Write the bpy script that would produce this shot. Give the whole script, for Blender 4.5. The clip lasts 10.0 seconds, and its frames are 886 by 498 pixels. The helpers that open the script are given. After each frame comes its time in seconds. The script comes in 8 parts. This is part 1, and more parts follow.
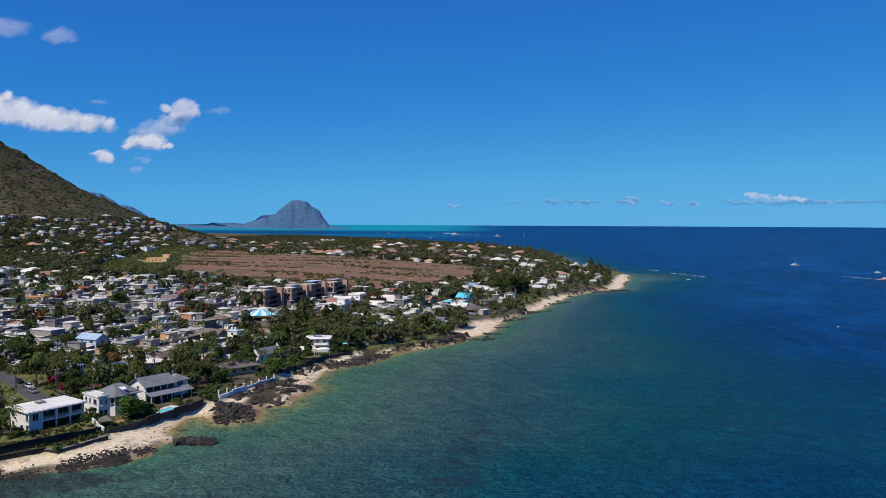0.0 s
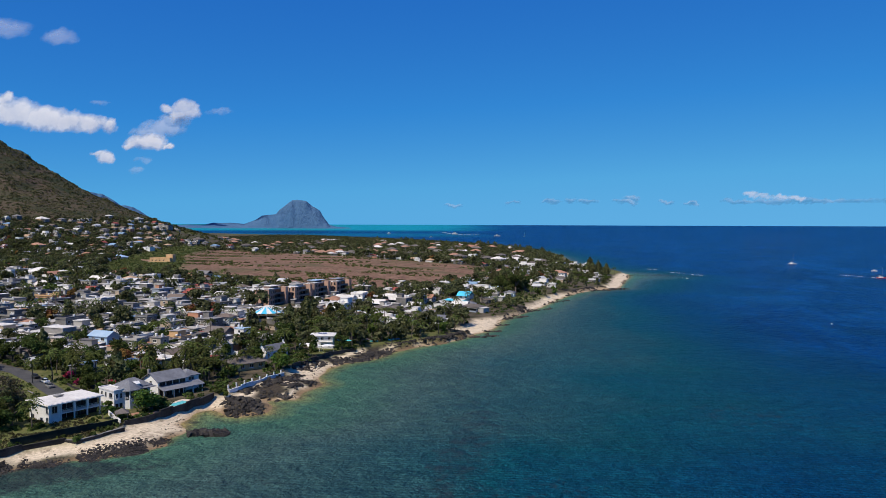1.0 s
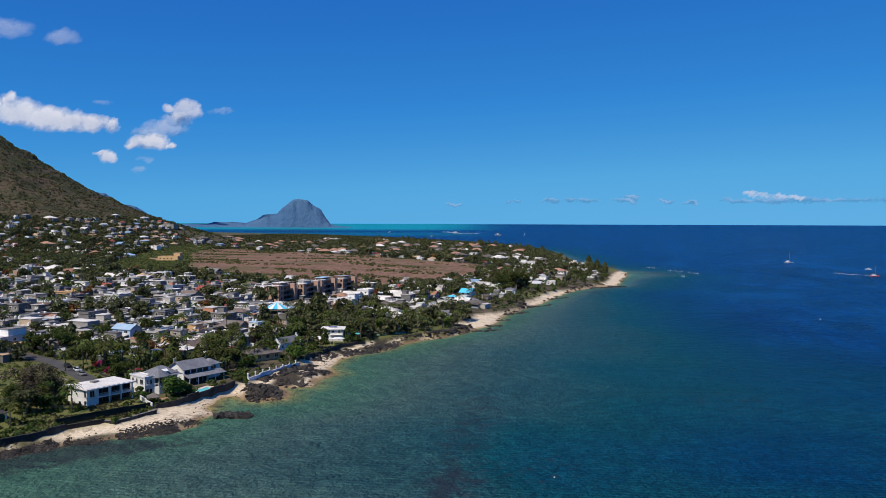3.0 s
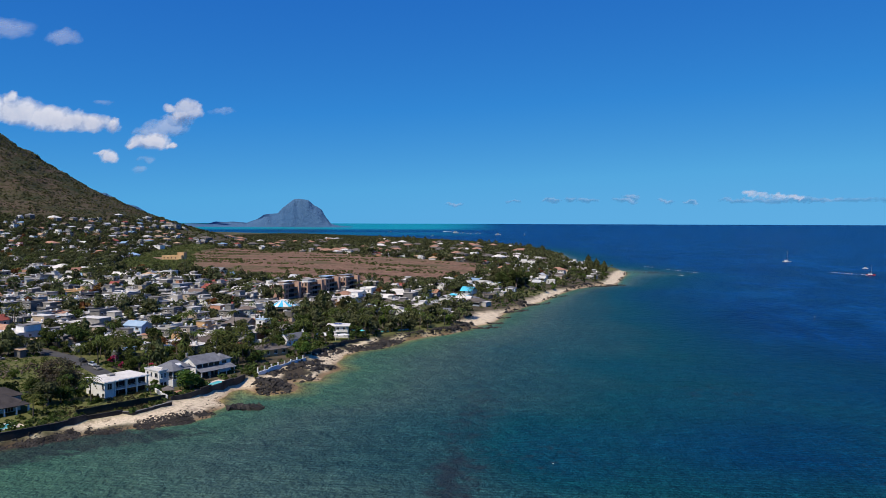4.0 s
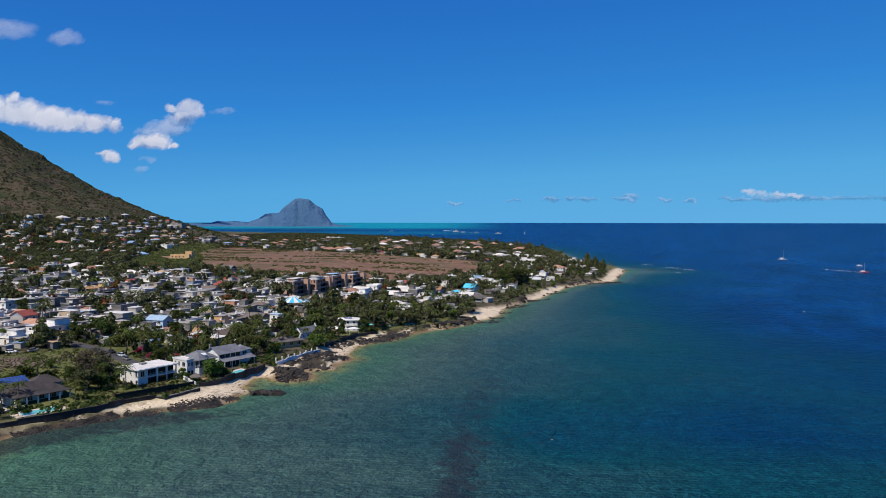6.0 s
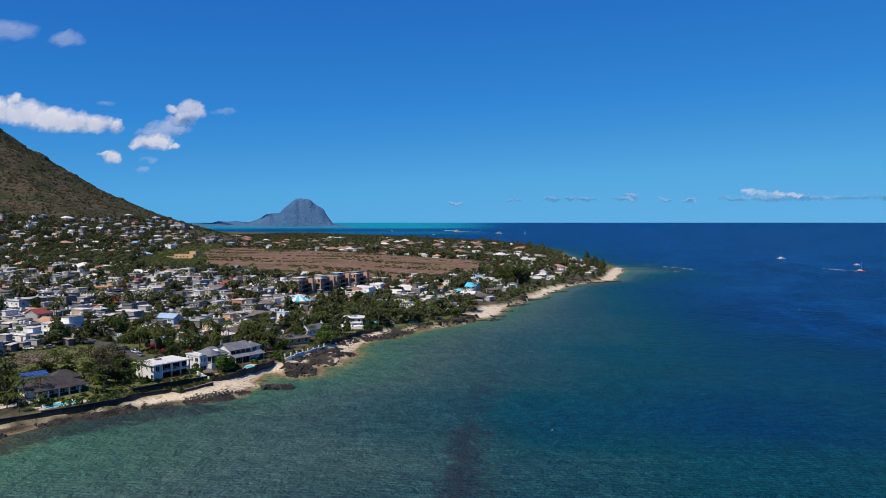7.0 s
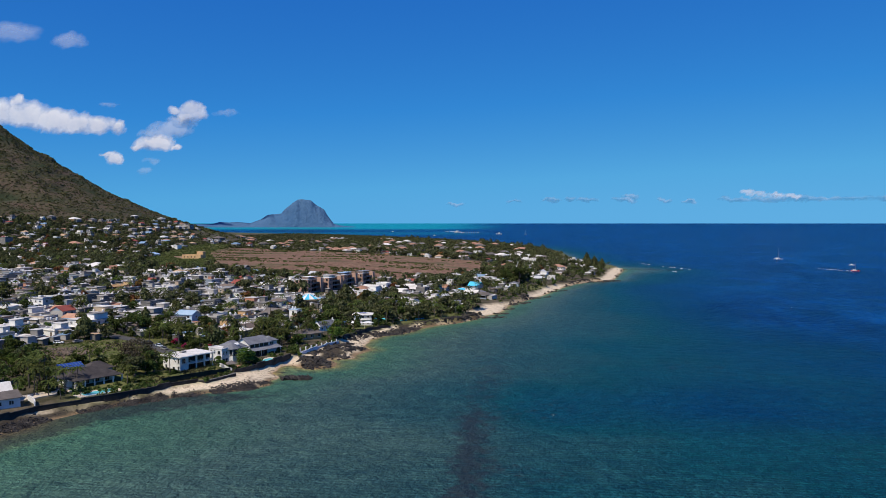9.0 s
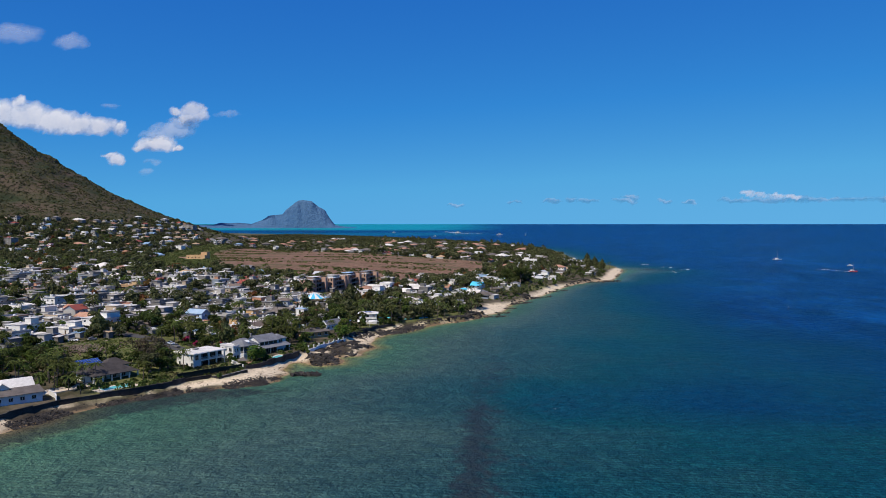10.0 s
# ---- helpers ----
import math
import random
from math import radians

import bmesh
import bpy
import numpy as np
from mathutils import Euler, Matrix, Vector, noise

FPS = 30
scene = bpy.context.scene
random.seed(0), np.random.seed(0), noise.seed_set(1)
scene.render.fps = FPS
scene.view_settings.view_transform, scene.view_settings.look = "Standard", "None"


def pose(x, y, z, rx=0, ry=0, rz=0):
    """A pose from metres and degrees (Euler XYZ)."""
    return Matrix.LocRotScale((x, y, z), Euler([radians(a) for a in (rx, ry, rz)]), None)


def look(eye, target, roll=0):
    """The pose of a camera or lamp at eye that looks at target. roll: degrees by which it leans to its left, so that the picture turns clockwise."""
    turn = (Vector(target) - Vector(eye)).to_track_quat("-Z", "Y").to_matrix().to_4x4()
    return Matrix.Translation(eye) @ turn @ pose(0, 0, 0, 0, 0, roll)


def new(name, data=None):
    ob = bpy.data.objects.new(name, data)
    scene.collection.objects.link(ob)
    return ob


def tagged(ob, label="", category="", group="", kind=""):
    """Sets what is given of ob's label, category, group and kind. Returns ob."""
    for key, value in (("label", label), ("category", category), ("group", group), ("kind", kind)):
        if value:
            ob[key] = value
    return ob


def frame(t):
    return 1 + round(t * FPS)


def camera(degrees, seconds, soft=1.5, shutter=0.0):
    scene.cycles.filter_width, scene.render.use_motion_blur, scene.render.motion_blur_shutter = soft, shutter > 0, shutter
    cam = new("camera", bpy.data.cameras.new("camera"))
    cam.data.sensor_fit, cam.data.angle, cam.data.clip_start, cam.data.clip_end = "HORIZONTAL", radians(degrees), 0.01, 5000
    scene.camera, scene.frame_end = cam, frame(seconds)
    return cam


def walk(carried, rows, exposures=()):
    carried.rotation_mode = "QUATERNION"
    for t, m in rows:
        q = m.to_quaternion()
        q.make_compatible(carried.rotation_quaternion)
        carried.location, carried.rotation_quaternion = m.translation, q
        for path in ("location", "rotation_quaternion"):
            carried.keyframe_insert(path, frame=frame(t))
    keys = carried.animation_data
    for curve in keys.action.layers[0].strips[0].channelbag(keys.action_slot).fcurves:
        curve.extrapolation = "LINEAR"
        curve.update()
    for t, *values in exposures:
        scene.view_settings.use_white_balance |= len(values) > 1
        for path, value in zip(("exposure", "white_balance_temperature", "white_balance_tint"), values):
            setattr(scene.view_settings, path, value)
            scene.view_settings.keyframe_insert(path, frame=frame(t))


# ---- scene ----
cam = camera(62.2, 10.0, soft=0.8)
PATH = [
    (0, (1.923, 0.934, 59.816), (1.772, 2.928, 59.751), 0.3),
    (0.5, (1.946, -3.334, 59.853), (1.795, -1.34, 59.788), 0.2),
    (1, (1.944, -7.624, 59.889), (1.793, -5.63, 59.823), 0.2),
    (1.5, (1.862, -12.005, 59.896), (1.711, -10.011, 59.829), 0.2),
    (2, (1.734, -16.46, 59.888), (1.583, -14.467, 59.82), 0.2),
    (2.5, (1.602, -20.997, 59.867), (1.45, -19.004, 59.799), 0.2),
    (4, (1.018, -34.988, 59.704), (0.866, -32.995, 59.635), 0.2),
    (4.5, (0.787, -39.77, 59.689), (0.635, -37.777, 59.62), 0.1),
    (5, (0.559, -44.617, 59.674), (0.407, -42.624, 59.604), 0.1),
    (5.5, (0.333, -49.486, 59.683), (0.181, -47.493, 59.612), 0.1),
    (7, (-0.552, -64.091, 59.86), (-0.705, -62.098, 59.788), 0.0),
    (7.5, (-0.873, -68.788, 59.905), (-1.026, -66.795, 59.833), 0.0),
    (8, (-1.269, -73.375, 59.959), (-1.422, -71.382, 59.887), 0.0),
    (8.5, (-1.681, -77.866, 60.023), (-1.834, -75.874, 59.953), 0.0),
    (9, (-2.158, -82.362, 60.08), (-2.311, -80.37, 60.01), 0.0),
    (9.5, (-2.718, -86.91, 60.129), (-2.872, -84.917, 60.06), 0.0),
    (10, (-3.309, -91.492, 60.162), (-3.463, -89.499, 60.094), 0.0),
]
walk(cam, [(t, look(eye, target, roll)) for t, eye, target, roll in PATH])

# ---------------------------------------------------------------- world, sun
SUN_AZ, SUN_EL = radians(236), radians(52)   # direction to the sun: angle from +x, elevation
world = bpy.data.worlds.new("sky")
scene.world = world
world.use_nodes = True
wn = world.node_tree.nodes
sky = wn.new("ShaderNodeTexSky")
sky.sky_type = "NISHITA"
sky.sun_disc = False
sky.sun_elevation = SUN_EL
sky.sun_rotation = radians(90) - SUN_AZ
sky.altitude = 0
sky.air_density = 1.0
sky.dust_density = 0.0
sky.ozone_density = 3.0
wl = world.node_tree.links.new
grey = wn.new("ShaderNodeRGBToBW")
wl(sky.outputs[0], grey.inputs[0])
level = wn.new("ShaderNodeMath")
level.operation = "MULTIPLY"
level.inputs[1].default_value = 0.1
wl(grey.outputs[0], level.inputs[0])
tone = wn.new("ShaderNodeValToRGB")       # clear, dry tropical blue
while len(tone.color_ramp.elements) < 5:
    tone.color_ramp.elements.new(0.5)
for e, (p, c) in zip(tone.color_ramp.elements, ((0.0, (0.002, 0.02, 0.11)), (0.15, (0.009, 0.097, 0.470)), (0.45, (0.033, 0.240, 0.652)), (0.75, (0.088, 0.385, 0.735)), (1.0, (0.120, 0.425, 0.765)))):
    e.position, e.color = p, (*c, 1)
wl(level.outputs[0], tone.inputs[0])
wl(tone.outputs[0], wn["Background"].inputs[0])
wn["Background"].inputs[1].default_value = 1.0
sun = new("sun", bpy.data.lights.new("sun", "SUN"))
sun.data.energy, sun.data.angle, sun.data.color = 5.0, radians(0.5), (1.0, 0.905, 0.76)
to_sun = Vector((math.cos(SUN_AZ) * math.cos(SUN_EL), math.sin(SUN_AZ) * math.cos(SUN_EL), math.sin(SUN_EL)))
sun.matrix_world = Matrix.Translation(to_sun * 300) @ to_sun.to_track_quat("Z", "Y").to_matrix().to_4x4()
scene.view_settings.exposure = 0.0

# ---------------------------------------------------------------- materials
MATS = {}


def nodes_of(name):
    m = bpy.data.materials.new(name)
    m.use_nodes = True
    MATS[name] = m
    nt = m.node_tree
    return m, nt, nt.nodes["Principled BSDF"], nt.links.new


def noise_node(nt, scale, detail=4, vec=None, rough=0.55):
    n = nt.nodes.new("ShaderNodeTexNoise")
    n.inputs["Scale"].default_value, n.inputs["Detail"].default_value = scale, detail
    n.inputs["Roughness"].default_value = rough
    if vec:
        nt.links.new(vec, n.inputs["Vector"])
    return n


def ramp(nt, fac, stops):
    r = nt.nodes.new("ShaderNodeValToRGB")
    while len(r.color_ramp.elements) < len(stops):
        r.color_ramp.elements.new(0.5)
    for e, (p, c) in zip(r.color_ramp.elements, stops):
        e.position, e.color = p, (*c, 1)
    nt.links.new(fac, r.inputs[0])
    return r


def mix(nt, fac, a, b, kind="MIX"):
    n = nt.nodes.new("ShaderNodeMix")
    n.data_type, n.blend_type = "RGBA", kind
    for sock, v in ((n.inputs[0], fac), (n.inputs[6], a), (n.inputs[7], b)):
        if isinstance(v, bpy.types.NodeSocket):
            nt.links.new(v, sock)
        elif isinstance(v, (int, float)):
            sock.default_value = v
        else:
            sock.default_value = (*v, 1)
    return n.outputs[2]


def math_node(nt, op, a, b=0.0, clamp=False):
    n = nt.nodes.new("ShaderNodeMath")
    n.operation, n.use_clamp = op, clamp
    for sock, v in zip(n.inputs, (a, b)):
        if isinstance(v, bpy.types.NodeSocket):
            nt.links.new(v, sock)
        else:
            sock.default_value = v
    return n.outputs[0]


def place(nt):
    return nt.nodes.new("ShaderNodeNewGeometry").outputs["Position"]


def bump(nt, bsdf, height, strength, dist):
    b = nt.nodes.new("ShaderNodeBump")
    b.inputs["Strength"].default_value, b.inputs["Distance"].default_value = strength, dist
    nt.links.new(height, b.inputs["Height"])
    nt.links.new(b.outputs[0], bsdf.inputs["Normal"])


def plain(name, c1, c2, scale=1.0, rough=0.8, relief=0.3, depth=0.03, vary=0.0, metal=0.0, island=False, spec=0.3):
    """Two colours mixed by coarse and fine noise, with bump; vary: how far objects (or pieces) differ in value."""
    m, nt, b, link = nodes_of(name)
    pos = place(nt)
    coarse, fine = noise_node(nt, scale * 0.25, 3, pos), noise_node(nt, scale * 2.2, 5, pos, 0.65)
    f = math_node(nt, "ADD", math_node(nt, "MULTIPLY", coarse.outputs[0], 0.6), math_node(nt, "MULTIPLY", fine.outputs[0], 0.4))
    col = ramp(nt, f, [(0.36, c1), (0.64, c2)]).outputs[0]
    if vary:
        src = nt.nodes.new("ShaderNodeNewGeometry").outputs["Random Per Island"] if island else nt.nodes.new("ShaderNodeObjectInfo").outputs["Random"]
        hsv = nt.nodes.new("ShaderNodeHueSaturation")
        link(col, hsv.inputs["Color"])
        link(math_node(nt, "ADD", math_node(nt, "MULTIPLY", src, 2 * vary), 1 - vary), hsv.inputs["Value"])
        col = hsv.outputs[0]
    link(col, b.inputs["Base Color"])
    b.inputs["Roughness"].default_value, b.inputs["Metallic"].default_value = rough, metal
    b.inputs["Specular IOR Level"].default_value = spec
    if relief:
        bump(nt, b, fine.outputs[0], relief, depth)
    return m


def palette(name, stops, scale=0.8, rough=0.8, stain=(0.55, 0.52, 0.48), amount=0.35):
    """Paint whose colour is picked per object from a few, with stains and streaks."""
    m, nt, b, link = nodes_of(name)
    info = math_node(nt, "FRACT", math_node(nt, "ADD", nt.nodes.new("ShaderNodeObjectInfo").outputs["Random"], nt.nodes.new("ShaderNodeNewGeometry").outputs["Random Per Island"]))
    r = ramp(nt, info, stops)
    r.color_ramp.interpolation = "CONSTANT"
    pos = place(nt)
    n1, n2 = noise_node(nt, scale * 0.3, 3, pos), noise_node(nt, scale * 2.5, 5, pos, 0.7)
    f = math_node(nt, "MULTIPLY", ramp(nt, math_node(nt, "MULTIPLY", n1.outputs[0], n2.outputs[0]), [(0.2, (0, 0, 0)), (0.42, (1, 1, 1))]).outputs[0], amount)
    link(mix(nt, f, r.outputs[0], mix(nt, 1.0, r.outputs[0], stain, "MULTIPLY")), b.inputs["Base Color"])
    b.inputs["Roughness"].default_value = rough
    b.inputs["Specular IOR Level"].default_value = 0.25
    bump(nt, b, n2.outputs[0], 0.25, 0.03)
    return m


plain("white_paint", (0.57, 0.56, 0.54), (0.74, 0.73, 0.71), 0.9, 0.7, vary=0.08)
plain("white_roof", (0.44, 0.42, 0.39), (0.70, 0.67, 0.63), 0.5, 0.8, vary=0.1)
plain("grey_concrete", (0.12, 0.115, 0.11), (0.23, 0.22, 0.21), 0.7, 0.9, vary=0.35)
plain("basalt", (0.004, 0.0036, 0.0034), (0.046, 0.040, 0.035), 1.1, 0.7, 0.8, 0.15, vary=0.55, spec=0.22)
plain("dark_stone", (0.016, 0.015, 0.014), (0.052, 0.048, 0.045), 1.5, 0.85, 0.6, 0.08, vary=0.3)
plain("grey_shingle", (0.105, 0.11, 0.125), (0.19, 0.195, 0.215), 1.8, 0.75, 0.5, 0.05, vary=0.12)
plain("brown_shingle", (0.075, 0.064, 0.057), (0.150, 0.130, 0.118), 1.5, 0.85, 0.5, 0.05, vary=0.2)
plain("dark_roof", (0.030, 0.026, 0.025), (0.070, 0.060, 0.056), 1.5, 0.8, 0.5, 0.05, vary=0.1)
plain("terracotta", (0.24, 0.125, 0.085), (0.40, 0.23, 0.155), 1.2, 0.85, 0.5, 0.05, vary=0.25)
plain("red_roof", (0.36, 0.05, 0.05), (0.50, 0.10, 0.08), 1.0, 0.7, vary=0.2)
plain("blue_roof", (0.05, 0.40, 0.62), (0.10, 0.52, 0.74), 0.6, 0.6, vary=0.08)
plain("pale_wall", (0.50, 0.52, 0.56), (0.62, 0.64, 0.67), 0.6, 0.7, vary=0.05)
plain("pale_blue_roof", (0.28, 0.42, 0.58), (0.42, 0.55, 0.68), 0.6, 0.6, vary=0.2)
plain("timber", (0.10, 0.07, 0.05), (0.2, 0.15, 0.11), 2, 0.8, vary=0.2)
plain("bark", (0.07, 0.055, 0.045), (0.16, 0.13, 0.11), 2.5, 0.9, 0.6, 0.05, vary=0.2)
plain("asphalt", (0.045, 0.045, 0.048), (0.085, 0.083, 0.08), 0.8, 0.9, vary=0.0)
plain("tan_wall", (0.32, 0.20, 0.15), (0.42, 0.275, 0.21), 0.8, 0.85, vary=0.06)
plain("ochre_wall", (0.45, 0.28, 0.14), (0.6, 0.4, 0.22), 0.8, 0.85, vary=0.1)
plain("steel", (0.35, 0.36, 0.37), (0.5, 0.5, 0.5), 3, 0.4, 0, vary=0.1, metal=0.8)
# black plastic parts; also the painted shade of verandas and the loggia
plain("black_plastic_and_shade", (0.02, 0.02, 0.02), (0.05, 0.05, 0.05), 3, 0.5, 0, vary=0.3)
plain("umber_tile", (0.50, 0.41, 0.31), (0.64, 0.54, 0.43), 1.2, 0.8)
plain("car_paint", (0.6, 0.6, 0.6), (0.75, 0.75, 0.75), 1, 0.3, 0, vary=0.3)
plain("blue_paint", (0.05, 0.16, 0.40), (0.09, 0.25, 0.52), 1, 0.5, 0.1)
plain("red_paint", (0.45, 0.04, 0.03), (0.6, 0.08, 0.05), 1, 0.5, 0.1)
plain("rubble", (0.10, 0.075, 0.055), (0.2, 0.155, 0.12), 0.8, 0.95, 0.5, 0.1)
plain("mesh_fence", (0.010, 0.014, 0.010), (0.025, 0.032, 0.022), 1.5, 0.9, 0.2)
plain("foam", (0.7, 0.74, 0.76), (0.85, 0.87, 0.88), 0.8, 0.9, 0.5, 0.2)

palette("wall_paint", [(0.0, (0.38, 0.365, 0.345)), (0.2, (0.15, 0.146, 0.142)), (0.38, (0.31, 0.28, 0.24)), (0.50, (0.60, 0.59, 0.57)),
                       (0.58, (0.21, 0.205, 0.20)), (0.78, (0.40, 0.32, 0.24)), (0.86, (0.26, 0.30, 0.35)), (0.94, (0.43, 0.22, 0.14))])
palette("flat_roof", [(0.0, (0.20, 0.19, 0.185)), (0.24, (0.33, 0.315, 0.295)), (0.44, (0.55, 0.53, 0.51)), (0.55, (0.13, 0.125, 0.125)),
                      (0.74, (0.42, 0.39, 0.36)), (0.88, (0.26, 0.28, 0.31))], rough=0.9, amount=0.6)
palette("pitched_roof", [(0.0, (0.55, 0.54, 0.52)), (0.16, (0.18, 0.175, 0.18)), (0.36, (0.36, 0.19, 0.125)), (0.52, (0.46, 0.47, 0.49)),
                         (0.62, (0.28, 0.075, 0.06)), (0.69, (0.20, 0.31, 0.45)), (0.76, (0.16, 0.125, 0.105)), (0.90, (0.45, 0.31, 0.20))], amount=0.4)


def leaf_material(name, c1, c2, vary=0.3):
    m, nt, b, link = nodes_of(name)
    geo = nt.nodes.new("ShaderNodeNewGeometry")
    info = nt.nodes.new("ShaderNodeObjectInfo")
    col = ramp(nt, geo.outputs["Random Per Island"], [(0.0, c1), (1.0, c2)]).outputs[0]
    hsv = nt.nodes.new("ShaderNodeHueSaturation")
    link(col, hsv.inputs["Color"])
    patch = math_node(nt, "FRACT", math_node(nt, "ADD", info.outputs["Random"], math_node(nt, "MULTIPLY", noise_node(nt, 0.09, 2, place(nt)).outputs[0], 2.0)))
    link(math_node(nt, "ADD", math_node(nt, "MULTIPLY", patch, 2 * vary), 1 - vary), hsv.inputs["Value"])
    link(math_node(nt, "ADD", math_node(nt, "MULTIPLY", patch, 0.05), 0.475), hsv.inputs["Hue"])
    link(hsv.outputs[0], b.inputs["Base Color"])
    b.inputs["Roughness"].default_value = 0.75
    b.inputs["Specular IOR Level"].default_value = 0.08
    glow = nt.nodes.new("ShaderNodeBsdfTranslucent")
    link(mix(nt, 1.0, hsv.outputs[0], (1.0, 1.15, 0.55), "MULTIPLY"), glow.inputs[0])
    both = nt.nodes.new("ShaderNodeMixShader")
    both.inputs[0].default_value = 0.3
    link(b.outputs[0], both.inputs[1]), link(glow.outputs[0], both.inputs[2])
    link(both.outputs[0], nt.nodes["Material Output"].inputs["Surface"])
    return m


leaf_material("leaf_broad", (0.022, 0.034, 0.010), (0.084, 0.110, 0.030))
leaf_material("leaf_bright", (0.046, 0.078, 0.017), (0.110, 0.158, 0.036), 0.2)
leaf_material("leaf_olive", (0.060, 0.074, 0.024), (0.128, 0.138, 0.054), 0.25)
leaf_material("leaf_far", (0.036, 0.043, 0.020), (0.122, 0.128, 0.062), 0.45)
leaf_material("leaf_needle", (0.048, 0.056, 0.024), (0.145, 0.148, 0.066), 0.35)
leaf_material("leaf_palm", (0.026, 0.038, 0.011), (0.108, 0.122, 0.034), 0.4)
leaf_material("leaf_flame", (0.10, 0.05, 0.02), (0.22, 0.11, 0.045), 0.2)
leaf_material("leaf_dry", (0.05, 0.042, 0.03), (0.11, 0.09, 0.065), 0.25)
leaf_material("leaf_scrub", (0.050, 0.050, 0.026), (0.096, 0.088, 0.047), 0.25)
leaf_material("leaf_grass", (0.060, 0.082, 0.020), (0.130, 0.150, 0.044), 0.25)
leaf_material("petal_magenta", (0.22, 0.02, 0.06), (0.42, 0.05, 0.14), 0.2)

m, nt, b, link = nodes_of("glass")
b.inputs["Base Color"].default_value = (0.02, 0.025, 0.03, 1)
b.inputs["Roughness"].default_value = 0.08
m, nt, b, link = nodes_of("pool_water")
link(ramp(nt, noise_node(nt, 1.5, 3, place(nt)).outputs[0], [(0.3, (0.10, 0.50, 0.55)), (0.7, (0.20, 0.66, 0.68))]).outputs[0], b.inputs["Base Color"])
b.inputs["Roughness"].default_value = 0.1
m, nt, b, link = nodes_of("solar_cell")
b.inputs["Base Color"].default_value = (0.03, 0.07, 0.24, 1)
b.inputs["Roughness"].default_value = 0.25


# land: sand, scrub, dry field and hill by painted zones, each with two scales of variation
m, nt, b, link = nodes_of("land")


def zone(nt, name):
    a = nt.nodes.new("ShaderNodeAttribute")
    a.attribute_name = name
    return a.outputs["Fac"]


pos = place(nt)
big, mid, fine = noise_node(nt, 0.02, 4, pos), noise_node(nt, 0.12, 5, pos, 0.65), noise_node(nt, 1.1, 5, pos, 0.7)
earth = mix(nt, ramp(nt, mid.outputs[0], [(0.4, (0, 0, 0)), (0.62, (1, 1, 1))]).outputs[0], (0.045, 0.042, 0.022), (0.115, 0.092, 0.062))
grassy = mix(nt, ramp(nt, mid.outputs[0], [(0.35, (0, 0, 0)), (0.65, (1, 1, 1))]).outputs[0], (0.080, 0.098, 0.028), (0.145, 0.138, 0.052))
field = mix(nt, ramp(nt, mid.outputs[0], [(0.38, (0, 0, 0)), (0.66, (1, 1, 1))]).outputs[0], (0.162, 0.086, 0.055), (0.295, 0.180, 0.120))
stretch = nt.nodes.new("ShaderNodeMapping")
link(pos, stretch.inputs[0])
stretch.inputs["Scale"].default_value = (0.3, 1.0, 1.0)
streak = noise_node(nt, 0.028, 5, stretch.outputs[0], 0.6)
tuft = noise_node(nt, 0.32, 5, pos, 0.75)
field = mix(nt, ramp(nt, tuft.outputs[0], [(0.47, (0, 0, 0)), (0.60, (0.8, 0.8, 0.8))]).outputs[0], field, (0.072, 0.046, 0.028))
field = mix(nt, ramp(nt, tuft.outputs[0], [(0.34, (0.6, 0.6, 0.6)), (0.44, (0, 0, 0))]).outputs[0], field, (0.31, 0.21, 0.145))
field = mix(nt, ramp(nt, streak.outputs[0], [(0.52, (0, 0, 0)), (0.62, (0.85, 0.85, 0.85))]).outputs[0], field, (0.105, 0.088, 0.042))
slope_map = nt.nodes.new("ShaderNodeMapping")
link(pos, slope_map.inputs[0])
slope_map.inputs["Scale"].default_value = (1.0, 1.0, 3.2)
bands = noise_node(nt, 0.013, 6, slope_map.outputs[0], 0.68)
hill = mix(nt, ramp(nt, mid.outputs[0], [(0.36, (0, 0, 0)), (0.64, (1, 1, 1))]).outputs[0], (0.044, 0.046, 0.023), (0.068, 0.061, 0.036))
hill = mix(nt, ramp(nt, bands.outputs[0], [(0.38, (1, 1, 1)), (0.46, (0, 0, 0))]).outputs[0], hill, (0.030, 0.040, 0.018))
hill = mix(nt, ramp(nt, bands.outputs[0], [(0.47, (0, 0, 0)), (0.62, (1, 1, 1))]).outputs[0], hill, (0.098, 0.070, 0.050))
sand = mix(nt, fine.outputs[0], (0.55, 0.445, 0.31), (0.73, 0.62, 0.46))
drift = noise_node(nt, 0.35, 6, pos, 0.72)
sand = mix(nt, ramp(nt, drift.outputs[0], [(0.52, (0, 0, 0)), (0.66, (0.75, 0.75, 0.75))]).outputs[0], sand, (0.17, 0.125, 0.085))
col = mix(nt, zone(nt, "grass"), earth, grassy)
col = mix(nt, zone(nt, "field"), col, field)
col = mix(nt, zone(nt, "hill"), col, hill)
col = mix(nt, zone(nt, "sand"), col, sand)
col = mix(nt, zone(nt, "rocky"), col, mix(nt, fine.outputs[0], (0.012, 0.011, 0.010), (0.085, 0.068, 0.050)))
col = mix(nt, zone(nt, "wet"), col, (0.30, 0.20, 0.11))
link(mix(nt, 0.6, col, mix(nt, 1.0, col, ramp(nt, fine.outputs[0], [(0.3, (0.5, 0.5, 0.5)), (0.7, (1.3, 1.3, 1.3))]).outputs[0], "MULTIPLY")), b.inputs["Base Color"])
b.inputs["Roughness"].default_value = 0.95
b.inputs["Specular IOR Level"].default_value = 0.15
bump(nt, b, fine.outputs[0], 0.5, 0.25)

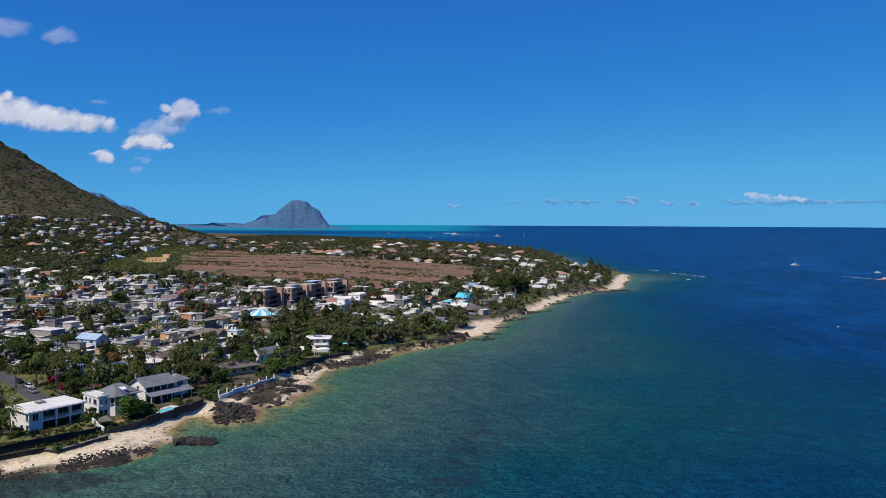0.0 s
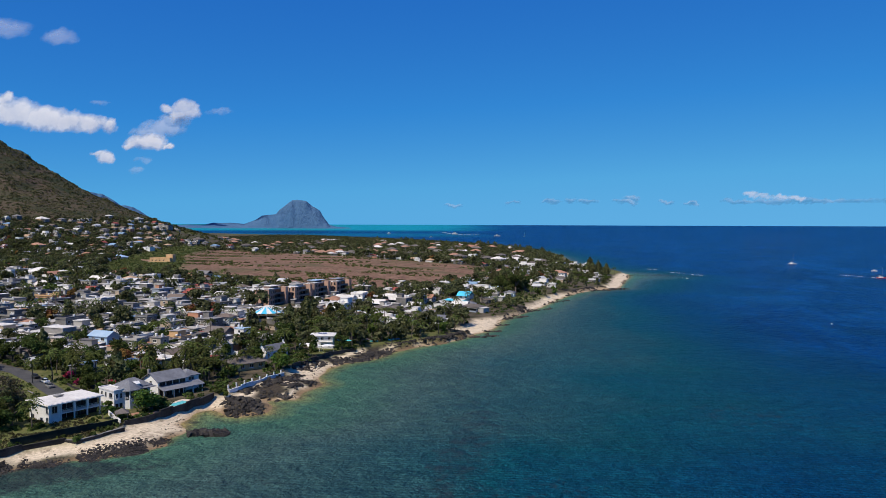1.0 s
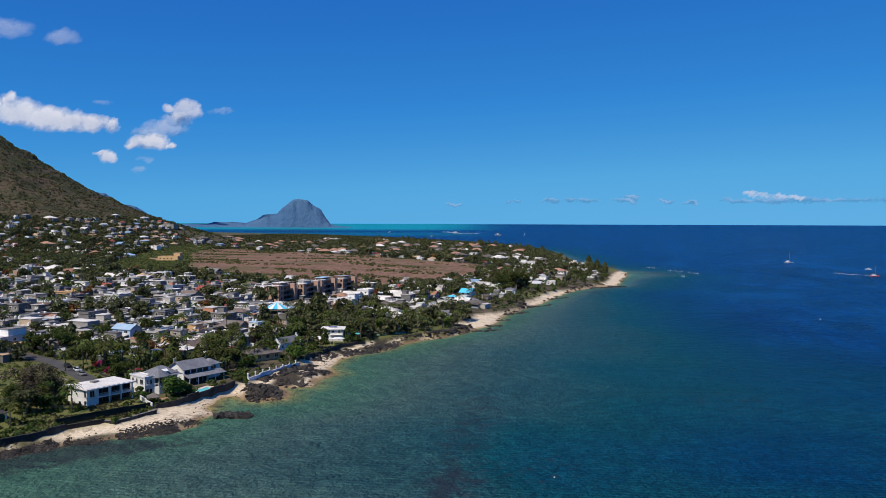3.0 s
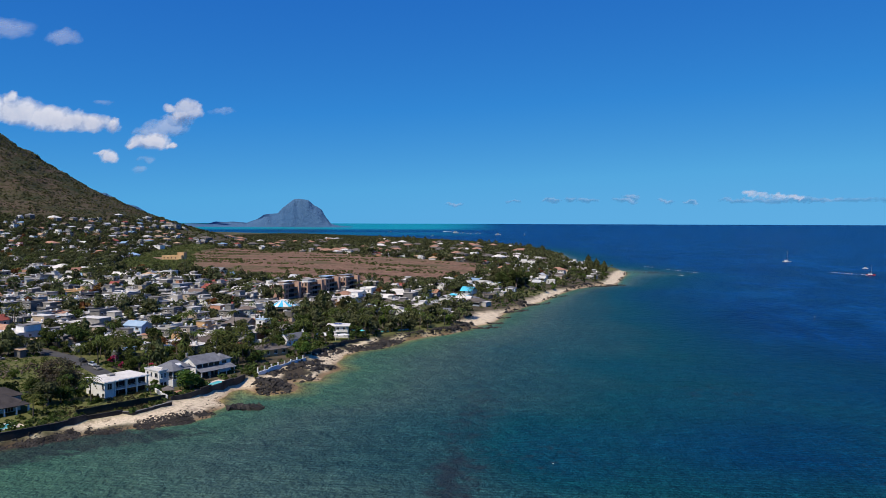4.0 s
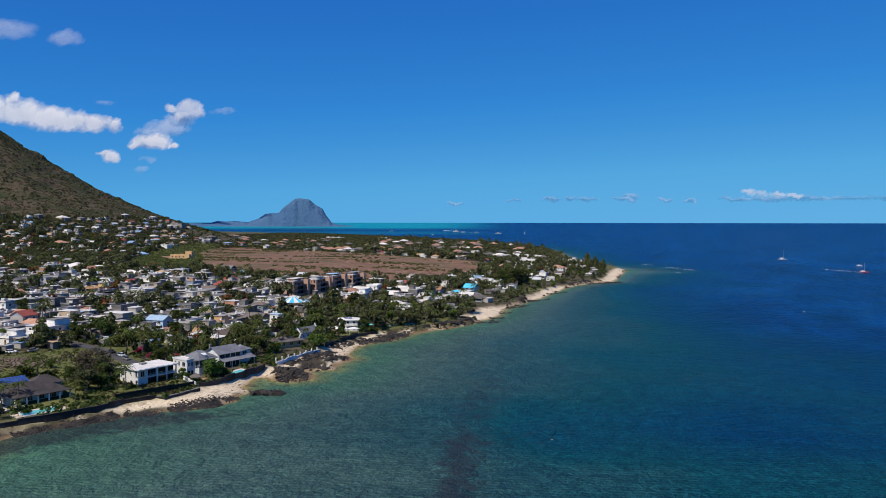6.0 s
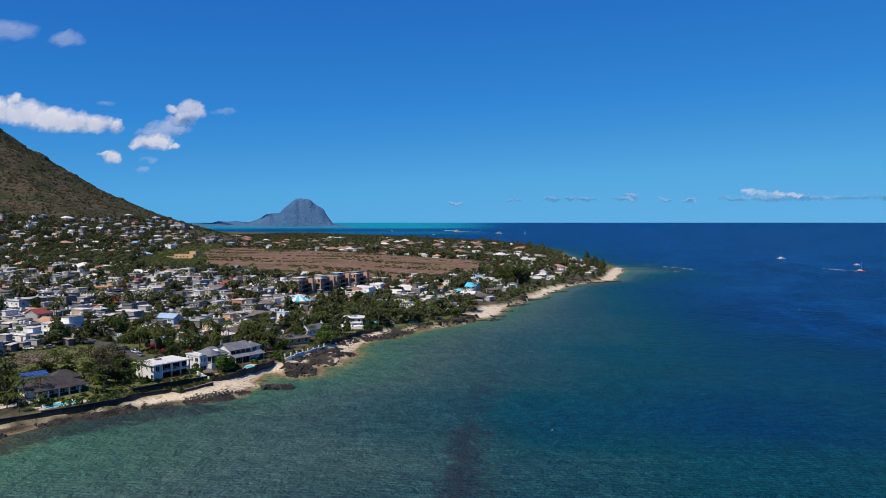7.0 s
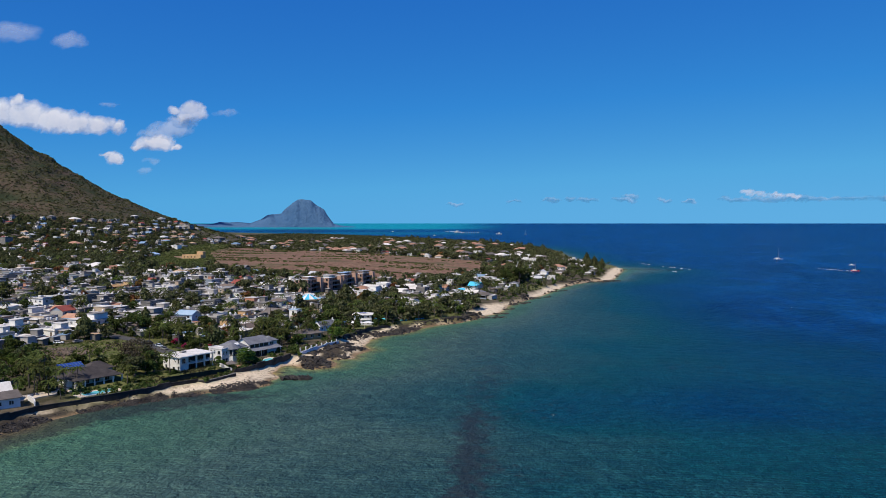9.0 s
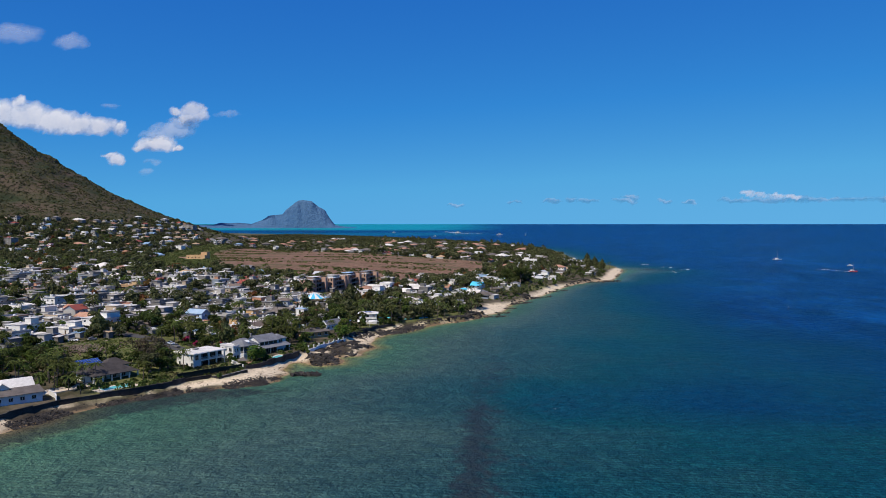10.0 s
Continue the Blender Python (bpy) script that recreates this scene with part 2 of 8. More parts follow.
# sea: bed colour by depth, reef and weed patches, wind ripples with painted shading on top
m, nt, b, link = nodes_of("sea_water")
pos = place(nt)
warpn = noise_node(nt, 0.02, 4, pos)
depth = math_node(nt, "MULTIPLY", zone(nt, "depth"), math_node(nt, "ADD", 0.6, math_node(nt, "MULTIPLY", warpn.outputs[0], 0.8)))
deep = ramp(nt, depth, [(0.0, (0.26, 0.20, 0.085)), (0.011, (0.115, 0.160, 0.078)), (0.032, (0.048, 0.120, 0.083)), (0.12, (0.046, 0.089, 0.083)), (0.20, (0.022, 0.063, 0.070)), (0.36, (0.0035, 0.045, 0.063)), (0.6, (0.0011, 0.031, 0.080)), (1.0, (0.0008, 0.030, 0.124))]).outputs[0]
mp = nt.nodes.new("ShaderNodeMapping")
link(pos, mp.inputs[0])
mp.inputs["Rotation"].default_value = (0, 0, 0.35)
mp.inputs["Scale"].default_value = (0.95, 0.8, 1.0)
# bed mottling, and ripple glitter painted into the colour along with it
mott, speck = noise_node(nt, 0.10, 7, pos, 0.68), noise_node(nt, 1.15, 3, mp.outputs[0], 0.6)
spots = ramp(nt, math_node(nt, "ADD", math_node(nt, "MULTIPLY", mott.outputs[0], 0.5), math_node(nt, "MULTIPLY", speck.outputs[0], 0.5)), [(0.38, (0.64, 0.67, 0.71)), (0.5, (0.95, 0.95, 0.95)), (0.62, (1.30, 1.26, 1.22))]).outputs[0]
clear = math_node(nt, "MAXIMUM", math_node(nt, "SUBTRACT", 1.0, math_node(nt, "MULTIPLY", depth, 1.9), True), 0.25)
clear = math_node(nt, "MULTIPLY", clear, math_node(nt, "ADD", 0.2, math_node(nt, "MULTIPLY", depth, 16.0), True))
deep = mix(nt, clear, deep, mix(nt, 1.0, deep, spots, "MULTIPLY"))


def wave_field(length, turn, bend, breaks):
    """Crests that run across the bay, bent and broken; length in metres from crest to crest."""
    w = nt.nodes.new("ShaderNodeMapping")
    link(pos, w.inputs[0])
    w.inputs["Rotation"].default_value = (0, 0, turn)
    n = nt.nodes.new("ShaderNodeTexWave")
    n.wave_type, n.bands_direction, n.wave_profile = "BANDS", "Y", "SIN"
    link(w.outputs[0], n.inputs["Vector"])
    for key, val in (("Scale", 0.314 / length), ("Distortion", bend), ("Detail", 3.0), ("Detail Scale", breaks), ("Detail Roughness", 0.62)):
        n.inputs[key].default_value = val
    return n.outputs["Fac"]


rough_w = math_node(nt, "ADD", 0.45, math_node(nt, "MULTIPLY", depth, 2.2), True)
# chop, wind waves and swell: sky light on crests, shade in troughs, painted in
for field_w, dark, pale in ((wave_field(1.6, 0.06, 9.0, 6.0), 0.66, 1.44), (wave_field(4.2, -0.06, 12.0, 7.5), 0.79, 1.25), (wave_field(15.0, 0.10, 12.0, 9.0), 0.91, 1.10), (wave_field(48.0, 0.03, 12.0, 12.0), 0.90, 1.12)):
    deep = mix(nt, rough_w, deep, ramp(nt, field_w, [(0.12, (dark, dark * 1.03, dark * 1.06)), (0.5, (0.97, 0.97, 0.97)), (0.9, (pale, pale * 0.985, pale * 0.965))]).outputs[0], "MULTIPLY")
# offshore: shading of steeper seas painted in, and pale slicks drawn out by the wind
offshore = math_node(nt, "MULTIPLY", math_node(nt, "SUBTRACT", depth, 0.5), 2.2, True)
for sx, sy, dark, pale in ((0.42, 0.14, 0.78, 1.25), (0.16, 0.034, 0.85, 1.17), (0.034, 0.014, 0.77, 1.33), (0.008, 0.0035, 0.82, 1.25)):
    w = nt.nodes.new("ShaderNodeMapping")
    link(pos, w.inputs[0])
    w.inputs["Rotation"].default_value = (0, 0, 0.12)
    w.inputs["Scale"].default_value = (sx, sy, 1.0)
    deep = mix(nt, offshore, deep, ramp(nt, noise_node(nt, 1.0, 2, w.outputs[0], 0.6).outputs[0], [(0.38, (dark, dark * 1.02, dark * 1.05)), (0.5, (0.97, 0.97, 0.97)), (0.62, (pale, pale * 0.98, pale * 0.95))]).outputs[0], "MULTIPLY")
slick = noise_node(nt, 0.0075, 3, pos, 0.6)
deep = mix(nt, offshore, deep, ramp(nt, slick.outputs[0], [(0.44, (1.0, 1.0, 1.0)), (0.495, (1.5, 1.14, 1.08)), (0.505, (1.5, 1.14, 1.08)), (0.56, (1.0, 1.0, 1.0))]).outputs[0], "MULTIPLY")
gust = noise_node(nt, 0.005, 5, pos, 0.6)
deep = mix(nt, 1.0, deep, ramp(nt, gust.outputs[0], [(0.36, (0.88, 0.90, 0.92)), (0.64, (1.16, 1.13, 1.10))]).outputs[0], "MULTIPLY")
weed = ramp(nt, math_node(nt, "ADD", zone(nt, "reef"), math_node(nt, "MULTIPLY", math_node(nt, "SUBTRACT", noise_node(nt, 0.22, 8, pos, 0.75).outputs[0], 0.5), 2.3)), [(0.38, (0, 0, 0)), (0.72, (1, 1, 1))]).outputs[0]
deep = mix(nt, math_node(nt, "MULTIPLY", weed, 0.72), deep, mix(nt, speck.outputs[0], (0.010, 0.012, 0.021), (0.030, 0.032, 0.042)))
deep = mix(nt, zone(nt, "lagoon"), deep, (0.006, 0.25, 0.32))
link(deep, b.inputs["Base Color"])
b.inputs["Roughness"].default_value = 0.3
b.inputs["IOR"].default_value = 1.33
b.inputs["Specular IOR Level"].default_value = 0.018
w1, w2 = noise_node(nt, 1.0, 3, mp.outputs[0], 0.6), noise_node(nt, 0.22, 3, mp.outputs[0], 0.5)
bump(nt, b, math_node(nt, "ADD", w1.outputs[0], math_node(nt, "MULTIPLY", w2.outputs[0], 2.4)), 1.0, 1.0)

# far mountains: the blue of aerial haze is mixed into the rock colour
plain("hazed_rock", (0.042, 0.108, 0.215), (0.068, 0.140, 0.245), 0.02, 0.95, 0.8, 14.0)

m, nt, b, link = nodes_of("cloud_vapour")
puff = noise_node(nt, 0.009, 8, place(nt), 0.62)
alpha = math_node(nt, "MULTIPLY", zone(nt, "vapour"), math_node(nt, "ADD", -0.05, math_node(nt, "MULTIPLY", puff.outputs[0], 2.0)))
alpha = math_node(nt, "MULTIPLY", ramp(nt, alpha, [(0.04, (0, 0, 0)), (0.30, (0.38, 0.38, 0.38)), (0.75, (1, 1, 1))]).outputs[0], zone(nt, "strength"))
tr = nt.nodes.new("ShaderNodeBsdfTransparent")
em = nt.nodes.new("ShaderNodeBsdfDiffuse")
# sunlit tops and shaded undersides painted into the cloud colour by height
shade = ramp(nt, math_node(nt, "ADD", zone(nt, "top"), math_node(nt, "MULTIPLY", math_node(nt, "SUBTRACT", puff.outputs[0], 0.5), 1.2)), [(0.0, (0.07, 0.15, 0.29)), (0.25, (0.36, 0.42, 0.56)), (0.5, (0.62, 0.64, 0.71)), (0.9, (0.82, 0.80, 0.81))]).outputs[0]
link(shade, em.inputs[0])
ms = nt.nodes.new("ShaderNodeMixShader")
link(alpha, ms.inputs[0]), link(tr.outputs[0], ms.inputs[1]), link(em.outputs[0], ms.inputs[2])
link(ms.outputs[0], nt.nodes["Material Output"].inputs["Surface"])

# ---------------------------------------------------------------- mesh helpers


def mesh_of(name, verts, faces, mats=(), index=None, smooth=False):
    me = bpy.data.meshes.new(name)
    me.from_pydata([tuple(v) for v in verts], [], faces)
    for mt in mats:
        me.materials.append(MATS[mt])
    if index is not None:
        me.polygons.foreach_set("material_index", index)
    if smooth:
        me.polygons.foreach_set("use_smooth", [True] * len(me.polygons))
    me.update()
    return me


class Shape:
    """Gathers boxes, prisms and tubes into one mesh."""

    def __init__(self):
        self.v, self.f, self.m = [], [], []

    def add(self, verts, faces, mat=0):
        o = len(self.v)
        self.v += [tuple(p) for p in verts]
        self.f += [tuple(o + i for i in f) for f in faces]
        self.m += [mat] * len(faces)
        return self

    def box(self, x0, x1, y0, y1, z0, z1, mat=0, lean=0.0):
        a = lean
        v = [(x0, y0, z0), (x1, y0, z0), (x1, y1, z0), (x0, y1, z0), (x0 + a, y0 + a, z1), (x1 - a, y0 + a, z1), (x1 - a, y1 - a, z1), (x0 + a, y1 - a, z1)]
        return self.add(v, [(3, 2, 1, 0), (4, 5, 6, 7), (0, 1, 5, 4), (1, 2, 6, 5), (2, 3, 7, 6), (3, 0, 4, 7)], mat)

    def gable(self, x0, x1, y0, y1, z0, z1, over=0.5, t=0.16, mat=0):
        """A gable roof, ridge along x, with thickness."""
        yc = (y0 + y1) / 2
        drop = over * (z1 - z0) / (yc - y0)
        a, c, e = (y0 - over, z0 - drop), (yc, z1), (y1 + over, z0 - drop)
        v = []
        for x in (x0 - over, x1 + over):
            v += [(x, *a), (x, *c), (x, *e), (x, e[0], e[1] - t), (x, c[0], c[1] - t), (x, a[0], a[1] - t)]
        return self.add(v, [(0, 6, 7, 1), (1, 7, 8, 2), (2, 8, 9, 3), (3, 9, 10, 4), (4, 10, 11, 5), (5, 11, 6, 0), (0, 1, 4, 5), (1, 2, 3, 4), (6, 11, 10, 7), (7, 10, 9, 8)], mat)

    def hip(self, x0, x1, y0, y1, z0, z1, over=0.6, t=0.18, mat=0):
        x0, x1, y0, y1 = x0 - over, x1 + over, y0 - over, y1 + over
        r = min(x1 - x0, y1 - y0) / 2 * 0.96
        if x1 - x0 >= y1 - y0:
            ra, rb = (x0 + r, (y0 + y1) / 2, z1), (x1 - r, (y0 + y1) / 2, z1)
            fs = [(4, 5, 9, 8), (5, 6, 9), (6, 7, 8, 9), (7, 4, 8)]
        else:
            ra, rb = ((x0 + x1) / 2, y0 + r, z1), ((x0 + x1) / 2, y1 - r, z1)
            fs = [(4, 5, 8), (5, 6, 9, 8), (6, 7, 9), (7, 4, 8, 9)]
        v = [(x0, y0, z0 - t), (x1, y0, z0 - t), (x1, y1, z0 - t), (x0, y1, z0 - t), (x0, y0, z0), (x1, y0, z0), (x1, y1, z0), (x0, y1, z0), ra, rb]
        return self.add(v, [(3, 2, 1, 0), (0, 1, 5, 4), (1, 2, 6, 5), (2, 3, 7, 6), (3, 0, 4, 7), *fs], mat)

    def tube(self, path, radii, n=6, mat=0, cap=True):
        rings = []
        for i, (p, r) in enumerate(zip(path, radii)):
            p = Vector(p)
            d = (Vector(path[min(i + 1, len(path) - 1)]) - Vector(path[max(i - 1, 0)])).normalized()
            q = d.to_track_quat("Z", "Y")
            rings.append([p + q @ Vector((r * math.cos(2 * math.pi * k / n), r * math.sin(2 * math.pi * k / n), 0)) for k in range(n)])
        v = [p for ring in rings for p in ring]
        f = [(i * n + k, i * n + (k + 1) % n, (i + 1) * n + (k + 1) % n, (i + 1) * n + k) for i in range(len(rings) - 1) for k in range(n)]
        if cap:
            f += [tuple(range((len(rings) - 1) * n, len(rings) * n)), tuple(reversed(range(n)))]
        return self.add(v, f, mat)

    def mesh(self, name, *mats, smooth=False):
        return mesh_of(name, self.v, self.f, mats, self.m, smooth)


def thing(name, x=0, y=0, z=0, rz=0.0, **tags):
    e = new(name)
    e.empty_display_size = 0.5
    e.matrix_world = pose(x, y, z, 0, 0, rz)
    return tagged(e, **tags)


def part(name, me, parent, label="", m=None):
    ob = new(name, me)
    ob.parent = parent
    if m is not None:
        ob.matrix_basis = m
    if label:
        ob["label"] = label
    return ob

# ---------------------------------------------------------------- plan of the land
COAST_NEAR = [(-900, -1500), (-400, -600), (-235, -120), (-174, 50), (-146, 108), (-141, 120), (-138, 132), (-132, 141), (-124.5, 150), (-114, 160),
              (-106, 167.5), (-98, 170.5), (-91, 175), (-87.3, 182.5), (-88.5, 189), (-88.5, 196), (-92, 205), (-94, 216), (-91, 221.5), (-83.5, 215), (-78, 213.5), (-71, 218), (-72.5, 226), (-77.5, 234),
              (-73.5, 235.5), (-67, 237.5), (-68, 249), (-63, 261), (-66, 267), (-69, 273), (-68, 289), (-64.5, 302), (-55, 312), (-51, 319), (-47, 333), (-36, 352), (-25, 364), (-13.5, 387)]
COAST_FAR = [(-2, 409), (5, 452), (16, 488), (33.5, 529), (48, 581), (70, 646), (88, 676), (118, 703), (130, 758), (153, 857), (160, 906), (150, 960),
             (122, 1060), (118, 1200), (122, 1400), (105, 1650), (40, 1950), (-90, 2300), (-300, 2700), (-650, 3150), (-1200, 3700), (-2200, 4300), (-4200, 5200), (-9000, 5200), (-9000, -1500)]
COAST = np.array(COAST_NEAR + COAST_FAR, float)
FIELD = np.array([(-400, 1110), (-322, 1080), (-224, 1000), (-140, 925), (-66, 890), (-13, 865), (-8, 800), (-20, 733), (-38, 650), (-58, 600), (-92, 552), (-125, 540), (-184, 588), (-219, 602), (-245, 615), (-295, 662), (-335, 760), (-352, 811), (-410, 930), (-428, 1000), (-425, 1050)], float)
SCRUB = np.array([(-344, 594), (-392, 679), (-451, 828), (-473, 901), (-480, 977), (-474, 1083), (-440, 1110), (-426, 987), (-352, 811), (-295, 662), (-245, 615), (-184, 588), (-125, 540), (-130, 528), (-180, 552), (-215, 572), (-297, 580)], float)
EYE = np.array((0.0, -45.0, 60.0))


def signed_distance(x, y, poly):
    """Distance to the closed line, positive inside."""
    x, y = np.asarray(x, float), np.asarray(y, float)
    best, inside = np.full(x.shape, 1e12), np.zeros(x.shape, bool)
    for (ax, ay), (bx, by) in zip(poly, np.roll(poly, -1, 0)):
        ex, ey = bx - ax, by - ay
        t = np.clip(((x - ax) * ex + (y - ay) * ey) / (ex * ex + ey * ey), 0, 1)
        best = np.minimum(best, (x - ax - t * ex) ** 2 + (y - ay - t * ey) ** 2)
        if ey:
            inside ^= ((ay > y) != (by > y)) & (x < ex * (y - ay) / ey + ax)
    return np.where(inside, 1, -1) * np.sqrt(best)


def smooth(a, b, v):
    t = np.clip((v - a) / (b - a), 0, 1)
    return t * t * (3 - 2 * t)


def waves(x, y, seed, size):
    """Cheap smooth noise from a few crossing sines, about -1 to 1."""
    r = np.random.RandomState(seed)
    out = 0
    for k in range(7):
        a, p, s = r.uniform(0, 6.28), r.uniform(0, 6.28), r.uniform(0.6, 1.9)
        out = out + np.sin((x * math.cos(a) + y * math.sin(a)) * 6.28 / size * s + p)
    return out / 3.2


def hill_height(x, y):
    dx, dy, c, s = x + 1402, y - 1401, math.cos(-0.364), math.sin(-0.364)
    d = np.sqrt((dx * c + dy * s) ** 2 + ((dy * c - dx * s) * 1.67) ** 2)
    return 543 * np.clip(1 - d / 1115, 0, None) ** 1.835


# foot of the sea walls along the first gardens, closed far inland
WALL_LINE = [(-186, 45), (-157.5, 98), (-151, 117), (-145.6, 133), (-136.5, 143), (-129.2, 151.4), (-123.6, 158.8), (-118.5, 168.5), (-111.6, 176), (-107.9, 176.5), (-102.2, 188.8), (-104.2, 192.6), (-100.5, 198.4),
             (-97.4, 209), (-93.8, 220.4), (-92.5, 228.8), (-89.5, 235), (-83.5, 254.4), (-79.2, 264.6), (-80.6, 278.6), (-71.5, 310.5), (-63, 323), (-55, 338), (-46, 347)]
TERRACE = np.array(WALL_LINE + [(-600, 345), (-600, 48)], float)


def beach_width(y):
    return np.interp(y, [300, 345, 385, 398, 440, 465, 500, 520, 600, 640, 690, 705, 860, 930, 1100], [6, -3, -3, 13, 12, -3, -2, 6, 8, -3, -3, 10, 13, 0, -3])


def inland_step(x, y, s):
    """0 on the beach, 1 on the land behind it."""
    near = smooth(-0.9, 0.9, signed_distance(x, y, TERRACE))
    b = beach_width(y) + 1.2 * waves(x, y, 31, 30)
    far = smooth(b, b + 4, s)
    k = smooth(335, 347, y)
    return np.where(y < 335, np.where(y < 50, far, near), near * (1 - k) + far * k)


def ground(x, y):
    """Height of the land, and its distance from the water's edge."""
    x, y = np.asarray(x, float), np.asarray(y, float)
    s = signed_distance(x, y, COAST) + 1.2 * waves(x, y, 3, 14) * smooth(2500, 1000, y)
    h = np.where(s < 9, 0.16 * s, 1.44) + inland_step(x, y, s) * (2.95 - np.clip(0.16 * s, 0, 1.44)) + 0.045 * np.clip(s - 13, 0, 290)
    h = h + smooth(-3, 3, s) * (1.5 * np.exp(-((x + 80) ** 2 + (y - 223.5) ** 2) / 40) + 1.7 * np.exp(-((x + 74) ** 2 + (y - 250) ** 2) / 60))
    h = np.maximum(h, -4)
    hh = hill_height(x, y)
    h = h + hh + smooth(20, 120, hh) * (4 * waves(x, y, 5, 160) + 2.5 * waves(x, y, 6, 55) - 2.5)
    return h, s


def ground_at(x, y):
    return float(ground(np.array([x]), np.array([y]))[0][0])


def far_away(v):
    """Draws in what lies past 2 km towards the point of view, so that all fits within 5 km at its true angle."""
    d = np.hypot(v[:, 0] - EYE[0], v[:, 1] - EYE[1])
    r = np.where(d > 2000, 4900 - 2900.0 ** 2 / (np.maximum(d, 2000) + 900), d)
    k = np.where(d > 2000, r / np.maximum(d, 1), 1.0)[:, None]
    return EYE + (v - EYE) * k


def sheet(name, xs, ys, height, mat, zones):
    """A sheet over crossing lines; zones: attributes by point."""
    gx, gy = np.meshgrid(xs, ys)
    gx, gy = gx.ravel(), gy.ravel()
    z = height(gx, gy)
    v = far_away(np.stack([gx, gy, z], 1))
    nx, ny = len(xs), len(ys)
    i = (np.arange(ny - 1)[:, None] * nx + np.arange(nx - 1)).ravel()
    faces = np.stack([i, i + 1, i + 1 + nx, i + nx], 1)
    me = bpy.data.meshes.new(name)
    me.vertices.add(len(v)), me.loops.add(faces.size), me.polygons.add(len(faces))
    me.vertices.foreach_set("co", v.ravel())
    me.loops.foreach_set("vertex_index", faces.ravel())
    me.polygons.foreach_set("loop_start", np.arange(0, faces.size, 4))
    me.polygons.foreach_set("use_smooth", np.ones(len(faces), bool))
    for key, fn in zones.items():
        me.attributes.new(key, "FLOAT", "POINT").data.foreach_set("value", np.clip(fn(gx, gy), 0, 1).astype(np.float32))
    me.update(), me.validate()
    me.materials.append(MATS[mat])
    return new(name, me)


def lines(*spans):
    return np.concatenate([np.arange(a, b, s) for a, b, s in spans])


def grow(a, b, n):
    return a * (b / a) ** (np.arange(1, n + 1) / n)


land_x = np.concatenate([lines((-9000, -2400, 300), (-2400, -1000, 25), (-1000, -260, 9), (-260, 170, 2.5), (170, 400, 20)), [400]])
land_y = np.concatenate([lines((-1500, 60, 40), (60, 480, 2.5), (480, 960, 5), (960, 1700, 14), (1700, 5250, 60)), [5250]])
def rocky(x, y):
    """Where bare lava shows through the sand of the shore."""
    head = 0.9 * np.exp(-((y - 222) / 10) ** 4) * smooth(-88, -84, x)
    bands = np.maximum(smooth(296, 306, y) * smooth(398, 388, y), np.maximum(smooth(232, 238, y) * smooth(272, 266, y), smooth(110, 120, y) * smooth(166, 156, y)))
    edge = 0.85 * smooth(5.0, 2.0, signed_distance(x, y, COAST) + 1.4 * waves(x, y, 34, 9)) * smooth(105, 115, y) * smooth(197, 188, y)
    return np.maximum(np.maximum(head, edge), smooth(0.35, -0.15, waves(x, y, 33, 16)) * bands)


land = sheet("ground", land_x, land_y, lambda x, y: ground(x, y)[0], "land", {
    "sand": lambda x, y: (1 - inland_step(x, y, ground(x, y)[1])) * (1 - rocky(x, y)),
    "rocky": lambda x, y: (1 - inland_step(x, y, ground(x, y)[1])) * rocky(x, y),
    "wet": lambda x, y: smooth(2.5, 0.0, ground(x, y)[1]) * 0.8 * (1 - inland_step(x, y, ground(x, y)[1])),
    "field": lambda x, y: smooth(-14, 10, signed_distance(x, y, FIELD) + 9 * waves(x, y, 8, 60)),
    "hill": lambda x, y: smooth(8, 45, hill_height(x, y)),
    "grass": lambda x, y: np.maximum(smooth(0.1, 0.7, waves(x, y, 9, 130)), np.maximum(smooth(33, 24, np.hypot(x + 166, y - 216)), smooth(-8, 8, signed_distance(x, y, SCRUB)))),
})
tagged(land, "sandy shore, dry field and scrub-covered land under the town", "ground", kind="structure")

sea_x = np.concatenate([-grow(160, 300000, 40)[::-1], lines((-160, -40, 2), (-40, 320, 5)), grow(320, 300000, 40)])
sea_y = np.concatenate([-grow(60, 300000, 30)[::-1], lines((-60, 90, 5), (90, 330, 2), (330, 480, 5), (480, 1000, 12)), grow(1000, 300000, 60)])


def sea_depth(x, y):
    s = -signed_distance(x, y, COAST)
    s = s * (1 - 0.66 * np.exp(-(((x - 190) / 62) ** 2 + ((y - 880) / 95) ** 2)))      # the reef flat off the point
    # the shelf widens towards the open side of the bay
    return s / (430 - 110 * smooth(120, 190, y) - 105 * smooth(190, 430, y) - 55 * smooth(400, 560, y) + 45 * waves(x, y, 12, 420)) * (1 - 0.35 * smooth(160, 110, y)) + 0.03 * smooth(205, 175, y) * smooth(120, 150, y) * smooth(-2, 3, s) + 0.08 * smooth(890, 960, y) + 0.13 * smooth(430, 760, y) * smooth(2, 34, s) + 0.085 * smooth(-14, 12, x) * smooth(215, 150, y)


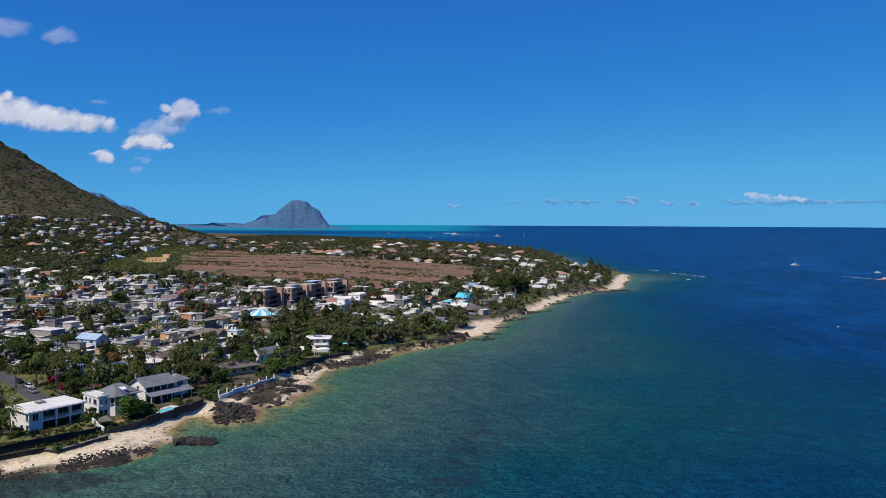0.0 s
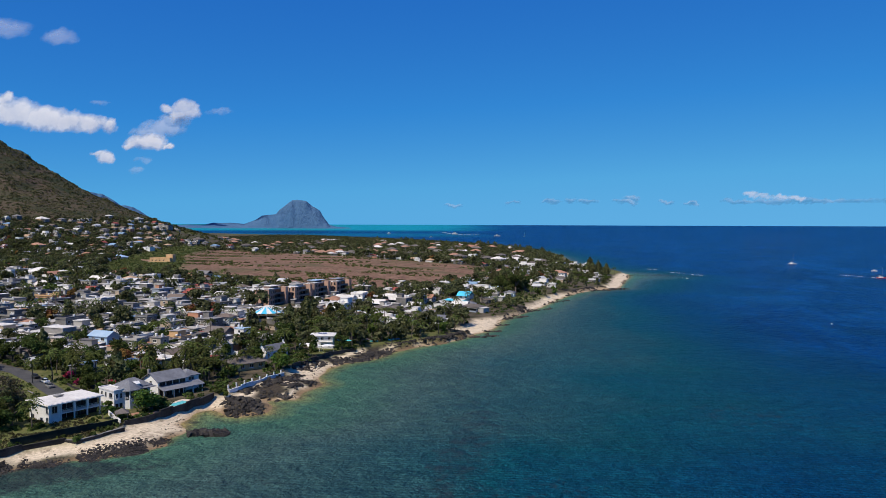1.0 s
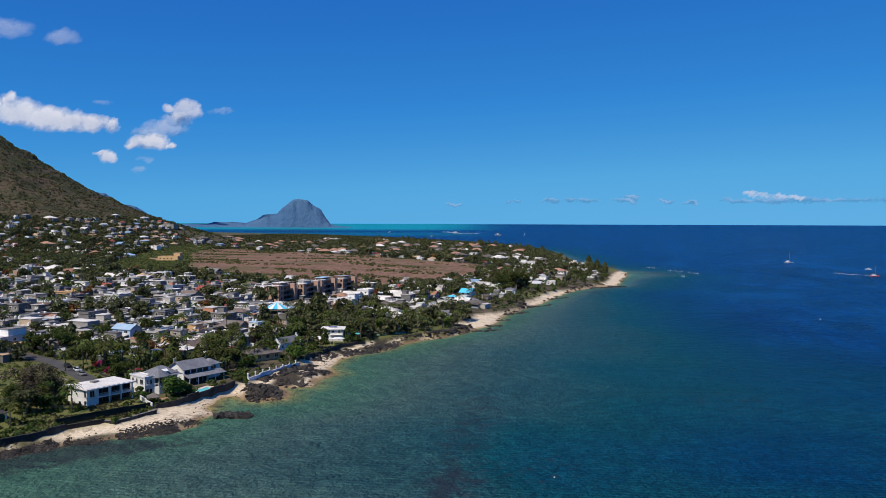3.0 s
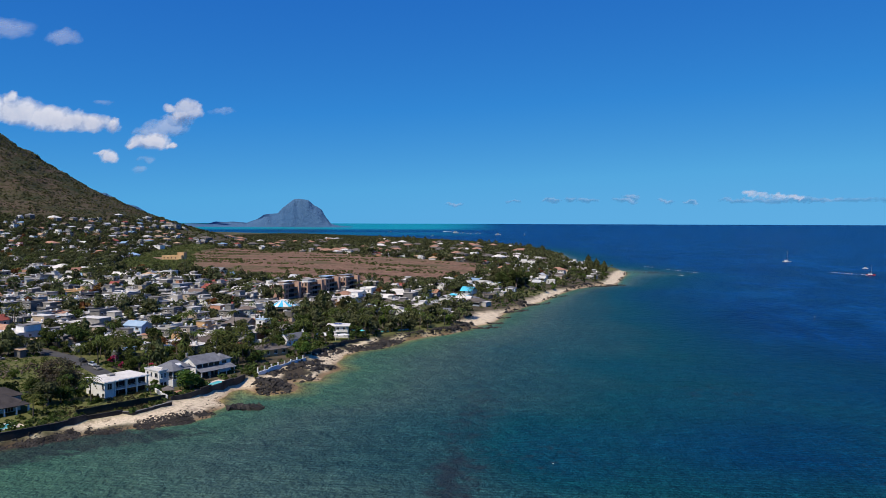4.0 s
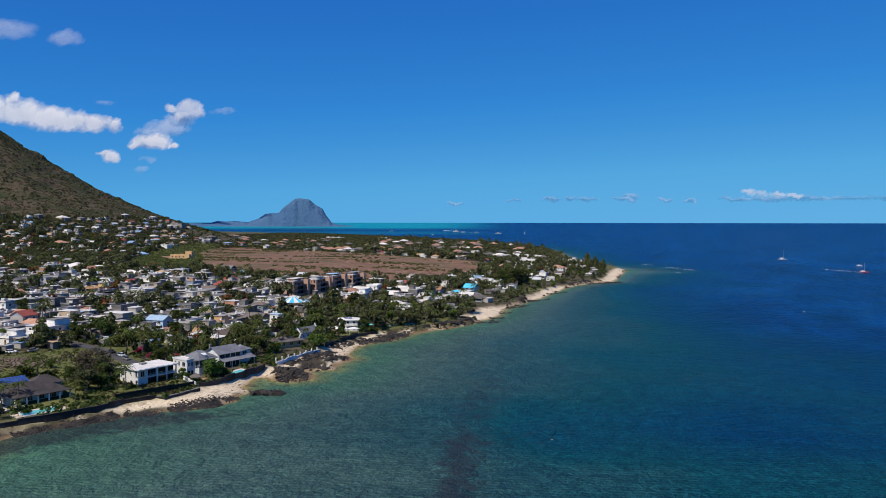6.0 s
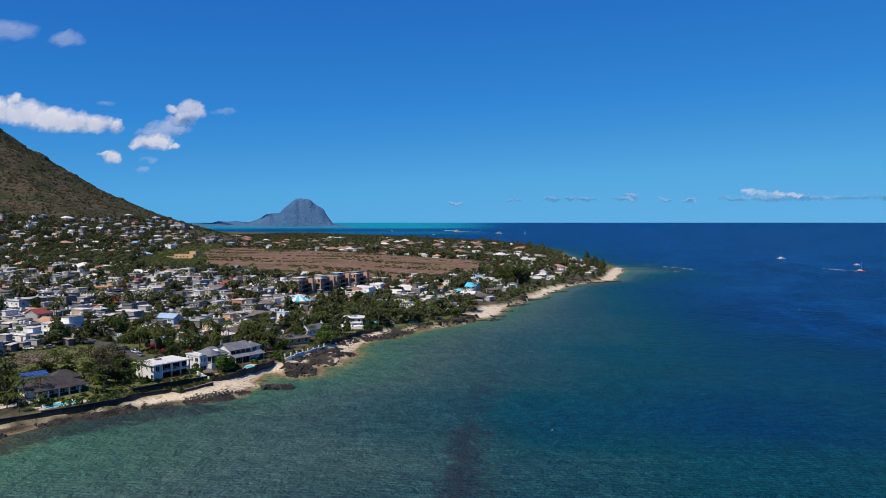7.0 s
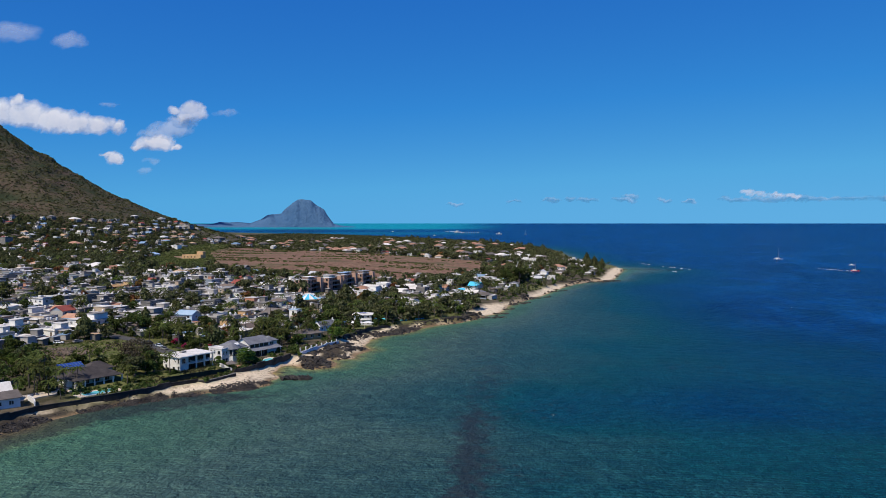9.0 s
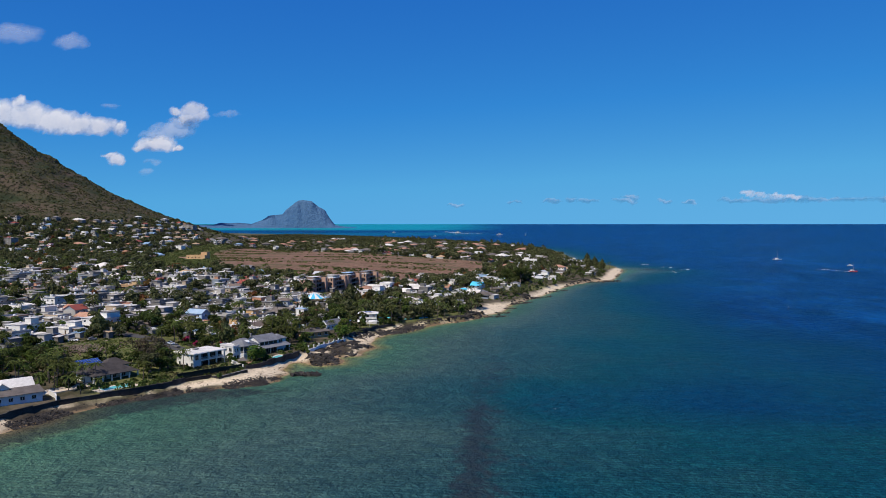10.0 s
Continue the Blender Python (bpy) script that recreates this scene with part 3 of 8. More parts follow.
def reef(x, y):
    dark = np.exp(-((x + 9.5 + 1.5 * waves(x, y, 17, 18)) / 6.8) ** 2) * 0.86 * smooth(182, 140, y) * smooth(20, 60, y)
    dark = np.maximum(dark, 0.50 * np.exp(-((x + 7 - 0.07 * (y - 190)) / 13) ** 2) * smooth(300, 210, y) * smooth(140, 175, y))
    dark = np.maximum(dark, np.exp(-(((x - 4) / 12) ** 2 + ((y - 92) / 18) ** 2)) * 0.40)
    s = -signed_distance(x, y, COAST)
    beds = smooth(-0.2, 1.2, waves(x, y, 14, 110)) * smooth(10, 40, s) * smooth(330, 120, s) * 0.36
    tip = np.exp(-(((x - 200) / 40) ** 2 + ((y - 885) / 20) ** 2)) * 0.75
    return np.maximum(np.maximum(dark, beds), np.maximum(tip, np.maximum(0.86 * smooth(24, 8, s) * smooth(180, 160, y), 0.42 * smooth(12, 4, s) * smooth(420, 300, y))))


def lagoon(x, y):
    """Pale water inside the far reef, with a dark channel on the near side."""
    d = np.hypot(x, y + 45)
    a = np.arctan2(x, y + 45)
    edge = smooth(0.02, -0.10, a + 0.02 * waves(x, y, 21, 2600))
    band = 0.30 + 0.55 * smooth(6600, 8600, d + 500 * waves(x, y, 22, 3000)) - 0.28 * np.exp(-((d - 5700) / 900) ** 2)
    return edge * smooth(3300, 4300, d) * band


sea = sheet("water", sea_x, sea_y, lambda x, y: 0 * x, "sea_water", {"depth": sea_depth, "reef": reef, "lagoon": lagoon})
tagged(sea, "clear tropical sea, green over the reef and deep blue offshore", "sea", kind="structure")

# ---------------------------------------------------------------- plants
RND = np.random.RandomState(11)


def quad_mesh(name, c, nrm, size, mat, aspect=1.0, up=None, rnd=RND):
    """Many loose leaf faces: centres, normals and sizes; up: preferred long direction."""
    n = len(c)
    nrm = nrm / np.maximum(np.linalg.norm(nrm, axis=1, keepdims=True), 1e-6)
    ref = rnd.normal(size=(n, 3)) if up is None else np.tile(np.array(up, float), (n, 1)) + 0.35 * rnd.normal(size=(n, 3))
    u = np.cross(nrm, ref)
    u /= np.maximum(np.linalg.norm(u, axis=1, keepdims=True), 1e-6)
    w = np.cross(nrm, u)
    s = size[:, None]
    v = np.stack([c - u * s - w * s * aspect * 0.6, c + u * s * 0.8 - w * s * aspect, c + u * s + w * s * aspect * 0.7, c - u * s * 0.7 + w * s * aspect], 1).reshape(-1, 3)
    me = bpy.data.meshes.new(name)
    me.vertices.add(4 * n), me.loops.add(4 * n), me.polygons.add(n)
    me.vertices.foreach_set("co", v.ravel())
    me.loops.foreach_set("vertex_index", np.arange(4 * n))
    me.polygons.foreach_set("loop_start", np.arange(0, 4 * n, 4))
    me.update(), me.validate()
    me.materials.append(MATS[mat])
    return me


def ball(n, rnd=RND):
    v = rnd.normal(size=(n, 3))
    return v / np.linalg.norm(v, axis=1, keepdims=True)


def broad_tree(mat, height, radius, leaves, size, blobs=9):
    """Spreading tree: crown of leaves on uneven lumps, forked trunk."""
    hc = height - radius * 0.62
    cen = np.stack([RND.uniform(-0.62, 0.62, blobs) * radius, RND.uniform(-0.62, 0.62, blobs) * radius, np.maximum(hc + RND.uniform(-0.85, 0.42, blobs) * radius, radius * 0.3)], 1)
    rad = RND.uniform(0.30, 0.52, blobs) * radius
    pick = RND.choice(blobs, leaves, p=rad ** 2 / (rad ** 2).sum())
    d = ball(leaves)
    d[:, 2] = np.where(d[:, 2] < -0.45, -d[:, 2], d[:, 2])
    c = cen[pick] + d * (rad[pick] * RND.uniform(0.72, 1.08, leaves))[:, None] * np.array((1, 1, 0.8))
    crown = quad_mesh("crown", c, d + 0.55 * RND.normal(size=(leaves, 3)), size * RND.uniform(0.6, 1.25, leaves), mat)
    t = Shape()
    r = 0.05 * height
    fork = (RND.uniform(-0.3, 0.3), RND.uniform(-0.3, 0.3), hc * 0.5)
    t.tube([(0, 0, -0.4), (0, 0, 0.2), fork], [r * 1.3, r, r * 0.75], 7)
    for k in range(4):
        e = cen[k]
        t.tube([fork, tuple((np.array(fork) + e) / 2 + np.array((0, 0, 0.3))), tuple(e)], [r * 0.6, r * 0.4, r * 0.15], 5)
    return t.mesh("trunk", "bark", smooth=True), crown


def needle_tree(height, radius, leaves):
    """Feathery filao: tall, ragged, with drooping sprays."""
    h = height * (0.18 + 0.82 * RND.uniform(0, 1, leaves) ** 0.85)
    tiers = np.sin(h * 2.1 + RND.uniform(0, 6)) * 0.22 + 0.9
    rr = radius * np.clip(np.sin(np.pi * np.clip((h / height) ** 0.85, 0.05, 0.97)) * 1.05, 0.14, 1) * tiers * np.sqrt(RND.uniform(0.05, 1, leaves))
    a = RND.uniform(0, 6.283, leaves)
    lobes = 1 + 0.28 * np.sin(3 * a + h * 0.9)
    c = np.stack([rr * lobes * np.cos(a), rr * lobes * np.sin(a), h], 1)
    out = np.stack([np.cos(a), np.sin(a), 0.25 + 0 * a], 1)
    crown = quad_mesh("crown", c, out + 0.7 * RND.normal(size=(leaves, 3)), RND.uniform(0.18, 0.36, leaves), "leaf_needle", 2.3, (0, 0, 1))
    t = Shape().tube([(0, 0, -0.4), (0.1, 0, height * 0.4), (0, 0.1, height * 0.95)], [0.26, 0.18, 0.04], 6)
    for k in range(6):
        hz, an = height * (0.25 + 0.1 * k), k * 2.4
        t.tube([(0, 0, hz), (radius * 0.6 * math.cos(an), radius * 0.6 * math.sin(an), hz + 0.8)], [0.07, 0.02], 4)
    return t.mesh("trunk", "bark", smooth=True), crown


def palm_tree(height, fronds=22, length=5.0):
    """Coconut palm: leaning ringed trunk and arched feather fronds."""
    lean = RND.uniform(-0.9, 0.9, 2)
    path = [(lean[0] * k ** 2, lean[1] * k ** 2, height * k - 0.3) for k in (0, 0.25, 0.5, 0.75, 1.0)]
    trunk = Shape().tube(path, [0.24, 0.17, 0.15, 0.13, 0.12], 7).mesh("trunk", "bark", smooth=True)
    top = np.array(path[-1])
    s = Shape()
    for k in range(fronds):
        a, lift, L = k * 2.4 + RND.uniform(-0.2, 0.2), RND.uniform(-0.6, 1.9), length * RND.uniform(0.75, 1.1)
        out, side = np.array((math.cos(a), math.sin(a), 0)), np.array((-math.sin(a), math.cos(a), 0))
        rib, n = [], 6
        for i in range(n + 1):
            u = i / n
            rib.append(top + out * L * u * (1 - 0.18 * u) + np.array((0, 0, lift * L * 0.5 * u - (0.52 + 0.24 * lift) * L * u * u)))
        for i in range(n):
            w0, w1 = 0.40 * math.sin(math.pi * (0.12 + 0.85 * i / n)), 0.40 * math.sin(math.pi * (0.12 + 0.85 * (i + 1) / n))
            for sg in (-1, 1):
                drop = np.array((0, 0, -0.55))
                g = 0.72
                a0, a1 = rib[i], rib[i] + (rib[i + 1] - rib[i]) * g
                s.add([a0, a1, a1 + (sg * side + drop) * w1, a0 + (sg * side + drop) * w0], [(0, 1, 2, 3)])
    return trunk, s.mesh("crown", "leaf_palm")


PLANTS = {}
for key, n, fn, label, cat in (
    ("broad", 5, lambda: broad_tree("leaf_broad", RND.uniform(6.5, 9), RND.uniform(3.6, 5), 1150, 0.27, 11), "broad dark green leafy garden tree", "tree"),
    ("bright", 3, lambda: broad_tree("leaf_bright", RND.uniform(5.5, 7), RND.uniform(3.2, 4.2), 950, 0.25, 10), "rounded bright green leafy tree", "tree"),
    ("small", 4, lambda: broad_tree("leaf_broad", RND.uniform(3.2, 4.6), RND.uniform(1.8, 2.6), 420, 0.22, 7), "small bushy dark green garden tree", "tree"),
    ("filao", 4, lambda: needle_tree(RND.uniform(10, 13), RND.uniform(2.8, 3.8), 1100), "tall feathery dark green casuarina tree", "tree"),
    ("palm", 5, lambda: palm_tree(RND.uniform(7, 11)), "coconut palm with arching green fronds", "palm tree"),
    ("flame", 2, lambda: broad_tree("leaf_flame", RND.uniform(6, 7), RND.uniform(3.6, 4.6), 900, 0.26, 10), "spreading tree with orange-brown dry foliage", "tree"),
    ("dry", 2, lambda: broad_tree("leaf_dry", RND.uniform(8, 9.5), RND.uniform(4.6, 5.6), 1300, 0.22, 14), "large grey-brown thinly leaved tree", "tree"),
    ("bougainvillea", 2, lambda: broad_tree("petal_magenta", RND.uniform(2.4, 3), RND.uniform(1.6, 2.1), 240, 0.26, 6), "magenta flowering bougainvillea shrub", "shrub"),
):
    PLANTS[key] = ([fn() for _ in range(n)], label, cat)
GROUPS = {"palm": "coconut palms", "filao": "casuarina trees"}
pick = random.Random(21)


def plant(kind, x, y, size=1.0, z=None):
    meshes, label, cat = PLANTS[kind]
    trunk, crown = pick.choice(meshes)
    gz = ground_at(x, y) if z is None else z
    e = thing("palm_tree" if kind == "palm" else "shrub" if kind == "bougainvillea" else "tree", x, y, gz, label=label, category=cat, group=GROUPS.get(kind, ""))
    k = size * pick.uniform(0.88, 1.12)
    e.matrix_world = Matrix.LocRotScale((x, y, gz), Euler((0, 0, pick.uniform(0, 6.28))), (k, k, k * pick.uniform(0.92, 1.1)))
    part("trunk", trunk, e)
    part("crown", crown, e)
    return e

# ---------------------------------------------------------------- houses
TAKEN = []      # footprints: x, y, radius
CACHE = {}


def cached(key, fn):
    if key not in CACHE:
        CACHE[key] = fn()
    return CACHE[key]


def window_mesh(w, h, frame="white_paint", bars=1):
    """One frame with its bars and a sill that stands out, all of one piece."""
    def make():
        t = 0.09
        xs = [-w / 2 - 0.12, -w / 2, -w / 2 + t]
        for k in range(bars):
            x = -w / 2 + w * (k + 1) / (bars + 1)
            xs += [x - 0.035, x + 0.035]
        xs += [w / 2 - t, w / 2, w / 2 + 0.12]
        zs = [-h / 2 - 0.09, -h / 2, -h / 2 + t, h / 2 - t, h / 2]
        nx = len(xs)

        def solid(i, j):
            if not (0 <= i < nx - 1 and 0 <= j < 4):
                return False
            return j == 0 or (0 < i < nx - 2 and (j in (1, 3) or i % 2 == 1))
        v = [(x, (-0.17 if j == 0 else -0.09) if side == 0 else 0.05, z) for side in (0, 1) for j, z in enumerate(zs) for x in xs]
        at = lambda side, i, j: side * 5 * nx + j * nx + i
        f = []
        for i in range(nx - 1):
            for j in range(4):
                if solid(i, j):
                    f += [(at(0, i, j), at(0, i + 1, j), at(0, i + 1, j + 1), at(0, i, j + 1)), (at(1, i, j), at(1, i, j + 1), at(1, i + 1, j + 1), at(1, i + 1, j))]
                    for di, dj, p, q in ((-1, 0, (i, j), (i, j + 1)), (1, 0, (i + 1, j + 1), (i + 1, j)), (0, -1, (i + 1, j), (i, j)), (0, 1, (i, j + 1), (i + 1, j + 1))):
                        if not solid(i + di, j + dj):
                            f.append((at(0, *p), at(0, *q), at(1, *q), at(1, *p)))
        used = sorted({k for q in f for k in q})
        new_k = {k: n for n, k in enumerate(used)}
        return Shape().add([v[k] for k in used], [tuple(new_k[k] for k in q) for q in f]).mesh("window", frame)
    return cached(("window", w, h, frame, bars), make)


def pane_mesh(w, h):
    return cached(("pane", w, h), lambda: Shape().box(-w / 2 + 0.09, w / 2 - 0.09, -0.025, 0.045, -h / 2 + 0.09, h / 2 - 0.09).mesh("pane", "glass"))


def window(parent, x, y, z, turn, w=1.3, h=1.2, frame="white_paint", bars=1):
    """turn: 0 looks to local -y, 90 to +x, 180 to +y, -90 to -x."""
    ob = part("window", window_mesh(w, h, frame, bars), parent, m=pose(x, y, z, 0, 0, turn))
    part("pane", pane_mesh(w, h), ob)
    return ob




def tank_mesh():
    return cached("tank", lambda: Shape().tube([(0, 0, 0), (0, 0, 0.12), (0, 0, 1.1), (0, 0, 1.3), (0, 0, 1.42)], [0.5, 0.56, 0.56, 0.4, 0.18], 10).mesh("water_tank", "white_paint", smooth=False))


def parapet_mesh(w, d, h, mat):
    t = 0.2
    s = Shape().box(-w / 2, w / 2, -d / 2, -d / 2 + t, 0, h).box(-w / 2, w / 2, d / 2 - t, d / 2, 0, h)
    s.box(-w / 2, -w / 2 + t, -d / 2 + t, d / 2 - t, 0, h).box(w / 2 - t, w / 2, -d / 2 + t, d / 2 - t, 0, h)
    return s.mesh("parapet", mat)


WORDS = {"wall_paint": "rendered", "white_paint": "white rendered", "grey_concrete": "bare grey concrete", "ochre_wall": "ochre rendered", "tan_wall": "tan rendered", "pale_blue_roof": "pale blue"}
ROOFS = {"flat_roof": "weathered flat", "white_roof": "pale flat", "pitched_roof": "sheet-metal", "terracotta": "terracotta tiled", "red_roof": "red", "blue_roof": "bright blue",
         "pale_blue_roof": "pale blue", "grey_shingle": "grey shingle", "brown_shingle": "brown shingle", "grey_concrete": "grey concrete"}


def house(x, y, w, d, storeys, roof="flat", wall="wall_paint", top="flat_roof", rz=-18.0, detail=1, seed=None, z=None, base=2.7):
    """A house of the town; local -y looks to the street side. detail 2: full windows, 0: few."""
    rr = random.Random(hash((round(x), round(y))) & 0xffff if seed is None else seed)
    gz = ground_at(x, y) if z is None else z
    H = storeys * base + 0.2
    kind = {"flat": "flat-roofed", "gable": "gabled", "hip": "hip-roofed"}[roof]
    e = thing("house", x, y, gz, rz, category="house",
              label=f"{('single', 'two', 'three', 'four')[storeys - 1]}-storey {WORDS[wall]} {kind} house with {ROOFS[top]} roof")
    TAKEN.append((x, y, max(w, d) * 0.58))
    if y > 380:
        TAKEN.append((x, y - d / 2 - 5, 3.5))
    w, d = round(w * 2) / 2, round(d * 2) / 2
    part("wall", cached(("wall", w, d, H, wall), lambda: Shape().box(-w / 2, w / 2, -d / 2, d / 2, -2.0, H).mesh("wall", wall)), e)
    if roof == "flat":
        o = 0.35
        part("roof", cached(("slab", w, d, top), lambda: Shape().box(-w / 2 - o, w / 2 + o, -d / 2 - o, d / 2 + o, 0, 0.22).mesh("roof", top)), e, m=pose(0, 0, H))
        if rr.random() < 0.55:
            part("parapet", cached(("parapet", w, d, wall), lambda: parapet_mesh(w + 0.1, d + 0.1, 0.75, wall)), e, m=pose(0, 0, H + 0.2))
        if rr.random() < 0.42 and w > 6.5:
            cw, cd = round(w * rr.choice((0.35, 0.5, 0.62))), round(d * rr.choice((0.4, 0.55, 0.7)))
            ox = rr.choice((-1, 1)) * (w - cw) / 2 * 0.9
            part("stair_room", cached(("room", cw, cd, wall), lambda: Shape().box(-cw / 2, cw / 2, -cd / 2, cd / 2, 0, 2.6).mesh("stair_room", wall)), e, m=pose(ox, (d - cd) / 2 * 0.8, H + 0.22))
            part("upper_roof", cached(("slab2", cw, cd, top), lambda: Shape().box(-cw / 2 - 0.3, cw / 2 + 0.3, -cd / 2 - 0.3, cd / 2 + 0.3, 0, 0.2).mesh("upper_roof", top)), e, m=pose(ox, (d - cd) / 2 * 0.8, H + 2.82))
        for _ in range(rr.choice((1, 1, 2, 3))):
            part("water_tank", tank_mesh(), e, m=pose(rr.uniform(-0.4, 0.4) * w, rr.uniform(-0.42, 0.0) * d, H + 0.22))
    elif roof == "gable":
        rise = d * 0.27
        part("gable_wall", cached(("gw", w, d, wall), lambda: Shape().add([(sx, y0, z0) for sx in (-w / 2, w / 2) for y0, z0 in ((-d / 2, 0), (d / 2, 0), (0, rise - 0.1))], [(0, 2, 1), (3, 4, 5), (0, 1, 4, 3), (1, 2, 5, 4), (2, 0, 3, 5)]).mesh("gable_wall", wall)), e, m=pose(0, 0, H))
        part("roof", cached(("gable", w, d, top), lambda: Shape().gable(-w / 2, w / 2, -d / 2, d / 2, 0.1, rise + 0.1).mesh("roof", top)), e, m=pose(0, 0, H))
    else:
        part("roof", cached(("hip", w, d, top), lambda: Shape().hip(-w / 2, w / 2, -d / 2, d / 2, 0.12, min(w, d) * 0.24).mesh("roof", top)), e, m=pose(0, 0, H))
    if detail and rr.random() < 0.7:
        aw, ad, ah = round(w * rr.uniform(0.35, 0.6)), 3.0, rr.choice((2.3, 2.5, 2.7))
        ax, side = rr.uniform(-0.25, 0.25) * w, rr.random() < 0.5
        m = pose(ax, -d / 2 - ad / 2, 0) if side else pose(w / 2 + ad / 2, rr.uniform(-0.15, 0.15) * d, 0, 0, 0, 90)
        awall, atop = rr.choice(("wall_paint", "grey_concrete", wall)), rr.choice(("flat_roof", "pitched_roof", "white_roof"))
        part("annex", cached(("annex", aw, ah, awall), lambda: Shape().box(-aw / 2, aw / 2, -ad / 2, ad / 2 - 0.01, -2, ah).mesh("annex", awall)), e, m=m)
        part("annex_roof", cached(("annexroof", aw, atop), lambda: Shape().add([(-aw / 2 - 0.2, -ad / 2 - 0.4, 0), (aw / 2 + 0.2, -ad / 2 - 0.4, 0), (aw / 2 + 0.2, ad / 2 - 0.02, 0.35), (-aw / 2 - 0.2, ad / 2 - 0.02, 0.35),
             (-aw / 2 - 0.2, -ad / 2 - 0.4, 0.1), (aw / 2 + 0.2, -ad / 2 - 0.4, 0.1), (aw / 2 + 0.2, ad / 2 - 0.02, 0.45), (-aw / 2 - 0.2, ad / 2 - 0.02, 0.45)],
             [(3, 2, 1, 0), (4, 5, 6, 7), (0, 1, 5, 4), (1, 2, 6, 5), (2, 3, 7, 6), (3, 0, 4, 7)]).mesh("annex_roof", atop)), e, m=m @ pose(0, 0, ah))
    if detail and rr.random() < 0.6:
        vw = round(w * rr.choice((0.6, 0.8, 1.0)))
        part("veranda", cached(("veranda", vw, base, wall), lambda: Shape().box(-vw / 2, vw / 2, -2.0, 0.0, base - 0.3, base - 0.12).box(-vw / 2, -vw / 2 + 0.2, -1.9, -1.7, -1, base - 0.3).box(vw / 2 - 0.2, vw / 2, -1.9, -1.7, -1, base - 0.3).box(-vw / 2, vw / 2, -1.95, -1.85, -1, 0.9).mesh("veranda", wall)), e, m=pose(0, -d / 2, 0))
        # flat black panel on the wall paints the shade under the veranda
        part("shade_opening", cached(("opening", vw), lambda: Shape().box(-vw * 0.42, vw * 0.42, -0.07, 0.02, 0.3, 2.3).mesh("shade_opening", "black_plastic_and_shade")), e, "black panel for the shade of an open veranda front", m=pose(0, -d / 2, 0))
    if roof == "flat" and detail and rr.random() < 0.35:
        part("solar_heater", cached("heater", lambda: Shape().box(-0.9, 0.9, -0.6, 0.6, 0.25, 0.33, 1, 0.0).tube([(-0.95, 0.6, 0.6), (0.95, 0.6, 0.6)], [0.26, 0.26], 8, 0).box(-0.8, -0.7, -0.5, 0.6, 0, 0.3).box(0.7, 0.8, -0.5, 0.6, 0, 0.3).mesh("solar_heater", "white_paint", "solar_cell")), e, m=pose(rr.uniform(-0.3, 0.3) * w, 0.2 * d, H + 0.22))
    # openings, storey by storey
    for f in range(storeys):
        zc = f * base + 1.5
        n = max(1, int(w / 3.6)) if detail else 1
        for k in range(n):
            px = -w / 2 + w * (k + 0.5) / n + rr.uniform(-0.3, 0.3)
            if f == 0 and k == n // 2 and detail:
                part("door", cached("door", lambda: Shape().box(-0.5, 0.5, -0.06, 0.05, -1.05, 1.05).box(-0.58, 0.58, -0.1, 0.04, 1.05, 1.15).mesh("door", "timber")), e, m=pose(px, -d / 2, 1.05))
            elif detail == 2:
                window(e, px, -d / 2, zc, 0, rr.choice((1.2, 1.5, 2.0)), 1.2)
            else:
                part("window", cached("window_far", lambda: Shape().box(-0.75, 0.75, -0.08, 0.05, -0.65, 0.65, 0).box(-0.62, 0.62, -0.1, 0.04, -0.52, 0.52, 1).mesh("window", "white_paint", "glass")), e, m=pose(px, -d / 2, zc))
        n = (max(1, int(d / 4)) if detail == 2 else 1) if detail or f == 0 else 0
        for k in range(n):
            py = -d / 2 + d * (k + 0.5) / n
            if detail == 2:
                window(e, w / 2, py, zc, 90, 1.3, 1.2)
            else:
                part("window", CACHE.get("window_far") or pane_mesh(1.3, 1.2), e, m=pose(w / 2, py, zc, 0, 0, 90))
    if storeys > 1 and detail and rr.random() < 0.6:
        part("balcony", cached(("balcony", w), lambda: balcony_mesh(w * 0.8)), e, m=pose(0, -d / 2 - 0.6, base))
    return e


def balcony_mesh(w, depth=1.2):
    s = Shape().box(-w / 2, w / 2, -depth / 2, depth / 2, -0.08, 0.1)
    s.box(-w / 2, w / 2, -depth / 2, -depth / 2 + 0.06, 0.95, 1.03)
    for k in range(int(w / 0.9) + 1):
        x = -w / 2 + 0.04 + k * (w - 0.08) / int(w / 0.9)
        s.box(x - 0.03, x + 0.03, -depth / 2, -depth / 2 + 0.06, 0.1, 0.95)
    return s.mesh("balcony", "white_paint")


FAR_MATS = ["wall_paint", "white_paint", "grey_concrete", "ochre_wall", "flat_roof", "white_roof", "pitched_roof", "terracotta", "brown_shingle", "glass"]
FAR = Shape()
HOUSES = [0]


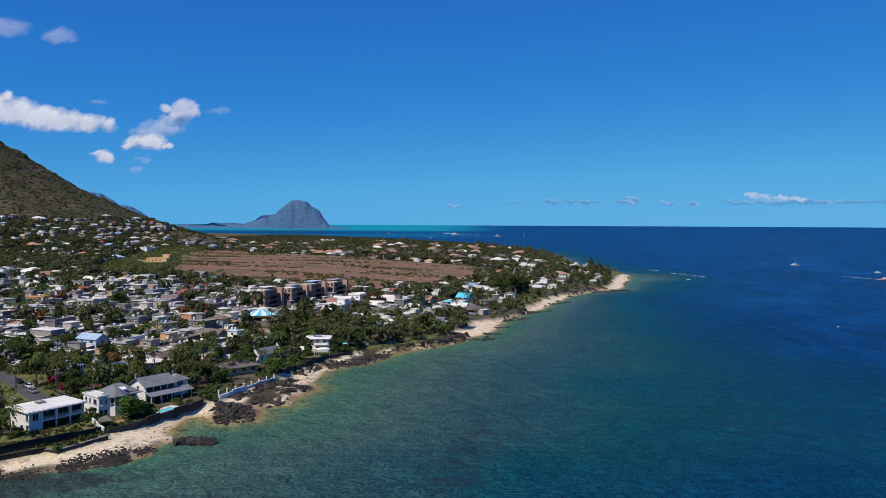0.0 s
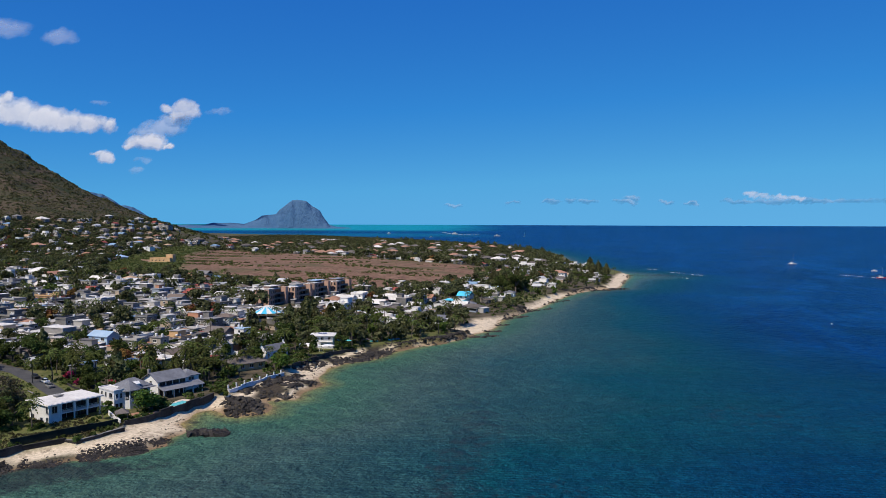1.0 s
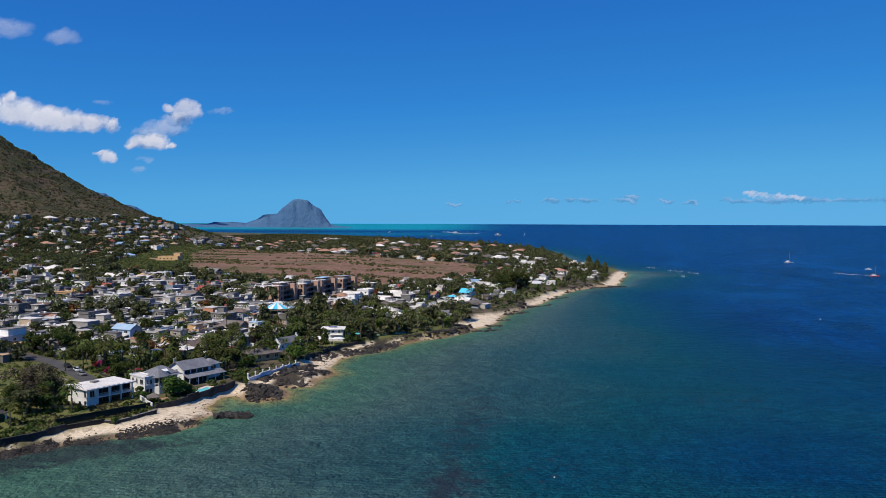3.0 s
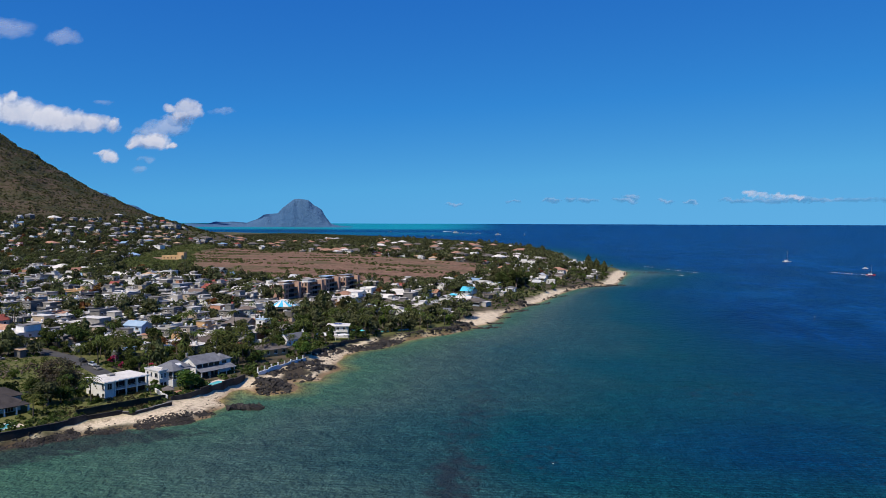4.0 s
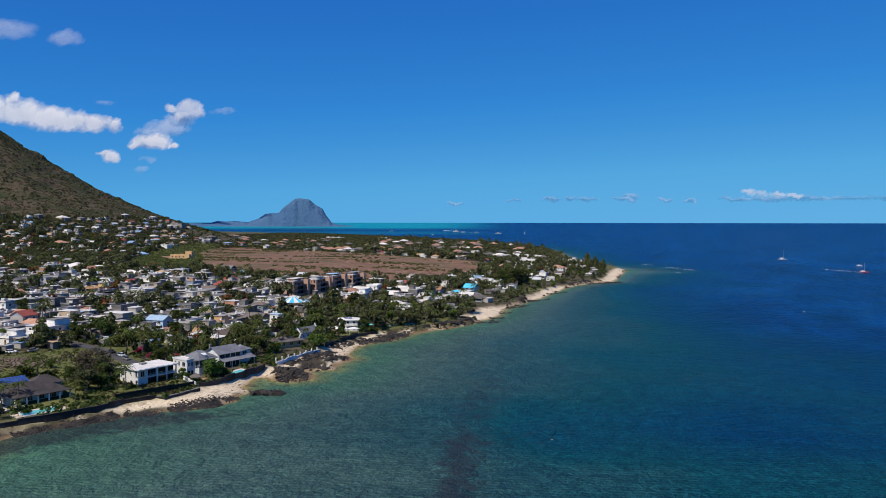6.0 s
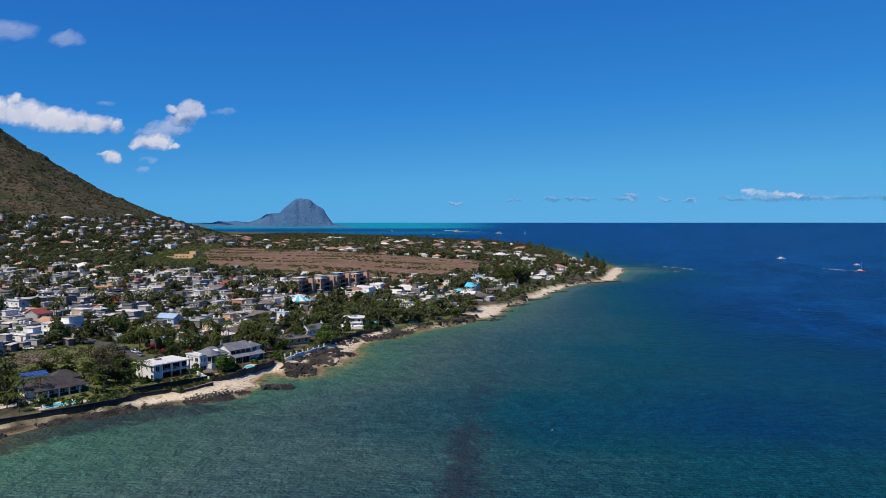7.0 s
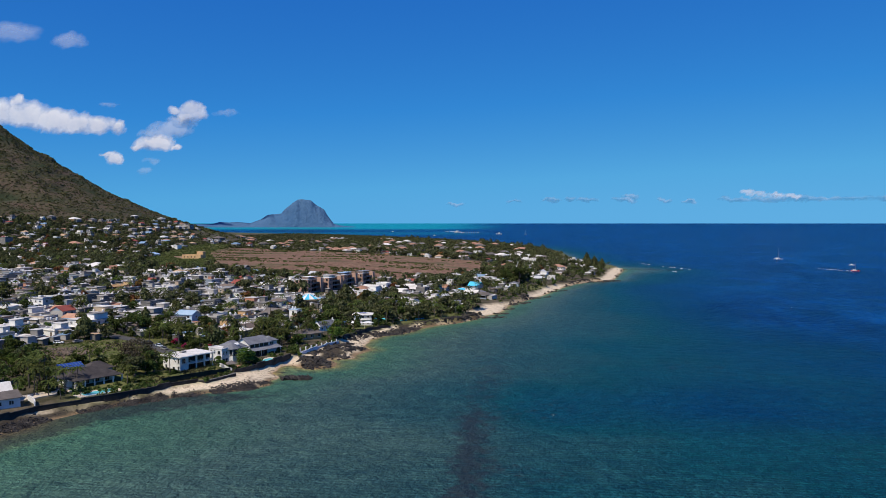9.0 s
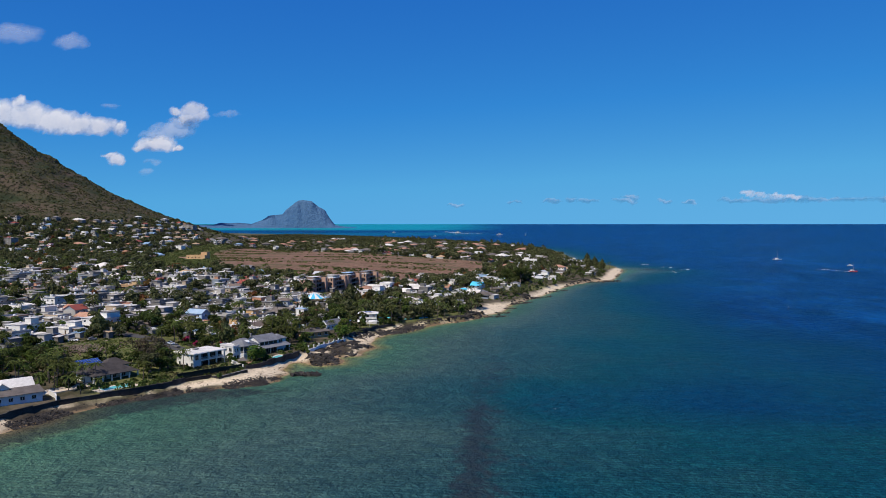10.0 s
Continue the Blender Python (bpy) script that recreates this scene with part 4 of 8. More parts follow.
def far_house(x, y, w, d, storeys, roof, wall, top, rz, base=2.9):
    """The same house too far off to pick apart: walls, roof and openings go into one joined mesh."""
    s = Shape()
    H = storeys * base + 0.2
    a, b = FAR_MATS.index(wall), FAR_MATS.index(top)
    s.box(-w / 2, w / 2, -d / 2, d / 2, -2, H, a)
    if roof == "flat":
        s.box(-w / 2 - 0.3, w / 2 + 0.3, -d / 2 - 0.3, d / 2 + 0.3, H, H + 0.3, b)
    elif roof == "gable":
        s.gable(-w / 2, w / 2, -d / 2, d / 2, H, H + d * 0.27, mat=b)
    else:
        s.hip(-w / 2, w / 2, -d / 2, d / 2, H, H + min(w, d) * 0.24, mat=b)
    k = (x * 7.3 + y * 3.1) % 1.0
    if k < 0.6 and roof == "flat":
        s.box(w * (k - 0.3) - 2, w * (k - 0.3) + 2, 0, d / 2, H + 0.3, H + 2.4, a)
        s.box(w * (k - 0.3) - 2.3, w * (k - 0.3) + 2.3, -0.3, d / 2 + 0.2, H + 2.4, H + 2.6, b)
    if k > 0.3:
        s.box(-w * 0.3, w * 0.25, -d / 2 - 2.8, -d / 2 - 0.01, -2, 2.3, 2)
        s.box(-w * 0.33, w * 0.28, -d / 2 - 3.1, -d / 2 - 0.01, 2.3, 2.5, 6)
    if roof == "flat":
        s.tube([(w * 0.3 * (k - 0.5), -d * 0.2, H + 0.3), (w * 0.3 * (k - 0.5), -d * 0.2, H + 1.5)], [0.6, 0.5], 6, 1)
    for f in range(storeys):
        for k in range(2):
            px = (-0.25 + 0.5 * k) * w
            s.box(px - 0.8, px + 0.8, -d / 2 - 0.04, -d / 2, f * 2.9 + 0.9, f * 2.9 + 2.1, 9)
            s.box(w / 2, w / 2 + 0.04, (-0.25 + 0.5 * k) * d - 0.7, (-0.25 + 0.5 * k) * d + 0.7, f * 2.9 + 0.9, f * 2.9 + 2.1, 9)
    m = pose(x, y, ground_at(x, y), 0, 0, rz)
    o = len(FAR.v)
    FAR.v += [tuple(m @ Vector(p)) for p in s.v]
    FAR.f += [tuple(o + i for i in q) for q in s.f]
    FAR.m += s.m
    TAKEN.append((x, y, max(w, d) * 0.58))


def arrays(me):
    v = np.zeros(len(me.vertices) * 3)
    me.vertices.foreach_get("co", v)
    return v.reshape(-1, 3), [tuple(p.vertices) for p in me.polygons]


def joined(name, items, label, cat):
    """items: (trunk, crown, matrix); one mesh of kind stuff."""
    known = {}
    vs_, loops, starts, mats, n, nl = [], [], [], [], 0, 0
    for trunk, crown, m in items:
        m = np.array(m)
        for slot, me in enumerate((trunk, crown)):
            if me.name not in known:
                v, f = arrays(me)
                known[me.name] = v, np.concatenate([np.array(q) for q in f]), np.array([len(q) for q in f])
            v, idx, cnt = known[me.name]
            vs_.append(v @ m[:3, :3].T + m[:3, 3])
            loops.append(idx + n)
            starts.append(nl + np.concatenate([[0], np.cumsum(cnt)[:-1]]))
            mats.append(np.full(len(cnt), slot))
            n, nl = n + len(v), nl + len(idx)
    me = bpy.data.meshes.new(name)
    vs_, loops, starts, mats = map(np.concatenate, (vs_, loops, starts, mats))
    me.vertices.add(n), me.loops.add(nl), me.polygons.add(len(starts))
    me.vertices.foreach_set("co", vs_.ravel())
    me.loops.foreach_set("vertex_index", loops)
    me.polygons.foreach_set("loop_start", starts)
    me.materials.append(items[0][0].materials[0])
    me.materials.append(items[0][1].materials[0])
    me.polygons.foreach_set("material_index", mats)
    me.update(), me.validate()
    tagged(new(name, me), label, cat, kind="stuff")

# ---------------------------------------------------------------- villas along the shore


def rail(parent, x0, y0, x1, y1, z, h=1.0, step=1.1, name="railing"):
    s = Shape()
    L = math.hypot(x1 - x0, y1 - y0)
    n = max(1, int(L / step))
    ux, uy = (x1 - x0) / L, (y1 - y0) / L
    for zz in (h - 0.06, h * 0.5):
        s.add([(x0 - uy * 0.03, y0 + ux * 0.03, z + zz), (x1 - uy * 0.03, y1 + ux * 0.03, z + zz), (x1 + uy * 0.03, y1 - ux * 0.03, z + zz), (x0 + uy * 0.03, y0 - ux * 0.03, z + zz),
               (x0 - uy * 0.03, y0 + ux * 0.03, z + zz + 0.06), (x1 - uy * 0.03, y1 + ux * 0.03, z + zz + 0.06), (x1 + uy * 0.03, y1 - ux * 0.03, z + zz + 0.06), (x0 + uy * 0.03, y0 - ux * 0.03, z + zz + 0.06)],
              [(3, 2, 1, 0), (4, 5, 6, 7), (0, 1, 5, 4), (1, 2, 6, 5), (2, 3, 7, 6), (3, 0, 4, 7)])
    for k in range(n + 1):
        x, y = x0 + (x1 - x0) * k / n, y0 + (y1 - y0) * k / n
        s.box(x - 0.03, x + 0.03, y - 0.03, y + 0.03, z, z + h - 0.06)
    return part(name, s.mesh(name, "white_paint"), parent)


def column(parent, x, y, z0, z1, r=0.17):
    return part("column", cached(("col", round(z1 - z0, 2), r), lambda: Shape().box(-r, r, -r, r, 0, z1 - z0).mesh("column", "white_paint")), parent, m=pose(x, y, z0))


def white_villa():
    """Two-storey modernist villa, sea front along local -y."""
    x, y = -124.2, 196.9
    e = thing("villa", x, y, 3.0, 60, label="white two-storey modernist villa with flat roof and open terraces", category="house")
    TAKEN.append((x, y, 12))
    L, W = 15.2, 11.0
    body = Shape().box(-L / 2, L / 2, -2.6, W / 2, -1.5, 5.7)
    body.box(-L / 2, -L / 2 + 3.2, -W / 2 + 0.3, -2.6, -1.5, 5.7)          # closed corner towards the lane
    part("wall", body.mesh("wall", "white_paint"), e)
    part("terrace_slab", Shape().box(-L / 2 + 3.2, L / 2, -W / 2, -2.6, 2.75, 3.05).mesh("terrace_slab", "white_paint"), e)
    part("ground_slab", Shape().box(-L / 2 + 3.2, L / 2, -W / 2, -2.6, -1.5, 0.12).mesh("ground_slab", "grey_concrete"), e)
    part("roof", Shape().box(-L / 2 - 0.7, L / 2 + 0.7, -W / 2 - 0.7, W / 2 + 0.9, 5.7, 6.0).box(-L / 2 - 0.6, L / 2 + 0.2, -W / 2 - 0.2, W / 2 + 0.4, 6.0, 6.12).mesh("roof", "white_roof"), e, "pale flat roof with wide overhang")
    part("roof_hatch", Shape().box(-1, 1, -0.8, 0.8, 0, 0.5).box(-1.2, 1.2, -1, 1, 0.5, 0.6).mesh("roof_hatch", "grey_concrete"), e, m=pose(-1, 2.2, 6.1))
    for k in range(4):
        column(e, -L / 2 + 3.4 + k * (L - 3.6) / 3, -W / 2 + 0.25, 0.12, 2.75)
        column(e, -L / 2 + 3.4 + k * (L - 3.6) / 3, -W / 2 + 0.25, 3.05, 5.7, 0.3 if k in (1, 2) else 0.17)
    for k in range(4):
        px = -L / 2 + 4.75 + k * 3.15
        for z in (1.38, 4.38):
            window(e, px, -2.6, z, 0, 3.0, 2.5, "black_plastic_and_shade", 2)
    rail(e, -L / 2 + 3.3, -W / 2 + 0.1, L / 2 - 0.1, -W / 2 + 0.1, 3.05)
    for px, py, z, w, h in ((-L / 2, 3.4, 4.4, 1.1, 1.6), (-L / 2, 3.4, 1.4, 1.1, 1.9), (-L / 2, -1.2, 1.3, 1.3, 1.1), (-L / 2, -4.2, 4.4, 0.9, 1.9), (-L / 2, -4.2, 1.3, 0.9, 1.9)):
        window(e, px, py, z, -90, w, h, "steel", 1)
    window(e, -L / 2 + 1.6, -W / 2 + 0.3, 4.3, 0, 1.6, 2.0, "steel", 1)


def turret_house():
    """White house: a plain flat-roofed wing, and a broad bay under a faceted grey roof."""
    x, y = -113.6, 212.4
    e = thing("villa", x, y, 3.0, 56, label="white two-storey house with faceted grey roof over a broad bay", category="house")
    TAKEN.append((x, y, 9))
    L, W = 13.0, 9.5
    part("wall", Shape().box(-L / 2, -L / 2 + 3.6, -W / 2 + 0.4, W / 2, -1.5, 6.0).box(-L / 2 + 3.6, L / 2, -W / 2 + 2.6, W / 2, -1.5, 5.9).mesh("wall", "white_paint"), e)
    part("flat_roof", Shape().box(-L / 2 - 0.2, -L / 2 + 3.6, -W / 2 + 0.2, W / 2 + 0.2, 6.0, 6.2).mesh("flat_roof", "white_roof"), e)
    part("parapet", parapet_mesh(3.8, W, 0.3, "white_paint"), e, m=pose(-L / 2 + 1.7, 0.2, 6.2))
    part("roof", Shape().hip(-L / 2 + 4.2, L / 2, -W / 2 + 2.6, W / 2, 5.95, 8.3, 0.5).mesh("roof", "grey_shingle"), e, "grey shingle hipped roof")
    bx, by, r = -L / 2 + 5.6, -W / 2 + 2.2, 3.3
    part("bay", Shape().tube([(0, 0, -1.5), (0, 0, 2.85)], [r, r], 8).mesh("bay", "white_paint"), e, m=pose(bx, by, 0, 0, 0, 22.5))
    # solid black core paints the shade inside the upper storey
    part("loggia", Shape().tube([(0, 0, 2.85), (0, 0, 5.7)], [r - 0.7, r - 0.7], 8).mesh("loggia", "black_plastic_and_shade"), e, "black core for the shade of an open upper storey", m=pose(bx, by, 0, 0, 0, 22.5))
    part("bay_roof", Shape().tube([(0, 0, 5.7), (0, 0, 5.95), (0, 0, 8.2), (0, 0, 8.5)], [r + 0.7, r + 0.65, 0.5, 0.06], 8).mesh("bay_roof", "grey_shingle"), e, "eight-sided pointed grey roof", m=pose(bx, by, 0, 0, 0, 22.5))
    part("dormer", Shape().gable(-0.8, 0.8, -0.9, 0.9, 0.5, 1.1, 0.15, 0.1).box(-0.7, 0.7, -0.8, 0.8, -0.6, 0.5).mesh("dormer", "white_paint"), e, m=pose(bx + 2.6, by + 0.4, 6.6))
    for k in range(8):
        an = radians(22.5 + 45 * k)
        if math.sin(an) < 0.3:
            column(e, bx + (r - 0.15) * math.cos(an), by + (r - 0.15) * math.sin(an), 2.85, 5.7, 0.13)
    for k in range(-3, 1):
        a0, a1 = radians(45 * k - 22.5), radians(45 * k + 22.5)
        rail(e, bx + r * math.cos(a0), by + r * math.sin(a0), bx + r * math.cos(a1), by + r * math.sin(a1), 2.85)
    part("balcony", Shape().box(bx + 1.5, L / 2 + 0.4, -W / 2 + 0.2, -W / 2 + 2.6, 2.7, 2.95).mesh("balcony", "white_paint"), e)
    part("balcony_roof", Shape().box(bx + 2.5, L / 2 + 0.6, -W / 2 - 0.1, -W / 2 + 2.6, 5.55, 5.72).mesh("balcony_roof", "grey_shingle"), e)
    rail(e, bx + 2.9, -W / 2 + 0.3, L / 2 + 0.3, -W / 2 + 0.3, 2.95)
    for k in range(2):
        column(e, bx + 3.4 + k * 2.5, -W / 2 + 0.35, -0.5, 2.7, 0.14)
        column(e, bx + 3.4 + k * 2.5, -W / 2 + 0.35, 2.95, 5.55, 0.12)
        for z in (1.2, 4.3):
            window(e, bx + 3.3 + k * 2.2, -W / 2 + 2.6, z, 0, 1.8, 2.1, "black_plastic_and_shade", 1)
    for k in range(2):
        window(e, -L / 2 + 0.8 + k * 1.3, -W / 2 + 0.4, 4.6, 0, 0.8, 1.6)
        window(e, -L / 2 + 0.8 + k * 1.3, -W / 2 + 0.4, 1.4, 0, 0.9, 1.8, "black_plastic_and_shade")
    for py, w in ((-2.4, 1.8), (0.6, 0.8), (3.0, 0.9)):
        window(e, -L / 2, py, 4.7, -90, w, 1.4, "steel")
        window(e, -L / 2, py, 1.5, -90, 0.9, 1.3, "steel")


def gabled_villa():
    """Long house with a grey gable roof, a lean-to veranda and a hipped wing."""
    x, y = -109.6, 229.9
    e = thing("villa", x, y, 3.0, 58, label="two-storey white villa with grey gabled roof and long veranda", category="house")
    TAKEN.append((x, y, 10))
    L, W = 10.4, 8.4
    part("wall", Shape().box(-L / 2, L / 2, -W / 2, W / 2, -1.5, 5.4).mesh("wall", "white_paint"), e)
    g = Shape().add([(sx, sy, sz) for sx in (-L / 2, L / 2) for sy, sz in ((-W / 2, 5.4), (W / 2, 5.4), (0, 7.5))], [(0, 2, 1), (3, 4, 5), (0, 1, 4, 3), (1, 2, 5, 4), (2, 0, 3, 5)])
    part("gable_wall", g.mesh("gable_wall", "white_paint"), e)
    part("roof", Shape().gable(-L / 2, L / 2, -W / 2, W / 2, 5.5, 7.7, 0.7).mesh("roof", "grey_shingle"), e, "smooth grey gable roof")
    part("veranda_roof", Shape().add([(-L / 2 - 0.4, -W / 2 - 3.6, 2.5), (L / 2 + 5, -W / 2 - 3.6, 2.5), (L / 2 + 5, -W / 2, 3.5), (-L / 2 - 0.4, -W / 2, 3.5),
                                      (-L / 2 - 0.4, -W / 2 - 3.6, 2.62), (L / 2 + 5, -W / 2 - 3.6, 2.62), (L / 2 + 5, -W / 2, 3.62), (-L / 2 - 0.4, -W / 2, 3.62)],
                                     [(3, 2, 1, 0), (4, 5, 6, 7), (0, 1, 5, 4), (1, 2, 6, 5), (2, 3, 7, 6), (3, 0, 4, 7)]).mesh("veranda_roof", "grey_shingle"), e)
    for k in range(5):
        column(e, -L / 2 + k * 3.6, -W / 2 - 3.3, 0.0, 2.55, 0.12)
    part("wing", Shape().box(L / 2, L / 2 + 6, -W / 2 + 1.5, W / 2 - 1, -1.5, 5.0).mesh("wing", "white_paint"), e)
    part("wing_roof", Shape().hip(L / 2 + 0.7, L / 2 + 6, -W / 2 + 1.5, W / 2 - 1, 5.1, 6.9, 0.6).mesh("wing_roof", "grey_shingle"), e)
    part("chimney", Shape().box(-0.35, 0.35, -0.35, 0.35, 0, 2.0).box(-0.45, 0.45, -0.45, 0.45, 2.0, 2.15).mesh("chimney", "grey_concrete"), e, m=pose(-L / 2 + 1.2, 3.0, 6.2))
    for k in range(4):
        window(e, -L / 2 + 1.5 + k * 2.5, -W / 2, 4.4, 0, 2.1, 1.6, "black_plastic_and_shade")
        window(e, -L / 2 + 1.5 + k * 2.5, -W / 2, 1.2, 0, 2.2, 2.2, "timber")
    window(e, -L / 2, 0, 4.4, -90, 1.3, 1.4)
    window(e, L / 2 + 3, -W / 2 + 1.5, 4.0, 0, 2.2, 1.3)


def solar_villa():
    """Low brown-roofed villa with solar panels."""
    x, y = -149, 168
    e = thing("villa", x, y, 3.4, 56, label="single-storey villa with dark brown hipped roofs and solar panels", category="house")
    TAKEN.append((x, y, 13))
    part("wall", Shape().box(-9, 8, -4, 5, -1.5, 3.0).mesh("wall", "white_paint"), e)
    part("roof", Shape().hip(-9, 8, -4, 5, 3.0, 5.4, 0.8).mesh("roof", "dark_roof"), e, "dark brown hipped roof")
    part("wing", Shape().box(2, 11, 3, 10, -1.5, 3.4).mesh("wing", "pale_blue_roof"), e, "pale blue rendered wing")
    part("wing_roof", Shape().hip(2, 11, 3, 10, 3.4, 5.8, 0.7).mesh("wing_roof", "dark_roof"), e)
    part("veranda_roof", Shape().hip(-8, 9, -8, -4, 2.6, 3.3, 0.3).mesh("veranda_roof", "dark_roof"), e)
    for k in range(6):
        column(e, -7.8 + k * 3.3, -7.8, 0, 2.5, 0.2)
    for k in range(4):
        window(e, -6 + k * 3.6, -4, 1.35, 0, 2.4, 2.1, "white_paint", 2)
    for px in (4.5, 8.5):
        window(e, px, 3.0, 1.6, 0, 1.0, 1.6)
    window(e, -9, 0, 1.5, -90, 1.4, 1.3)
    part("rack", Shape().box(-8.2, 0.9, 2.2, 2.4, 5.2, 5.3).box(-8.2, 0.9, 6.0, 6.2, 6.5, 6.6).box(-8, -7.8, 2.2, 2.4, 2, 5.2).box(0.2, 0.4, 2.2, 2.4, 2, 5.2).box(-8, -7.8, 6, 6.2, -1, 6.5).box(0.2, 0.4, 6, 6.2, -1, 6.5).mesh("rack", "steel"), e)
    panel = Shape().box(-0.5, 0.5, -1.0, 1.0, 0, 0.05, 0).box(-0.46, 0.46, -0.96, 0.96, 0.05, 0.058, 1).mesh("solar_panel", "steel", "solar_cell")
    for k in range(8):
        for j in range(2):
            part("solar_panel", panel, e, m=pose(-7.5 + k * 1.07, 3.25 + j * 1.95, 5.62 + j * 0.66, 19, 0, 0))


def lane_house():
    """Pale house at the end of the sea wall."""
    e = thing("house", -163.5, 134.5, 3.4, 48, label="pale blue-white gabled beach house with white roof", category="house")
    TAKEN.append((-163.5, 134.5, 11))
    part("wall", Shape().box(-7, 7, -4.5, 4.5, -1.5, 3.2).mesh("wall", "pale_wall"), e)
    g = Shape().add([(sx, sy, sz) for sx in (-7, 7) for sy, sz in ((-4.5, 3.2), (4.5, 3.2), (0, 6.0))], [(0, 2, 1), (3, 4, 5), (0, 1, 4, 3), (1, 2, 5, 4), (2, 0, 3, 5)])
    part("gable_wall", g.mesh("gable_wall", "white_paint"), e)
    part("roof", Shape().gable(-7, 7, -4.5, 4.5, 3.3, 6.2, 0.6).mesh("roof", "white_roof"), e)
    part("annex", Shape().box(-7, 8, -10.0, -4.5, -1.5, 2.6).mesh("annex", "pale_wall"), e)
    part("annex_roof", Shape().add([(-7.6, -10.8, 2.6), (8.6, -10.8, 2.6), (8.6, -4.4, 3.9), (-7.6, -4.4, 3.9), (-7.6, -10.8, 2.75), (8.6, -10.8, 2.75), (8.6, -4.4, 4.05), (-7.6, -4.4, 4.05)],
                                   [(3, 2, 1, 0), (4, 5, 6, 7), (0, 1, 5, 4), (1, 2, 6, 5), (2, 3, 7, 6), (3, 0, 4, 7)]).mesh("annex_roof", "brown_shingle"), e, "weathered grey-brown lean-to roof")
    part("cross_gable", Shape().gable(-2.6, 3.2, -2.2, 2.2, 0.0, 1.7, 0.4).add([(sx, sy, sz) for sx in (-2.4, 3.0) for sy, sz in ((-2.1, -1.0), (2.1, -1.0), (2.1, 0.0), (0, 1.5), (-2.1, 0.0))], [(0, 1, 2, 3, 4), (9, 8, 7, 6, 5)], 1).mesh("cross_gable", "white_roof", "white_paint"), e, "white cross gable", m=pose(-2.5, -3.2, 4.3, 0, 0, 90))
    for k in range(4):
        window(e, -4.4 + k * 3.3, -10.0, 1.3, 0, 1.4, 1.3)
    window(e, -7, 0, 1.6, -90, 1.4, 1.3)


def thatched_pavilion():
    e = thing("pavilion", -97, 272, ground_at(-97, 272), 50, label="low brown-roofed pavilion behind a row of palms", category="pavilion")
    TAKEN.append((-97, 272, 10))
    TAKEN.append((-91, 262, 6))
    part("wall", Shape().box(-6, 6, -5, 5, -1.5, 2.8).mesh("wall", "ochre_wall"), e)
    part("roof", Shape().hip(-6.4, 6.4, -5.4, 5.4, 2.8, 4.6, 0.9).mesh("roof", "brown_shingle"), e, "weathered brown hipped roof")
    for k in range(3):
        window(e, -4 + k * 4, -5, 1.5, 0, 1.8, 1.5)
    window(e, -6, 0, 1.5, -90, 1.6, 1.5)


def white_gable_house():
    z = ground_at(-94.3, 298.3)
    e = thing("house", -94.3, 298.3, z, 62, label="white house with tall plain gables and dark grey roof", category="house")
    TAKEN.append((-94.3, 298.3, 8))
    TAKEN.append((-90, 287, 5))
    part("wall", Shape().box(-6.5, 6.5, -2.8, 2.8, -1.5, 2.6).mesh("wall", "white_paint"), e)
    for sx in (-6.5, 6.5):
        part("gable_wall", Shape().add([(sx - 0.25, -3.1, 2.6), (sx - 0.25, 3.1, 2.6), (sx - 0.25, 0, 5.6), (sx + 0.25, -3.1, 2.6), (sx + 0.25, 3.1, 2.6), (sx + 0.25, 0, 5.6)],
                                       [(0, 2, 1), (3, 4, 5), (0, 1, 4, 3), (1, 2, 5, 4), (2, 0, 3, 5)]).mesh("gable_wall", "white_paint"), e)
        part("finial", Shape().box(sx - 0.25, sx + 0.25, -0.25, 0.25, 5.4, 6.1).mesh("finial", "white_paint"), e)
    part("roof", Shape().gable(-6.2, 6.2, -2.8, 2.8, 2.65, 5.1, 0.05).mesh("roof", "grey_shingle"), e)
    for k in range(4):
        window(e, -4.8 + k * 3.2, -2.8, 1.3, 0, 1.2, 1.4)
    window(e, -6.76, 0, 1.5, -90, 1.1, 1.5)


